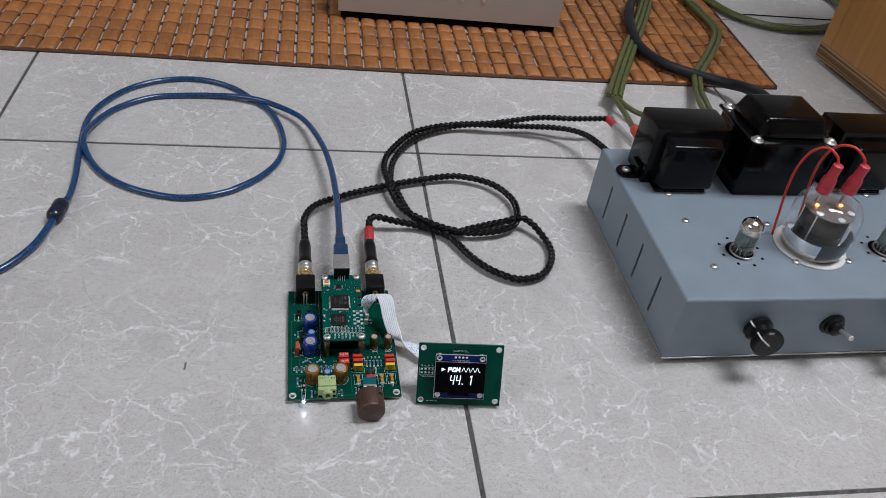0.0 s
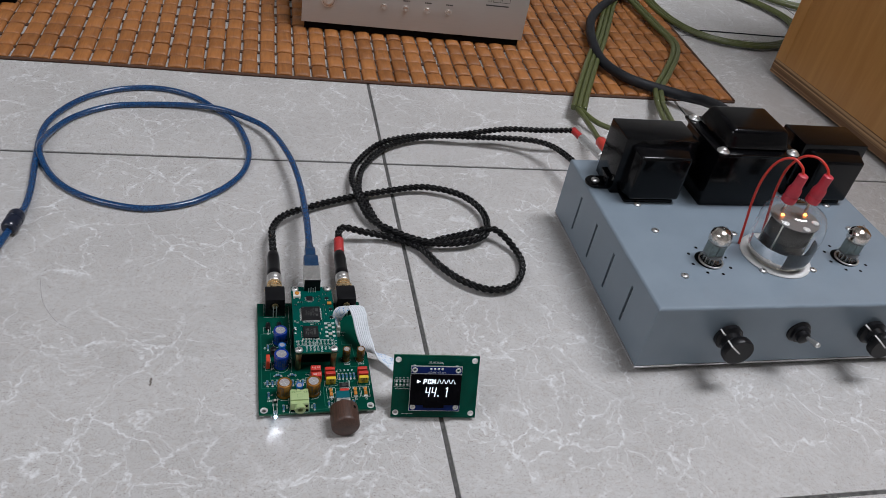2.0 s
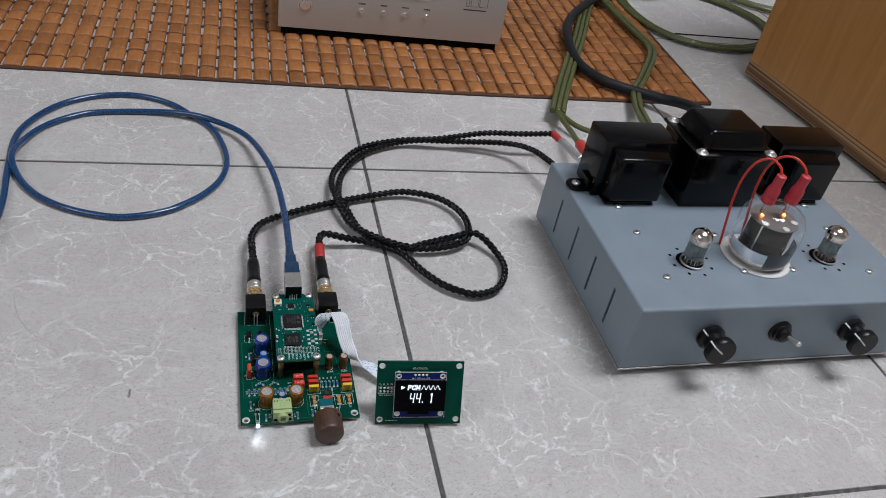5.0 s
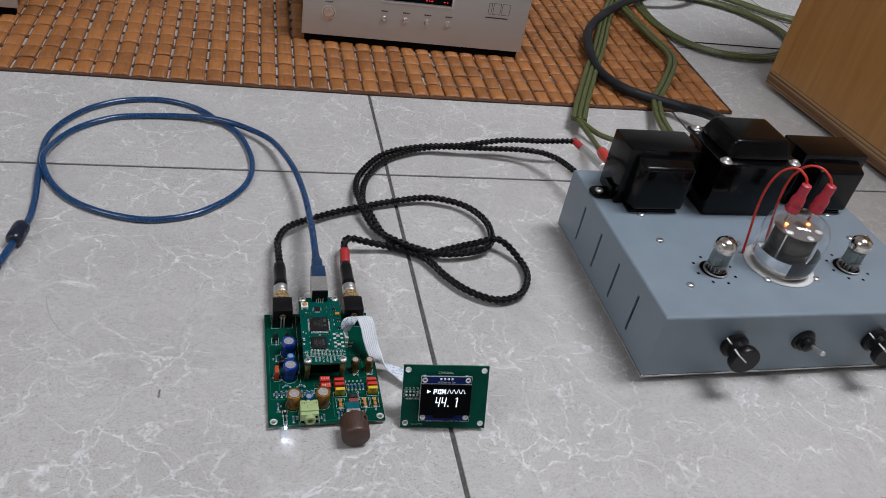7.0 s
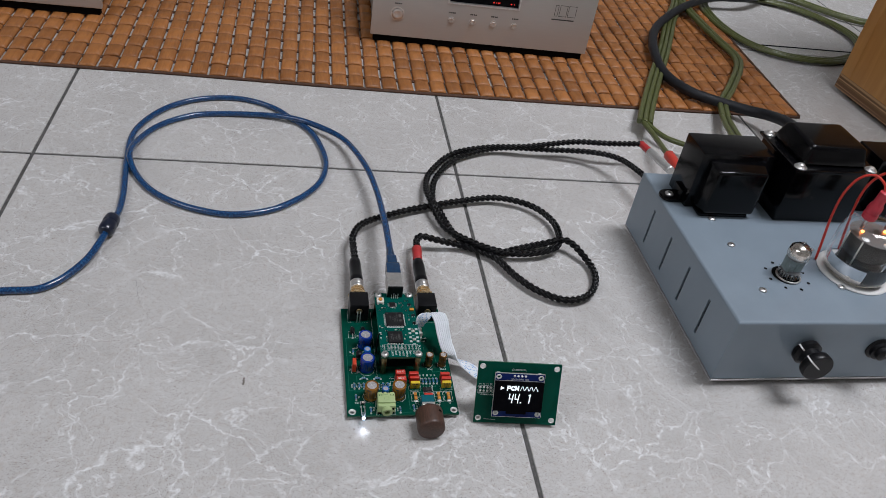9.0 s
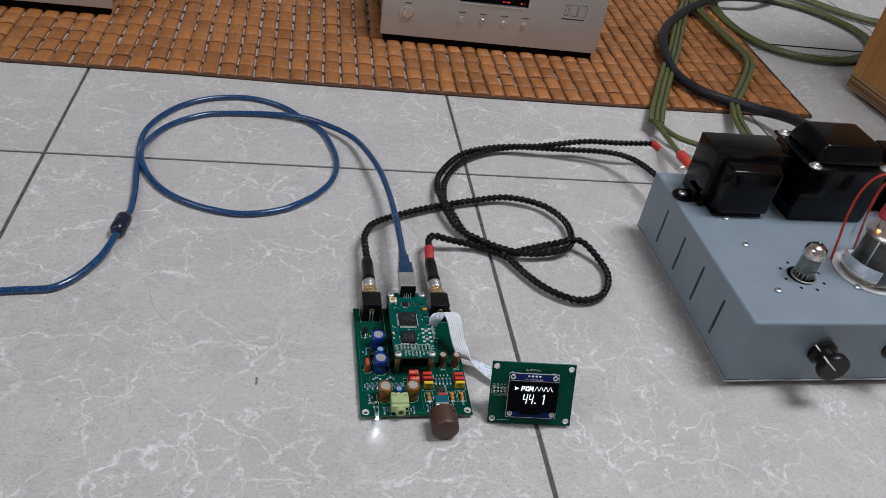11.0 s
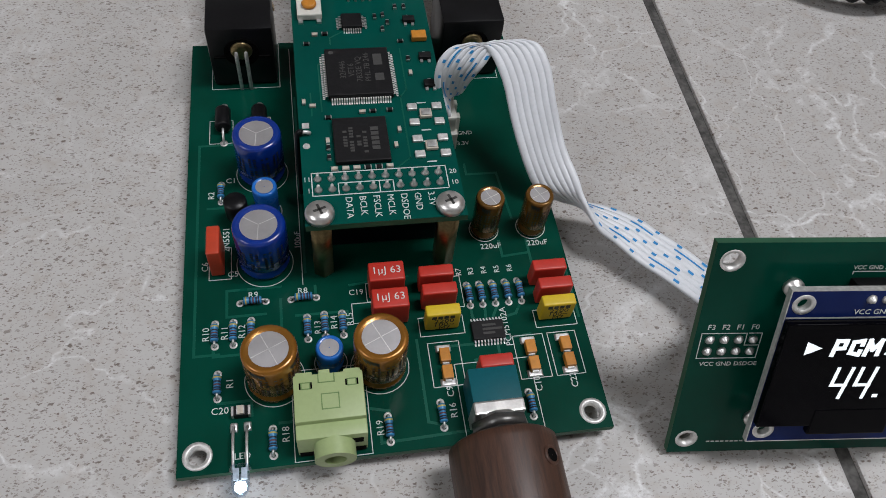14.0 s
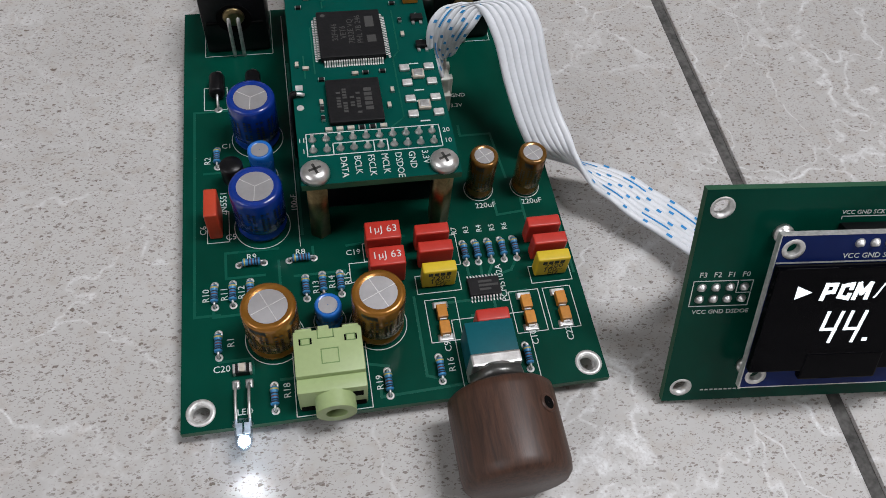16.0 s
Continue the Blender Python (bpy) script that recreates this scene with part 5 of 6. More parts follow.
    cyl(bm, 0.0020, 0, 0.0002, 20, pose((x0 + x1) / 2 + 0.0003, 0.0013, ZB + 0.0044, 90))
    box(bm, x1 - 0.0028, 0.00115, ZB + 0.0044, x1 - 0.0008, 0.00135, ZB + 0.0062)
    for x in (x0 + 0.0010, x1 - 0.0032):
        box(bm, x, 0.0100, ZB + 0.0091, x + 0.0003, 0.0112, ZB + 0.00925)
        box(bm, x + 0.0020, 0.0100, ZB + 0.0091, x + 0.0023, 0.0112, ZB + 0.00925)
    for x, w in ((x0 + 0.0003, 0.0024), (x1 - 0.0032, 0.0029)):
        box(bm, x, 0.00115, ZB + 0.0003, x + w, 0.00135, ZB + 0.0019)
    part("openings", bm, M_SHADE, jack, "dark openings")
    # darker green strips paint the shade along the mould lines
    bm = bmesh.new()
    outline(bm, x0 + 0.0048, 0.0060, x0 + 0.0078, 0.0088, ZB + 0.0092, 0.0002)
    outline(bm, x0 + 0.0014, 0.0100, x0 + 0.0029, 0.0112, ZB + 0.0092, 0.0002)
    outline(bm, x1 - 0.0028, 0.0100, x1 - 0.0013, 0.0112, ZB + 0.0092, 0.0002)
    for u0, v0, u1, v1 in ((0.0044, 0.0110, 0.0072, 0.0110), (0.0044, 0.0110, 0.0044, 0.0126), (0.0072, 0.0110, 0.0072, 0.0126)):
        strip(bm, x0 + u0, v0, x0 + u1, v1, ZB + 0.0092, 0.0002)
    part("mould_line_shade", bm, paint("green_shade_line", (0.16, 0.27, 0.09), 0.5), jack)

    # volume control with its wooden knob
    cx = 0.0570
    bm = bmesh.new()
    box(bm, cx - 0.0046, 0.0046, ZB + 0.0003, cx + 0.0046, 0.0112, ZB + 0.0080, 0.0003)
    pot = part("volume_control", bm, M_TEAL, board, "teal potentiometer body", 40)
    bm = bmesh.new()
    box(bm, cx - 0.0047, 0.0022, ZB + 0.0003, cx + 0.0047, 0.0047, ZB + 0.0081, 0.0004)
    lathe(bm, [(0.0034, 0), (0.0034, 0.0095)], 20, pose(cx, 0.0024, ZB + 0.0056, 90))
    part("bracket", bm, M_CHROME, pot, "steel front bracket")
    bm = bmesh.new()
    lathe(bm, [(0.0046, 0), (0.0055, 0.0004), (0.0055, 0.0020), (0.0046, 0.0024)], 6, pose(cx, 0.0016, ZB + 0.0056, 90, 12))
    part("nut", bm, M_DULLSTEEL, pot, "steel hexagon nut")
    bm = bmesh.new()
    at = pose(cx - 0.0004, -0.0024, 0.0100, 90)
    lathe(bm, [(0.0060, 0.0002), (0.0089, 0.0), (0.0096, 0.0006), (0.0097, 0.002), (0.0097, 0.0142), (0.0094, 0.0158), (0.0086, 0.0167), (0.0001, 0.0169)], 48, at)
    knob = part("knob", bm, M_WALNUT, pot, "dark walnut knob", 50)
    bm = bmesh.new()
    ring(bm, 0.0012, 0.0017, 0.0090, 0.00980, 18, pose(cx, -0.0080, 0.0100, 0, 38, 0))
    # black disc for the shade in the hole; the knob is uncut
    lathe(bm, [(0.0014, 0.00975), (0.0001, 0.00972)], 16, pose(cx, -0.0080, 0.0100, 0, 38, 0), 1, ends=False)
    part("grub_screw", bm, [M_WALNUT, M_SHADE], knob, "dark grub screw hole")

    # phono sockets at the back edge
    for x in (0.0132, 0.0676):
        jx = Matrix.Translation((0, 0.0020, 0))
        bm = bmesh.new()
        box(bm, x - 0.0075, 0.0930, ZB + 0.0002, x + 0.0075, 0.1090, ZB + 0.0172, 0.0010)
        jack = part("phono_socket", bm, M_BLACK, board, "black phono socket block", 40)
        jack.matrix_basis = jx
        # black disc and bars paint recess shade on the solid block
        bm = bmesh.new()
        cyl(bm, 0.0040, 0, 0.0003, 20, pose(x, 0.0930, ZB + 0.0105, 90))
        for s in (-1, 1):
            box(bm, x + s * 0.0050 - 0.0014, 0.0926, ZB + 0.009, x + s * 0.0050 + 0.0014, 0.0930, ZB + 0.0094)
        part("rear_recess_shade", bm, M_SHADE, jack)
        bm = bmesh.new()
        for dx in (-0.0012, 0.0010):
            tube(bm, [(x + dx, 0.0932, ZB + 0.0115), (x + dx, 0.0918, ZB + 0.0105), (x + dx, 0.0918, ZB + 0.008), (x + dx, 0.0918, ZB)], 0.00045, 8, 0.001)
        lathe(bm, [(0.0026, 0.0), (0.0023, 0.0006), (0.0012, 0.0007)], 20, pose(x, 0.0928, ZB + 0.0112, 90), 1)
        part("solder_pin", bm, [M_TIN, M_OLDBRASS], jack, "brass contact and two pins")
        bm = bmesh.new()
        lathe(bm, [(0.0072, 0.1090), (0.0080, 0.1094), (0.0080, 0.1112), (0.0070, 0.1116)], 6, pose(x, 0, 0.0150, -90, 12))
        lathe(bm, [(0.0068, 0.1114), (0.0060, 0.1126), (0.0050, 0.1128), (0.0050, 0.1138), (0.0058, 0.1141), (0.0058, 0.1153), (0.0050, 0.1156), (0.0050, 0.1166), (0.0058, 0.1169), (0.0056, 0.1192)], 28, pose(x, 0, 0.0150, -90))
        part("gold_collar", bm, M_BRASS, jack, "gold-plated nut and collar", 30)
    # ivory plug-in header beside the module
    bm = bmesh.new()
    box(bm, 0.0575, 0.0705, ZB + 0.0002, 0.0608, 0.0835, ZB + 0.0055, 0.0003)
    box(bm, 0.0581, 0.0715, ZB + 0.0050, 0.0604, 0.0825, ZB + 0.0098, 0.0004)
    for k in range(3):
        box(bm, 0.0603, 0.0722 + 0.004 * k, ZB + 0.0030, 0.0612, 0.0738 + 0.004 * k, ZB + 0.0092, 0.0001)
    part("ribbon_header", bm, M_IVORY, board, "ivory nylon plug and header")
    build_module(board)
    return board


def build_module(board):
    """The smaller interface board on brass pillars."""
    x0, x1, y0, y1 = 0.0253, 0.0548, 0.0357, 0.1015
    bm = bmesh.new()
    corners = [(x0 + 0.0027, y0 + 0.0022), (x1 - 0.0030, y0 + 0.0024), (x0 + 0.0027, y1 - 0.0030), (x1 - 0.0030, y1 - 0.0028)]
    plate_with_holes(bm, x0, y0, x1, y1, ZM - 0.0016, ZM, [])
    mod = part("interface_module", bm, [M_PCB2, M_EDGE], board, "teal green interface module on brass pillars")
    mod.matrix_basis = pose(0.0282, 0.0466, 0) @ Matrix.Diagonal((1.045, 1.060, 1, 1)) @ pose(-0.0281, -0.0436, 0)
    for x, y in corners:
        bm = bmesh.new()
        lathe(bm, [(0.0022, ZB + 0.0001), (0.0022, ZM - 0.0017)], 6, pose(x, y, 0, 0, 0, 30))
        part("pillar", bm, M_OLDBRASS, mod, "dull brass pillar")
        bm = bmesh.new()
        screw(bm, pose(x, y, ZM + 0.0001), 0.0027, 0.0019)
        part("screw", bm, [M_CHROME, M_DULLSTEEL], mod, "steel cross-head screw")
    # socket strip below
    bm = bmesh.new()
    box(bm, 0.0262, 0.0430, ZB + 0.0002, 0.0532, 0.0484, ZM - 0.0018, 0.0003)
    part("pin_socket", bm, M_BLACK, mod, "black pin socket under the module")
    # header soldering and legend
    bm = bmesh.new()
    for k in range(10):
        for y in (0.0436, 0.0461):
            lathe(bm, [(0.0008, 0.0), (0.0006, 0.0002), (0.00035, 0.0006), (0.0003, 0.0014), (0.0001, 0.0015)], 10, pose(0.0281 + 0.00252 * k, y, ZM))
    part("solder_joints", bm, M_TIN, mod, "two rows of solder joints")
    bm = bmesh.new()
    z = ZM + 0.00005
    outline(bm, 0.0270, 0.0422, 0.0523, 0.0475, z, 0.0002)
    strip(bm, 0.0318, 0.0422, 0.0318, 0.0449, z, 0.0002)
    strip(bm, 0.0318, 0.0449, 0.0420, 0.0449, z, 0.0002)
    for x in (0.0394, 0.0420):
        strip(bm, x, 0.0422, x, 0.0449, z, 0.0002)
    for k, word in enumerate(("DATA", "BCLK", "FSCLK", "MCLK", "DSDOE", "GND", "3.3V")):
        text(bm, word, 0.0018, pose(0.0326 + 0.00254 * (k + 0.1), 0.0416, z, 0, 0, -90))
    for word, x, y in (("11", 0.0254, 0.0456), ("1", 0.0260, 0.0430), ("20", 0.0528, 0.0456), ("10", 0.0528, 0.0430)):
        text(bm, word, 0.0015, pose(x, y, z))
    for y in (0.0640, 0.0605, 0.0567, 0.0538, 0.0487):
        strip(bm, 0.0492, y, 0.0508, y, z, 0.0003)
    for run in (((43, 47.6), (46, 50), (46, 66)), ((30, 63), (30, 76), (31, 77.5)), ((28, 62), (28, 68)), ((46, 66), (47.5, 68), (47.5, 80)), ((33, 82), (33, 84), (36, 86))):
        for (xa, ya), (xb, yb) in zip(run, run[1:]):
            strip(bm, xa / 1000, ya / 1000, xb / 1000, yb / 1000, ZM + 0.00001, 0.0003, 1, 0.00002)
    text(bm, "RESET", 0.0013, pose(0.0485, 0.1000, z))
    tagged(part("printed_legend", bm, [M_SILK, M_TRACE], mod, "white printed pin names"), kind="stuff")
    # large flat-pack chip
    bm = bmesh.new()
    box(bm, 0.0315, 0.0655, ZM + 0.0003, 0.0446, 0.0788, ZM + 0.0018, 0.0002)
    chip = part("processor_chip", bm, M_CHIP, mod, "large black chip with legs on four sides")
    bm = bmesh.new()
    for p0, q0, p1, q1, out in ((0.0320, 0.0655, 0.0441, 0.0655, (0, -1)), (0.0320, 0.0788, 0.0441, 0.0788, (0, 1)), (0.0315, 0.0660, 0.0315, 0.0783, (-1, 0)), (0.0446, 0.0660, 0.0446, 0.0783, (1, 0))):
        gull_legs(bm, p0, q0, p1, q1, ZM, 25, out, 0, 0.00030, 0.0009)
    tagged(part("leg_row", bm, M_LEG, chip, "bright chip legs"), kind="stuff")
    bm = bmesh.new()
    for word, x, y in (("32F446", 0.0349, 0.0700), ("VET6", 0.0366, 0.0705), ("7B32E VQ", 0.0382, 0.0690), ("PHL 7B 246", 0.0399, 0.0690)):
        text(bm, word, 0.0017, pose(x + 0.0005, y, ZM + 0.0018, 0, 0, 90))
    box(bm, 0.0413, 0.0692, ZM + 0.0018, 0.0431, 0.0712, ZM + 0.00184)
    box(bm, 0.0413, 0.0736, ZM + 0.0018, 0.0431, 0.0768, ZM + 0.00184)
    cyl(bm, 0.0005, ZM + 0.0018, ZM + 0.00182, 12, pose(0.0328, 0.0776, 0))
    part("markings", bm, M_CHIPINK, chip)
    # square leadless chip
    bm = bmesh.new()
    box(bm, 0.0317, 0.0490, ZM + 0.0001, 0.0422, 0.0600, ZM + 0.0012, 0.0002)
    chip = part("logic_chip", bm, M_CHIP, mod, "square black chip with printed rows")
    bm = bmesh.new()
    for x, y, h in ((0.0335, 0.0519, 0.0052), (0.0347, 0.0513, 0.0064), (0.0361, 0.0527, 0.0034), (0.0373, 0.0509, 0.0060)):
        for s in range(int(h / 0.0007)):
            if (s * 7 + int(x * 1e4)) % 5:
                box(bm, x, y + 0.0007 * s, ZM + 0.0012, x + 0.0008, y + 0.0007 * s + 0.0005, ZM + 0.00123)
    for s in range(5):
        box(bm, 0.0389, 0.0516 + 0.0012 * s, ZM + 0.0012, 0.0404, 0.0525 + 0.0012 * s, ZM + 0.00123)
    part("markings", bm, M_CHIPINK, chip)
    # small flat-pack near the back
    bm = bmesh.new()
    box(bm, 0.0358, 0.0862, ZM + 0.0002, 0.0402, 0.0904, ZM + 0.0012, 0.0002)
    gull_legs(bm, 0.0360, 0.0862, 0.0400, 0.0862, ZM, 8, (0, -1), 1, 0.0003)
    gull_legs(bm, 0.0358, 0.0864, 0.0358, 0.0902, ZM, 8, (-1, 0), 1, 0.0003)
    gull_legs(bm, 0.0402, 0.0864, 0.0402, 0.0902, ZM, 8, (1, 0), 1, 0.0003)
    part("usb_chip", bm, [M_CHIP, M_TIN], mod, "small black chip")
    # push button
    bm = bmesh.new()
    box(bm, 0.0265, 0.0896, ZM + 0.0002, 0.0318, 0.0950, ZM + 0.0018, 0.0003)
    but = part("push_button", bm, M_IVORY, mod, "small push button with gold cap")
    bm = bmesh.new()
    cyl(bm, 0.0016, ZM + 0.0018, ZM + 0.0028, 20, pose(0.0292, 0.0926, 0), 0, 0.0003)
    part("cap", bm, M_TANT, but, "amber cap")
    bm = bmesh.new()
    for x in (0.0272, 0.0311):
        box(bm, x - 0.0005, 0.0886, ZM, x + 0.0005, 0.0897, ZM + 0.0005)
    part("solder_tabs", bm, M_TIN, but)
    # amber capacitor and small black transistors
    bm = bmesh.new()
    box(bm, 0.0504, 0.0818, ZM + 0.0001, 0.0536, 0.0842, ZM + 0.0014, 0.0002)
    part("tantalum_capacitor", bm, M_TANT, mod, "amber tantalum capacitor")
    for x, y in ((0.0525, 0.0769), (0.0525, 0.0688), (0.0505, 0.0885)):
        bm = bmesh.new()
        box(bm, x - 0.0013, y - 0.0008, ZM + 0.0001, x + 0.0013, y + 0.0008, ZM + 0.0011, 0.0001)
        for dx, dy in ((-0.0008, -0.0012), (0.0008, -0.0012), (0.0, 0.0012)):
            box(bm, x + dx - 0.0003, y + dy - 0.0004, ZM, x + dx + 0.0003, y + dy + 0.0004, ZM + 0.0004, 0, 1)
        part("regulator", bm, [M_CHIP, M_TIN], mod, "tiny black regulator")
    # two metal-lidded crystals with soldered pads
    for y, near, far in ((0.0607, 0.0586, 0.0627), (0.0524, 0.0504, 0.0543)):
        bm = bmesh.new()
        box(bm, 0.0492, y - 0.0011, ZM + 0.0001, 0.0516, y + 0.0011, ZM + 0.0009, 0.0002)
        box(bm, 0.0495, y - 0.0008, ZM + 0.0009, 0.0513, y + 0.0008, ZM + 0.0011, 0.0001, 1)
        part("crystal", bm, [M_CERAM, M_TIN], mod, "small crystal can")
        for x in (0.0479, 0.0529):
            for q in (near, far):
                bm = bmesh.new()
                box(bm, x - 0.0010, q - 0.0008, ZM, x + 0.0010, q + 0.0008, ZM + 0.0007, 0.0002)
                part("solder_pad", bm, M_PAD, mod, "bright soldered pad")
    # scattered chip parts
    bm = bmesh.new()
    rng = random.Random(11)
    spots = [(26.6, 65.4, "y"), (28.3, 64.3, "x"), (44.7, 57.0, "y"), (43.4, 62.3, "x"), (31.1, 61.0, "x"), (30.6, 55.0, "y"), (30.6, 53.3, "y"), (30.6, 50.9, "y"), (43.6, 53.1, "y"), (29.9, 84.9, "x"), (28.0, 82.1, "x"),
             (47.9, 82.0, "x"), (48.9, 76.6, "y"), (48.9, 72.4, "y"), (37.9, 62.1, "x"), (40.0, 62.2, "x"), (44.5, 86.0, "y"), (45.8, 88.0, "y"), (45.0, 90.5, "y"), (43.2, 90.0, "y"), (32.0, 85.0, "x"), (48.0, 93.0, "y"), (50.0, 93.0, "y")]
    spots += [(31.4 + 2.08 * k, 48.1, "x") for k in range(6)]
    for x, y, along in spots:
        x, y = x / 1000, y / 1000
        d = (0.0013, 0.0007) if along == "x" else (0.0007, 0.0013)
        smd(bm, x, y, ZM + 0.0001, *d, 0.0005, rng.choice((0, 2)), 1, along)
    tagged(part("chip_part", bm, [M_CHIP, M_TIN, M_CERAM], mod, "scattered tiny chip parts"), kind="stuff")
    bm = bmesh.new()
    box(bm, 0.0259, 0.0587, ZM, 0.0273, 0.0601, ZM + 0.0001)
    cyl(bm, 0.0007, ZM, ZM + 0.0001, 14, pose(0.0265, 0.0542, 0))
    tube(bm, [(0.0274, 0.0571, ZM + 0.0004), (0.0265, 0.0571, ZM + 0.0009), (0.0256, 0.0571, ZM + 0.0008)], 0.0004, 8, 0.0005)
    part("test_pads", bm, M_PAD, mod, "bright test pads")
    bm = bmesh.new()
    tube(bm, [(0.0259, 0.0571, ZM + 0.0009), (0.0251, 0.0571, ZM + 0.0007), (0.0248, 0.0570, ZM - 0.003), (0.0247, 0.0568, ZB + 0.0005)], 0.0006, 8, 0.001)
    part("jumper_wire", bm, M_BLACK, mod, "thin black jumper wire")
    # data socket
    bm = bmesh.new()
    box(bm, 0.0345, 0.0978, ZM + 0.0010, 0.0465, 0.1135, ZM + 0.0112, 0.0003)
    usb = part("data_socket", bm, M_CHROME, mod, "steel shelled square data socket")
    bm = bmesh.new()
    box(bm, 0.0347, 0.0968, ZM + 0.0001, 0.0463, 0.0981, ZM + 0.0108, 0.0002)
    part("back_face", bm, M_BLACK, usb, "black plastic back")
    bm = bmesh.new()
    for k in range(4):
        x = 0.0380 + 0.0016 * k
        box(bm, x - 0.0003, 0.0962, ZM + 0.0005, x + 0.0003, 0.0969, ZM + 0.0030 + 0.0012 * (k % 2))
        box(bm, x - 0.0003, 0.0955, ZM, x + 0.0003, 0.0966, ZM + 0.0006)
    part("pins", bm, M_TIN, usb, "four bent pins")


build_audio_board()


# ---- display board ----
DAT = Matrix.Translation((0.0884, -0.0050, 0.0013)) @ pose(0, 0, 0, 0, 0, -7.1) @ pose(0, 0, 0, 90 - 25.5) @ pose(0, 0, 0, 0, 0, 2.0) @ Matrix.Diagonal((1.033, 1, 1, 1))
DW, DH = 0.0595, 0.0462


def build_display():
    """Built flat, u to the right, v upwards, then leant back."""
    dis = thing("display_board", "small green display board propped up on tiles", "circuit board", at=DAT)
    t = 0.0016
    holes = [(x, y, 0.0016) for x in (0.0044, 0.0562) for y in (0.0034, DH - 0.0034)]
    bm = bmesh.new()
    plate_with_holes(bm, 0.0013, 0, DW, DH, -t, 0, holes)
    part("board", bm, [M_PCB, M_EDGE], dis, "glossy green board")
    for x, y, r in holes:
        bm = bmesh.new()
        ring(bm, r, r * 1.3, 0, 0.00006, 24, pose(x, y, 0))
        ring(bm, r * 0.96, r, -t, 0.00005, 24, pose(x, y, 0))
        part("hole_ring", bm, M_PAD, dis, "tinned mounting hole ring")
    # eight-pin connector soldering with its legend
    bm = bmesh.new()
    for k in range(4):
        for v in (0.0267, 0.0242):
            lathe(bm, [(0.0009, 0), (0.0007, 0.0003), (0.0004, 0.0007), (0.0001, 0.0010)], 10, pose(0.0040 + 0.0025 * k, v, 0))
    part("solder_joints", bm, M_TIN, dis, "two rows of solder joints")
    bm = bmesh.new()
    z = 0.00004
    for a, b, c, d in ((2.4, 22.7, 2.4, 28.1), (2.4, 28.1, 10.2, 28.1), (10.2, 28.1, 10.2, 25.5), (10.2, 25.5, 12.8, 25.5), (12.8, 25.5, 12.8, 22.7), (12.8, 22.7, 2.4, 22.7), (10.6, 28.1, 12.8, 28.1), (12.8, 28.1, 12.8, 25.9),
                       (24.9, 40.6, 35, 40.6), (24.9, 40.6, 24.9, 40.1), (35, 40.6, 35, 40.1)):
        strip(bm, a / 1000, b / 1000, c / 1000, d / 1000, z)
    for word, u, v, size in (("F3", 3.1, 28.9, 1.5), ("F2", 5.6, 28.9, 1.5), ("F1", 8.1, 28.9, 1.5), ("F0", 10.6, 28.9, 1.5), ("VCC GND DSDOE", 3.2, 21.0, 1.25), ("VCC GND SCK SDA", 24.7, 41.0, 1.1)):
        text(bm, word, size / 1000, pose(u / 1000, v / 1000, z))
    for k in range(9):
        strip(bm, 0.0084 + 0.0009 * k, 0.0026, 0.0087 + 0.0009 * k, 0.0026, z, 0.00032)
    part("printed_legend", bm, M_SILK, dis, "white printed legend")
    # pillars that hold the screen
    ou, ov, oz = 0.0127, 0.0071, 0.0048
    ow, oh = 0.0345, 0.0330
    for u in (0.0155, 0.0443):
        for v in (0.0087, 0.0377):
            bm = bmesh.new()
            lathe(bm, [(0.0017, 0), (0.0017, 0.0008), (0.0012, 0.0010), (0.0011, 0.0016), (0.0001, 0.0018)], 18, pose(u, v, 0))
            part("screw", bm, M_CHROME, dis, "small steel screw")
    # connector behind, on which the board leans
    bm = bmesh.new()
    box(bm, 0.0065, 0.0200, -0.0085, 0.0170, 0.0275, -t - 0.0001, 0.0004)
    part("rear_connector", bm, M_IVORY, dis, "ivory connector behind the board")
    for x, y in ((0.0240, 0.0034), (0.0440, 0.0034)):
        bm = bmesh.new()
        ring(bm, 0.0014, 0.0024, -0.0087, -t - 0.0001, 6, pose(x, y, 0))
        lathe(bm, [(0.0015, -0.0030), (0.0001, -0.0031)], 12, pose(x, y, 0), ends=False)
        part("rear_pillar", bm, M_CHROME, dis, "steel pillar behind the board")
    # screen module
    bm = bmesh.new()
    hs = [(ou + 0.0026, ov + 0.0028, 0.0011), (ou + ow - 0.0026, ov + 0.0028, 0.0011), (ou + 0.0026, ov + oh - 0.0028, 0.0011), (ou + ow - 0.0026, ov + oh - 0.0028, 0.0011)]
    plate_with_holes(bm, ou, ov, ou + ow, ov + oh, oz - 0.0012, oz, hs)
    mod = part("screen_module", bm, [M_NAVY, M_PAD], dis, "navy blue module with a black screen")
    for x, y, r in hs:
        bm = bmesh.new()
        ring(bm, r, r * 1.75, oz, oz + 0.00008, 24, pose(x, y, 0))
        part("hole_ring", bm, M_PAD, mod, "tinned hole ring")
    for k in range(4):
        bm = bmesh.new()
        lathe(bm, [(0.0009, 0), (0.0007, 0.0003), (0.0003, 0.0008), (0.0001, 0.0010)], 10, pose(ou + ow / 2 + 0.00254 * (k - 1.5), ov + oh - 0.0019, oz))
        part("pin_joint", bm, M_PAD, mod)
    bm = bmesh.new()
    text(bm, "VCC GND SCL SDA", 0.0014, pose(ou + ow / 2, ov + oh - 0.0048, oz + 0.00004), align="CENTER")
    part("printed_legend", bm, M_SILK, mod)
    bm = bmesh.new()
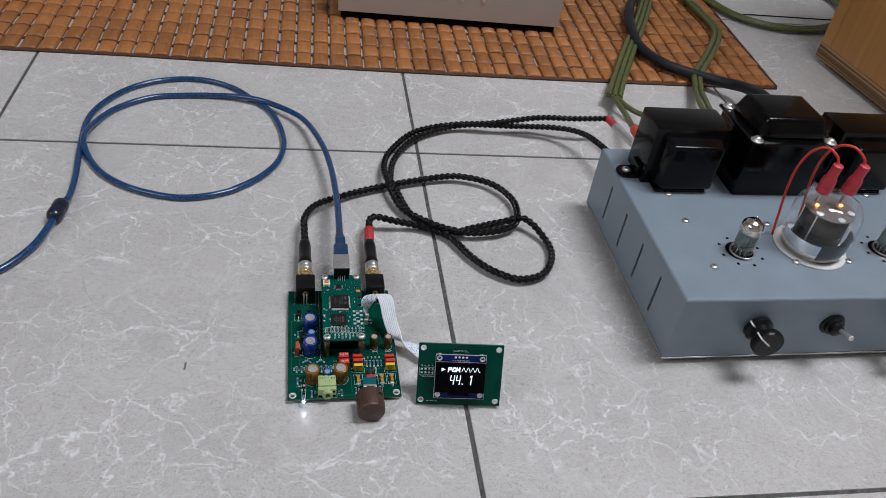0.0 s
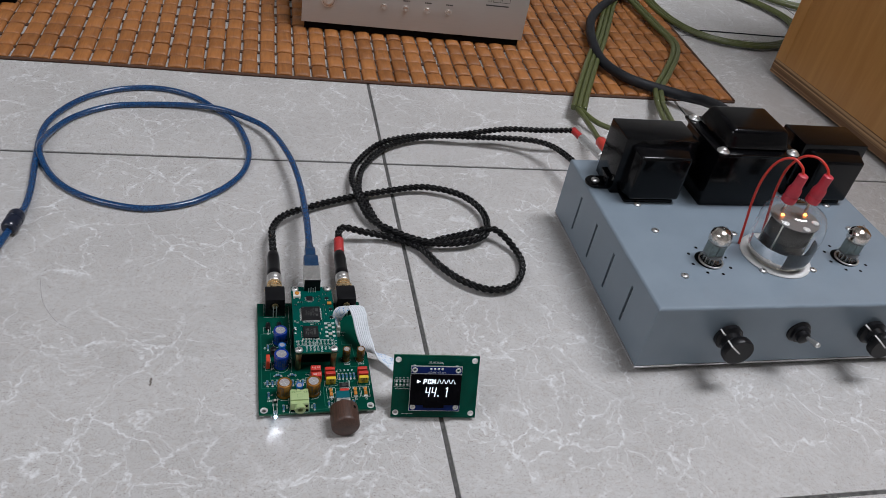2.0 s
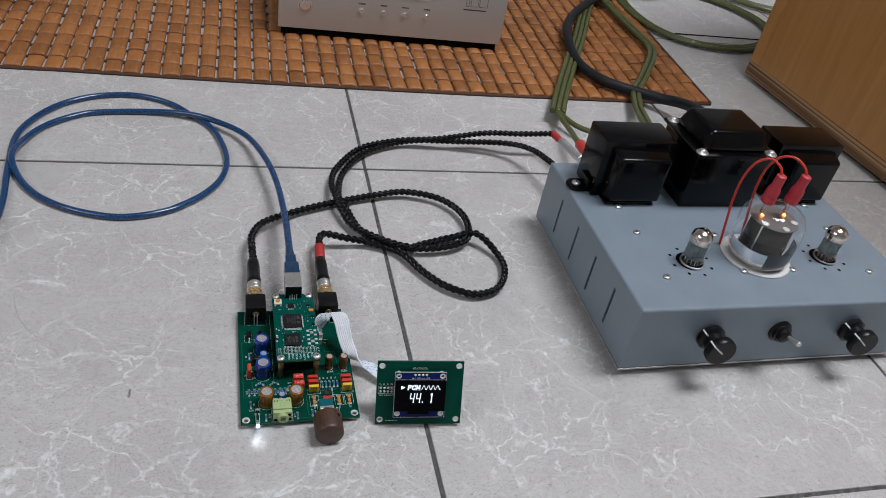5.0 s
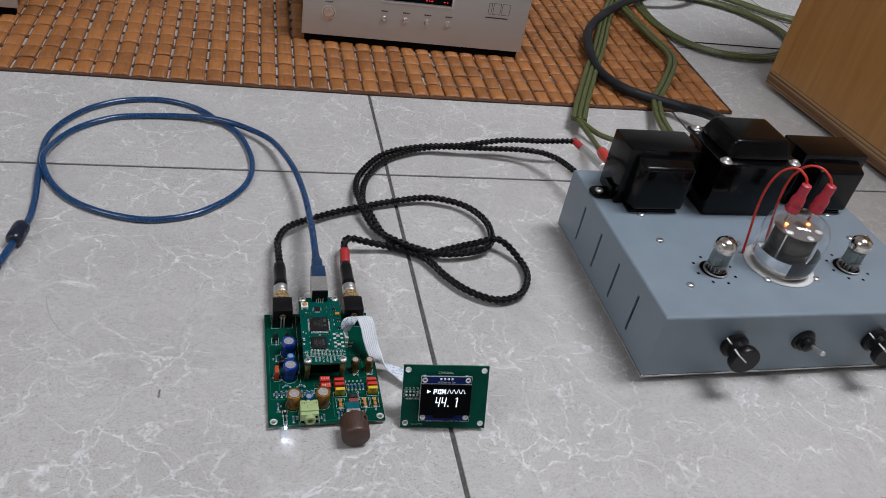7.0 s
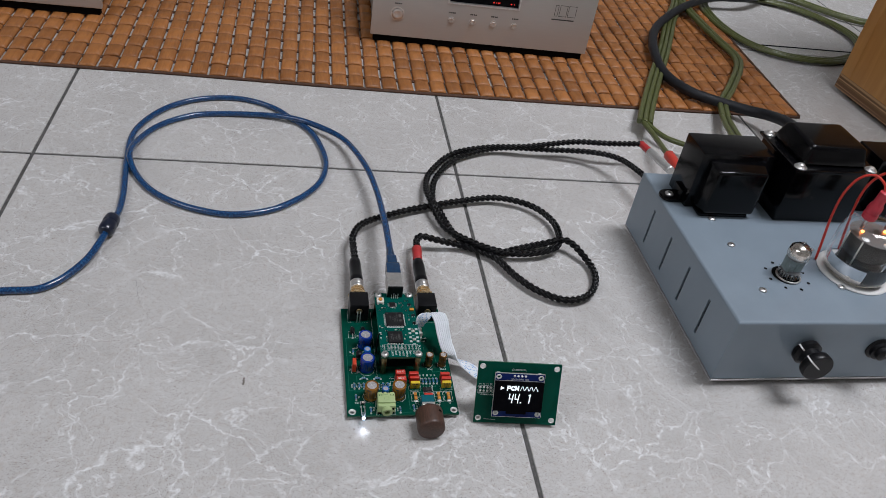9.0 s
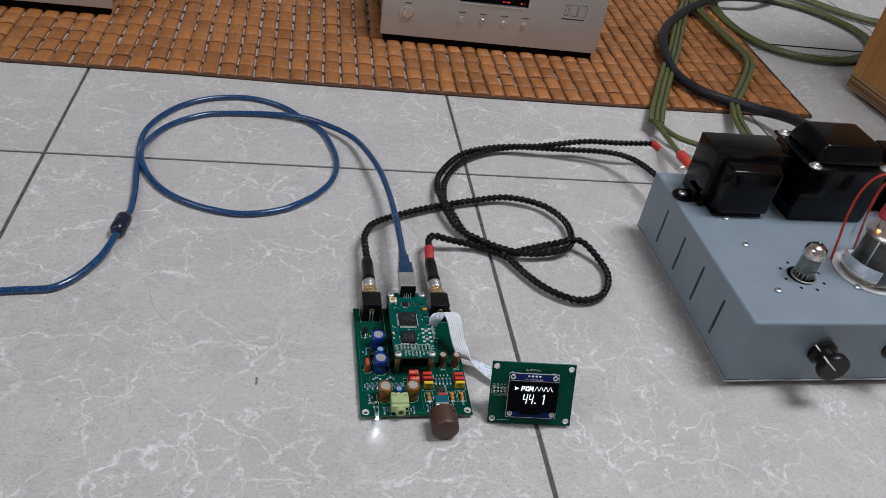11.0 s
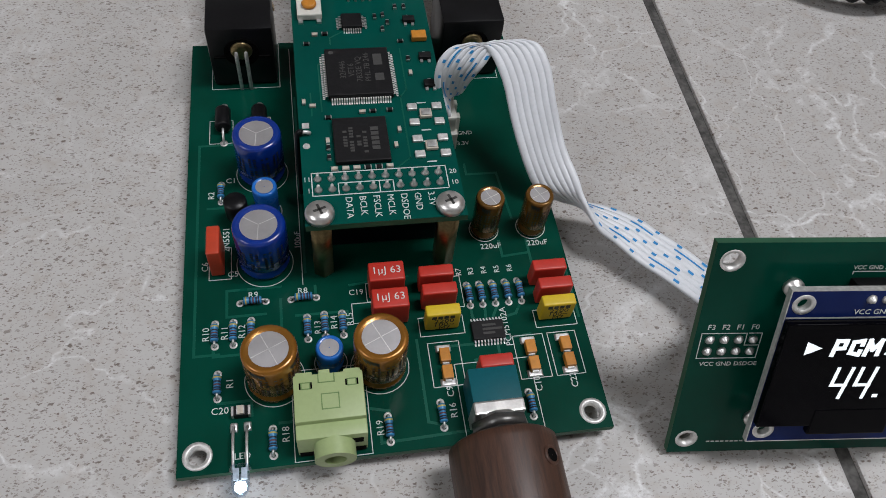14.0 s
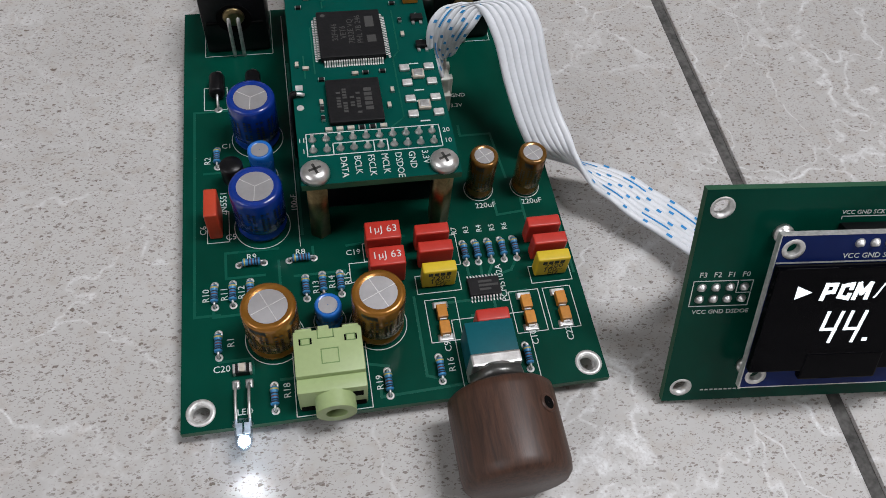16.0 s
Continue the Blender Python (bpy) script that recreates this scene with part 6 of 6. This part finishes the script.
    for k in range(4):
        box(bm, ou + ow / 2 + 0.00254 * (k - 1.5) - 0.0003, ov + oh - 0.0022, 0.0, ou + ow / 2 + 0.00254 * (k - 1.5) + 0.0003, ov + oh - 0.0016, oz)
    box(bm, ou + ow / 2 - 0.0051, ov + oh - 0.0031, 0.0001, ou + ow / 2 + 0.0051, ov + oh - 0.0007, 0.0026, 0, 1)
    part("pin_header", bm, [M_BRASS, M_BLACK], mod, "four-pin header")
    g0, g1 = ov + 0.0050, ov + oh - 0.0057
    bm = bmesh.new()
    box(bm, ou + 0.0002, g0, oz + 0.0001, ou + ow - 0.0002, g1, oz + 0.0016, 0.0002)
    scr = part("screen_glass", bm, M_SCREEN, mod, "black glass screen, lit with white figures")
    bm = bmesh.new()
    box(bm, ou + 0.0095, ov + 0.0030, oz + 0.0002, ou + ow - 0.0110, g0 + 0.0040, oz + 0.0017, 0.0003)
    part("ribbon_tab", bm, M_SCREEN, mod, "folded black foil tab")
    bm = bmesh.new()
    outline(bm, ou + 0.0001, ov + 0.0001, ou + ow - 0.0001, ov + oh - 0.0001, oz, 0.0002)
    strip(bm, ou + 0.0004, g1 + 0.0003, ou + ow - 0.0004, g1 + 0.0003, oz + 0.0001, 0.0003)
    part("edge_line", bm, M_PAD, mod)
    # what the screen shows
    bm = bmesh.new()
    z = oz + 0.0017
    su, sv = ou, g0 - 0.0005
    f = [bm.verts.new((su + a / 1000, sv + b / 1000, z)) for a, b in ((4.2, 16.6), (7.0, 18.0), (4.2, 19.4))]
    bm.faces.new(f)
    part("lit_arrow", bm, M_OLED, scr, "glowing white arrow")

    def bars(strokes, w, name="lit_figure"):
        bm = bmesh.new()
        for a, b, c, d in strokes:
            strip(bm, su + a / 1000, sv + b / 1000, su + c / 1000, sv + d / 1000, z, w, h=0.00002)
        part(name, bm, M_OLED, scr, "glowing white " + name[4:])
    # PCM in heavy upright strokes
    bars(((8.9, 16.6, 9.2, 19.5), (9.2, 19.5, 10.7, 19.5), (10.7, 19.5, 10.6, 18.0), (10.6, 18.0, 9.1, 17.9)), 0.0008, "lit_letter")
    bars(((11.8, 17.0, 12.0, 19.2), (12.0, 19.2, 13.5, 19.5), (11.8, 17.0, 13.3, 16.6), (13.5, 19.5, 13.5, 18.7), (13.3, 16.6, 13.4, 17.3)), 0.0008, "lit_letter")
    bars(((14.4, 16.6, 14.7, 19.5), (14.7, 19.5, 15.5, 17.6), (15.5, 17.6, 16.6, 19.5), (16.6, 19.5, 16.5, 16.6)), 0.0008, "lit_letter")
    wave = [(17.9 + 0.28 * k, 18.1 + 1.5 * math.sin(2 * math.pi * (k * 0.28) / 3.1 - 1.3)) for k in range(46)]
    bars([(*a, *b) for a, b in zip(wave, wave[1:])], 0.00036, "lit_wave")
    # 44. 1 in slanted segments
    for u in (10.6, 14.7):
        bars(((u + 0.1, 10.0, u + 0.45, 13.6), (u + 0.1, 10.0, u + 2.5, 10.0), (u + 2.1, 7.2, u + 2.9, 13.6)), 0.00065)
    bars(((18.9, 7.5, 19.1, 7.5), (24.7, 7.2, 25.2, 13.6), (24.3, 13.0, 25.2, 13.6)), 0.00075)
    return dis


build_display()


def build_ribbon():
    """Seven white wires side by side, from the nylon plug up, over and down to the display."""
    rib = thing("ribbon_cable", "white flat ribbon cable with blue print looping between boards", "cable")
    keys = (((59.2, 77.0, 13.8), (0.5, 4.8, 0)), ((58.5, 74.8, 19.0), (3.0, 2.3, -2.4)), ((58.6, 73.9, 24.0), (4.0, 1.0, -2.0)), ((60.2, 74.0, 28.5), (4.5, -0.1, -1.4)), ((64.0, 76.0, 31.2), (4.8, 0.3, -0.6)), ((70.8, 76.0, 31.0), (5.4, 0.4, 0.2)), ((73.8, 71.2, 27.6), (5.1, 0.8, 1.0)),
            ((75.3, 65.0, 21.8), (4.8, 1.2, 1.4)), ((77.6, 58.6, 15.0), (4.4, 1.2, 1.4)), ((80.2, 53.4, 11.0), (3.6, -0.6, 2.6)), ((83.4, 49.6, 9.5), (0.8, -2.8, 3.4)), ((89.0, 45.6, 8.0), (-2.2, -4.2, 1.8)), ((94.4, 42.3, 6.8), (-3.6, -3.2, 0.5)), ((98.4, 38.2, 6.0), (-3.8, -3.7, 0.5)),
            ((103.3, 33.4, 5.6), (-3.7, -3.4, 0.2)), ((107.9, 26.8, 6.0), (-3.6, -3.2, 0.5)), ((109.0, 20.0, 9.0), (-4.4, -1.0, 1.0)), ((105.0, 15.5, 15.0), (-4.6, 0.6, 1.0)), ((101.5, 12.5, 18.0), (-4.8, 0.6, 0.6)))
    mid, wid = [], []
    P = [Vector(a) / 1000 for a, _ in keys]
    W = [Vector(b) / 1000 for _, b in keys]

    def four(S, k, t):
        a, b, c, d = S[max(k - 1, 0)], S[k], S[k + 1], S[min(k + 2, len(S) - 1)]
        return 0.5 * (2 * b + (c - a) * t + (2 * a - 5 * b + 4 * c - d) * t**2 + (3 * b - a - 3 * c + d) * t**3)
    for k in range(len(P) - 1):
        for j in range(6):
            mid.append(four(P, k, j / 6))
            wid.append(four(W, k, j / 6))
    blue = bmesh.new()
    lanes = 7
    for lane in range(lanes):
        f = (lane - (lanes - 1) / 2) / ((lanes) / 2)
        line = [p + w * f for p, w in zip(mid, wid)]
        fr = []
        for k in range(len(line)):
            t = (line[min(k + 1, len(line) - 1)] - line[max(k - 1, 0)]).normalized()
            s = wid[k].normalized()
            fr.append((s, t.cross(s).normalized()))
        bm = bmesh.new()
        sweep(bm, line, [(0.00098 * math.cos(2 * math.pi * j / 8), 0.00062 * math.sin(2 * math.pi * j / 8)) for j in range(8)], fr)
        part("wire", bm, M_RIBBON, rib, "white bonded wire" if not lane else "")
        # blue dashes on one side: long ones near the rims, short ones between
        edge = lane in (1, 5)
        for k in range(2 + (lane * 3) % 5, len(line) - 8, 11 if edge else 5):
            span = line[k:k + (7 if edge else 2)]
            sf = fr[k:k + len(span)]
            half = 0.00022 if edge else 0.00034
            rows = [[blue.verts.new(p - u * 0.00066 + s * q) for q in (-half, half)] for p, (s, u) in zip(span, sf)]
            for a, b in zip(rows, rows[1:]):
                blue.faces.new((a[0], a[1], b[1], b[0]))
    part("blue_print", blue, M_BLUEINK, rib, "blue printed dashes")


build_ribbon()


# ---- hi-fi units, cabinet and mat ----


def silver_unit(x0, x1, y0, h, full, turn):
    zb = 0.0150
    u = thing("hifi_unit", "silver hi-fi unit with round buttons standing on bamboo mat" if full else "plain silver hi-fi unit standing on bamboo mat", "hi-fi unit")
    yaw = pose(x0, y0, 0, 0, 0, turn)
    u.matrix_basis = yaw
    w = x1 - x0
    bm = bmesh.new()
    wl, wr, wb, wt = 0.100, 0.196, 0.0680, 0.0900
    if full:
        # front panel built round the display window
        box(bm, 0, 0, zb, w, 0.006, wb, 0)
        box(bm, 0, 0, wt, w, 0.006, zb + h, 0)
        box(bm, 0, 0, wb, wl, 0.006, wt, 0)
        box(bm, wr, 0, wb, w, 0.006, wt, 0)
    else:
        box(bm, 0, 0, zb, w, 0.006, zb + h, 0.0012)
    part("front_panel", bm, M_SILVER, u, "brushed silver front panel")
    bm = bmesh.new()
    box(bm, 0.003, 0.0062, zb + 0.002, w - 0.003, 0.26, zb + h - 0.002, 0.001)
    part("case", bm, paint("grey_steel_case", (0.20, 0.20, 0.20), 0.45, 0.3), u, "grey steel case")
    # added black strip, deepens the shadow in the gap below the front panel
    bm = bmesh.new()
    box(bm, 0.004, 0.0025, 0.0055, w - 0.004, 0.012, zb - 0.0003, 0.0005)
    part("gap_shade_strip", bm, M_SHADE, u, "black strip painted as the shadow gap under the front")
    for x in (0.03, w - 0.03):
        for y in (0.025, 0.235):
            bm = bmesh.new()
            cyl(bm, 0.014, 0.0062, zb + 0.0025, 20, pose(x, y, 0), 0, 0.001)
            part("foot", bm, M_RUBBER, u, "black rubber foot")
    if not full:
        return
    bm = bmesh.new()
    box(bm, wl + 0.0012, 0.0030, wb + 0.0012, wr - 0.0012, 0.0055, wt - 0.0012, 0.0003)
    win = part("display_window", bm, M_SCREEN, u, "dark display window")
    bm = bmesh.new()
    for a, b, c, d in ((wl - 0.001, wb - 0.001, wr + 0.001, wb + 0.0012), (wr - 0.0012, wb, wr + 0.001, wt), (wl - 0.001, wb, wl + 0.0012, wt)):
        box(bm, a, -0.0008, b, c, 0.0030, d, 0.0003)
    part("window_frame", bm, M_CHROME, win, "bright window frame")
    bm = bmesh.new()
    for x, ww in ((0.060, 0.0022), (0.064, 0.0012), (0.0665, 0.0030), (0.084, 0.0022), (0.0885, 0.0012)):
        box(bm, wl + x, 0.0026, wb + 0.0046, wl + x + ww, 0.0029, wb + 0.0062)
    part("red_digits", bm, M_REDLED, win, "red glowing segments")
    for x, z, r in ((0.0335, 0.0462, 0.0076), (0.1065, 0.0450, 0.0036), (0.1355, 0.0450, 0.0036), (0.1645, 0.0450, 0.0036), (0.1935, 0.0450, 0.0036)):
        bm = bmesh.new()
        ring(bm, r, r * 1.22, 0, 0.0008, 28, pose(x, 0, z, 90))
        lathe(bm, [(r * 0.94, -0.001), (r * 0.94, 0.0012), (r * 0.8, 0.0018), (r * 0.5, 0.0014), (0.0001, 0.0012)], 28, pose(x, 0, z, 90))
        part("button", bm, M_CHROME, u, "round metal push button", 40)
        bm = bmesh.new()
        ring(bm, r * 0.95, r * 1.0, 0.0002, 0.0009, 28, pose(x, 0, z, 90))
        for k in range(4):
            box(bm, x - 0.0045 + 0.0024 * k, -0.0002, z + r + 0.0055, x - 0.0027 + 0.0024 * k, 0.0001, z + r + 0.0072)
        part("caption", bm, M_BLACKINK, u)
    # maker's emblem and model line as plain outlined shapes
    bm = bmesh.new()
    for x, ww in ((0.246, 0.004), (0.2525, 0.010), (0.2645, 0.011)):
        outline(bm, x, 0.0650, x + ww, 0.0800, 0, 0.0006, m=pose(0, -0.0001, 0, 90))
    for k in range(10):
        strip(bm, 0.2440 + 0.0031 * k, 0.0602, 0.2462 + 0.0031 * k, 0.0602, 0, 0.0017, m=pose(0, -0.0001, 0, 90))
    part("emblem", bm, M_CHIPINK, u, "dark outlined emblem shapes")


silver_unit(0.0615, 0.3643, 0.6420, 0.095, True, -2.6)
silver_unit(-0.582, -0.2785, 0.6600, 0.095, False, -1.4)


def build_cabinet():
    cab = thing("speaker_cabinet", "birch plywood speaker cabinet standing on tiles", "cabinet", at=pose(0.7545, 0.6010, 0, 0, 0, 4.0))
    x0, x1, y0, y1, h, t = 0.0, 0.335, -0.505, 0.0, 0.70, 0.021
    bm = bmesh.new()
    box(bm, x0, y0, 0.007, x1, y1, 0.007 + t, 0.0010)
    part("bottom_panel", bm, M_PLY, cab, "layered plywood bottom edge")
    bm = bmesh.new()
    box(bm, x0, y1 - t, 0.0072 + t, x1, y1, h, 0.0010)
    part("back_panel", bm, M_BIRCH, cab, "plywood panel edge")
    bm = bmesh.new()
    box(bm, x0 + 0.0006, y0, 0.0072 + t, x0 + t, y1 - t - 0.0002, h, 0.0006)
    part("side_panel", bm, M_BIRCH, cab, "varnished birch side panel")
    bm = bmesh.new()
    box(bm, x1 - t, y0, 0.0072 + t, x1, y1 - t - 0.0002, h, 0.0006)
    part("side_panel", bm, M_BIRCH, cab, "varnished birch side panel")
    bm = bmesh.new()
    box(bm, x0 + t + 0.0002, y0, 0.0072 + t, x1 - t - 0.0002, y0 + t, h, 0.0006)
    part("front_panel", bm, M_BIRCH, cab, "varnished birch panel")
    bm = bmesh.new()
    box(bm, x0, y0, h + 0.0002, x1, y1, h + t, 0.001)
    part("top_panel", bm, M_BIRCH, cab, "varnished birch top")
    for x in (x0 + 0.03, x1 - 0.03):
        for y in (y0 + 0.03, y1 - 0.03):
            bm = bmesh.new()
            cyl(bm, 0.012, 0, 0.0071, 16, pose(x, y, 0))
            part("foot_pad", bm, M_RUBBER, cab, "thin black foot pad")


build_cabinet()


def build_mat():
    """Bamboo tiles threaded on dark cords; the floor shows between the columns. The front edge bows a little."""
    mat = thing("bamboo_mat", "brown bamboo tile mat lying on tiled floor", "mat", at=pose(0.6405, 0.5030, 0, 0, 0, -0.75))
    px, py, cols, rows = 0.0205, 0.0300, 56, 17

    def bend(x, y):
        lean = max(0.0, 1 + x / 0.75)
        return x + 0.065 * y * lean, y - 0.0075 * max(0.0, 1 - ((x + 0.40) / 0.42) ** 2)
    bm = bmesh.new()
    for r in range(rows + 1):
        for w, off, z in ((0.0011, -0.0009, 0.0014), (0.0010, 0.0014, 0.0016)):
            tube(bm, [(*bend(-px * c, py * r + off), z) for c in range(0, cols + 1, 2)], w, 6, 0.03)
    for y, w, h in ((-0.0010, 0.0012, 0.0022), (0.0016, 0.0010, 0.0020)):
        line = [Vector((*bend(0.0015 - (px * cols + 0.0015) * k / 60, y), 0.0003 + h / 2)) for k in range(61)]
        sweep(bm, line, [(-w, -h / 2), (w, -h / 2), (w, h / 2), (0, h / 2 + 0.0004), (-w, h / 2)])
    line = [Vector((*bend(0.0012, py * rows * k / 20), 0.0021)) for k in range(21)]
    sweep(bm, line, [(-0.0014, -0.0018), (0.0014, -0.0018), (0.0014, 0.0018), (-0.0014, 0.0018)])
    tagged(part("mat_backing", bm, M_CORD, mat, "dark brown cords and bound edge"), kind="stuff")

    def tile_mesh(w, d, h):
        small = bmesh.new()
        prof = [(-0.5, 0.30), (-0.43, 0.78), (-0.2, 1.0), (0.2, 1.0), (0.43, 0.78), (0.5, 0.30)]
        base = 0.0008
        rws = []
        for y in (-d / 2, -d / 2 + 0.0022, d / 2 - 0.0022, d / 2):
            k = 0.55 if abs(y) == d / 2 else 1.0
            rws.append([small.verts.new((a * w, y, base + b * h * k)) for a, b in prof])
        for a, b in zip(rws, rws[1:]):
            for k in range(5):
                small.faces.new((a[k], a[k + 1], b[k + 1], b[k])).smooth = True
        for row, flip in ((rws[0], True), (rws[-1], False)):
            lo = [small.verts.new((v.co.x, v.co.y, base)) for v in (row[0], row[-1])]
            f = [lo[0], *row, lo[1]]
            small.faces.new(f if flip else f[::-1])
        for k in (0, -1):
            low = [small.verts.new((row[k].co.x, row[k].co.y, base)) for row in (rws[0], rws[-1])]
            f = [low[0], *[row[k] for row in rws], low[1]]
            small.faces.new(f if k else f[::-1])
        return small
    me = [bpy.data.meshes.new("bamboo_tile") for _ in range(3)]
    for k, m in enumerate(me):
        s = tile_mesh(0.0176 + 0.0005 * k, 0.0277, 0.0042 + 0.0004 * k)
        bmesh.ops.recalc_face_normals(s, faces=s.faces[:])
        s.to_mesh(m)
        s.free()
        m.materials.append(M_BAMBOO)
    rng = random.Random(7)
    slip = [rng.uniform(-0.0042, 0.0042) for _ in range(cols)]
    rest = bmesh.new()
    for r in range(rows):
        for c in range(cols):
            bx, by = bend(-px * (c + 0.5), py * (r + 0.5))
            at = pose(bx + rng.uniform(-0.0005, 0.0005), by + 0.0008 + slip[c] * min(1.0, r / 2.5) + rng.uniform(-0.0006, 0.0006), rng.uniform(0, 0.0005), rng.uniform(-2.2, 2.2), rng.uniform(-1.5, 1.5), rng.uniform(-1.6, 1.6))
            if r < 6 and c < 50:
                ob = new("bamboo_tile", rng.choice(me))
                ob.matrix_basis, ob.parent = at, mat
            else:
                s = bmesh.new()
                s.from_mesh(me[(r + c) % 3])
                merge(rest, s, at)
    tagged(part("bamboo_tiles", rest, M_BAMBOO, mat), "further rows of bamboo tiles", kind="stuff")


build_mat()

# ---- floor tiles ----


def cut_tile(me, at, limit):
    """A tile trimmed to end at the walls."""
    bm = bmesh.new()
    bm.from_mesh(me)
    bm.transform(at)
    for nx, ny in ((1, 0), (-1, 0), (0, 1), (0, -1)):
        cut = bmesh.ops.bisect_plane(bm, geom=bm.verts[:] + bm.edges[:] + bm.faces[:], plane_co=(nx * limit, ny * limit, 0), plane_no=(nx, ny, 0), clear_outer=True)
        rim = [e for e in cut["geom_cut"] if isinstance(e, bmesh.types.BMEdge)]
        if rim:
            bmesh.ops.contextual_create(bm, geom=rim)
    bm.transform(at.inverted())
    data = bpy.data.meshes.new("tile")
    bm.to_mesh(data)
    bm.free()
    data.materials.append(M_TILE)
    return data


def build_floor_tiles():
    pitch, gap, turn = 0.4150, 0.0033, pose(0.1315, 0.3235, 0, 0, 0, -0.9)
    bm = bmesh.new()
    s = (pitch - gap) / 2
    box(bm, -s, -s, -0.009, s, s, 0.0, 0.0007)
    me = bpy.data.meshes.new("tile")
    bm.to_mesh(me)
    bm.free()
    me.materials.append(M_TILE)
    for i in range(-9, 9):
        for j in range(-10, 8):
            at = turn @ pose(pitch * (i + 0.5), pitch * (j + 0.5), 0)
            far = max(abs(at.translation.x), abs(at.translation.y))
            data = me
            if far > 3.18 + s:
                continue
            if far > 3.19 - s:
                data = cut_tile(me, at, 3.196)
            ob = new("tile", data)
            ob.parent, ob.matrix_basis = FLOOR, at


build_floor_tiles()


def floor_marks():
    """A scuff and a stray hair on the tiles."""
    bm = bmesh.new()
    for k in range(4):
        lathe(bm, [(0.0009, 0.00005), (0.0001, 0.00012)], 9, pose(-0.0724 + 0.0004 * (k % 2), 0.0347 + 0.0018 * k, 0), ends=False)
    part("scuff_mark", bm, paint("brown_scuff", (0.12, 0.10, 0.085), 0.7), FLOOR, "small brown scuff")
    bm = bmesh.new()
    tube(bm, mm((-162, 147, 0.1), (-155, 120, 0.1), (-142, 99, 0.1), (-129, 90, 0.1)), 0.00006, 5)
    part("stray_hair", bm, M_BLACKINK, FLOOR, "thin dark hair")


floor_marks()
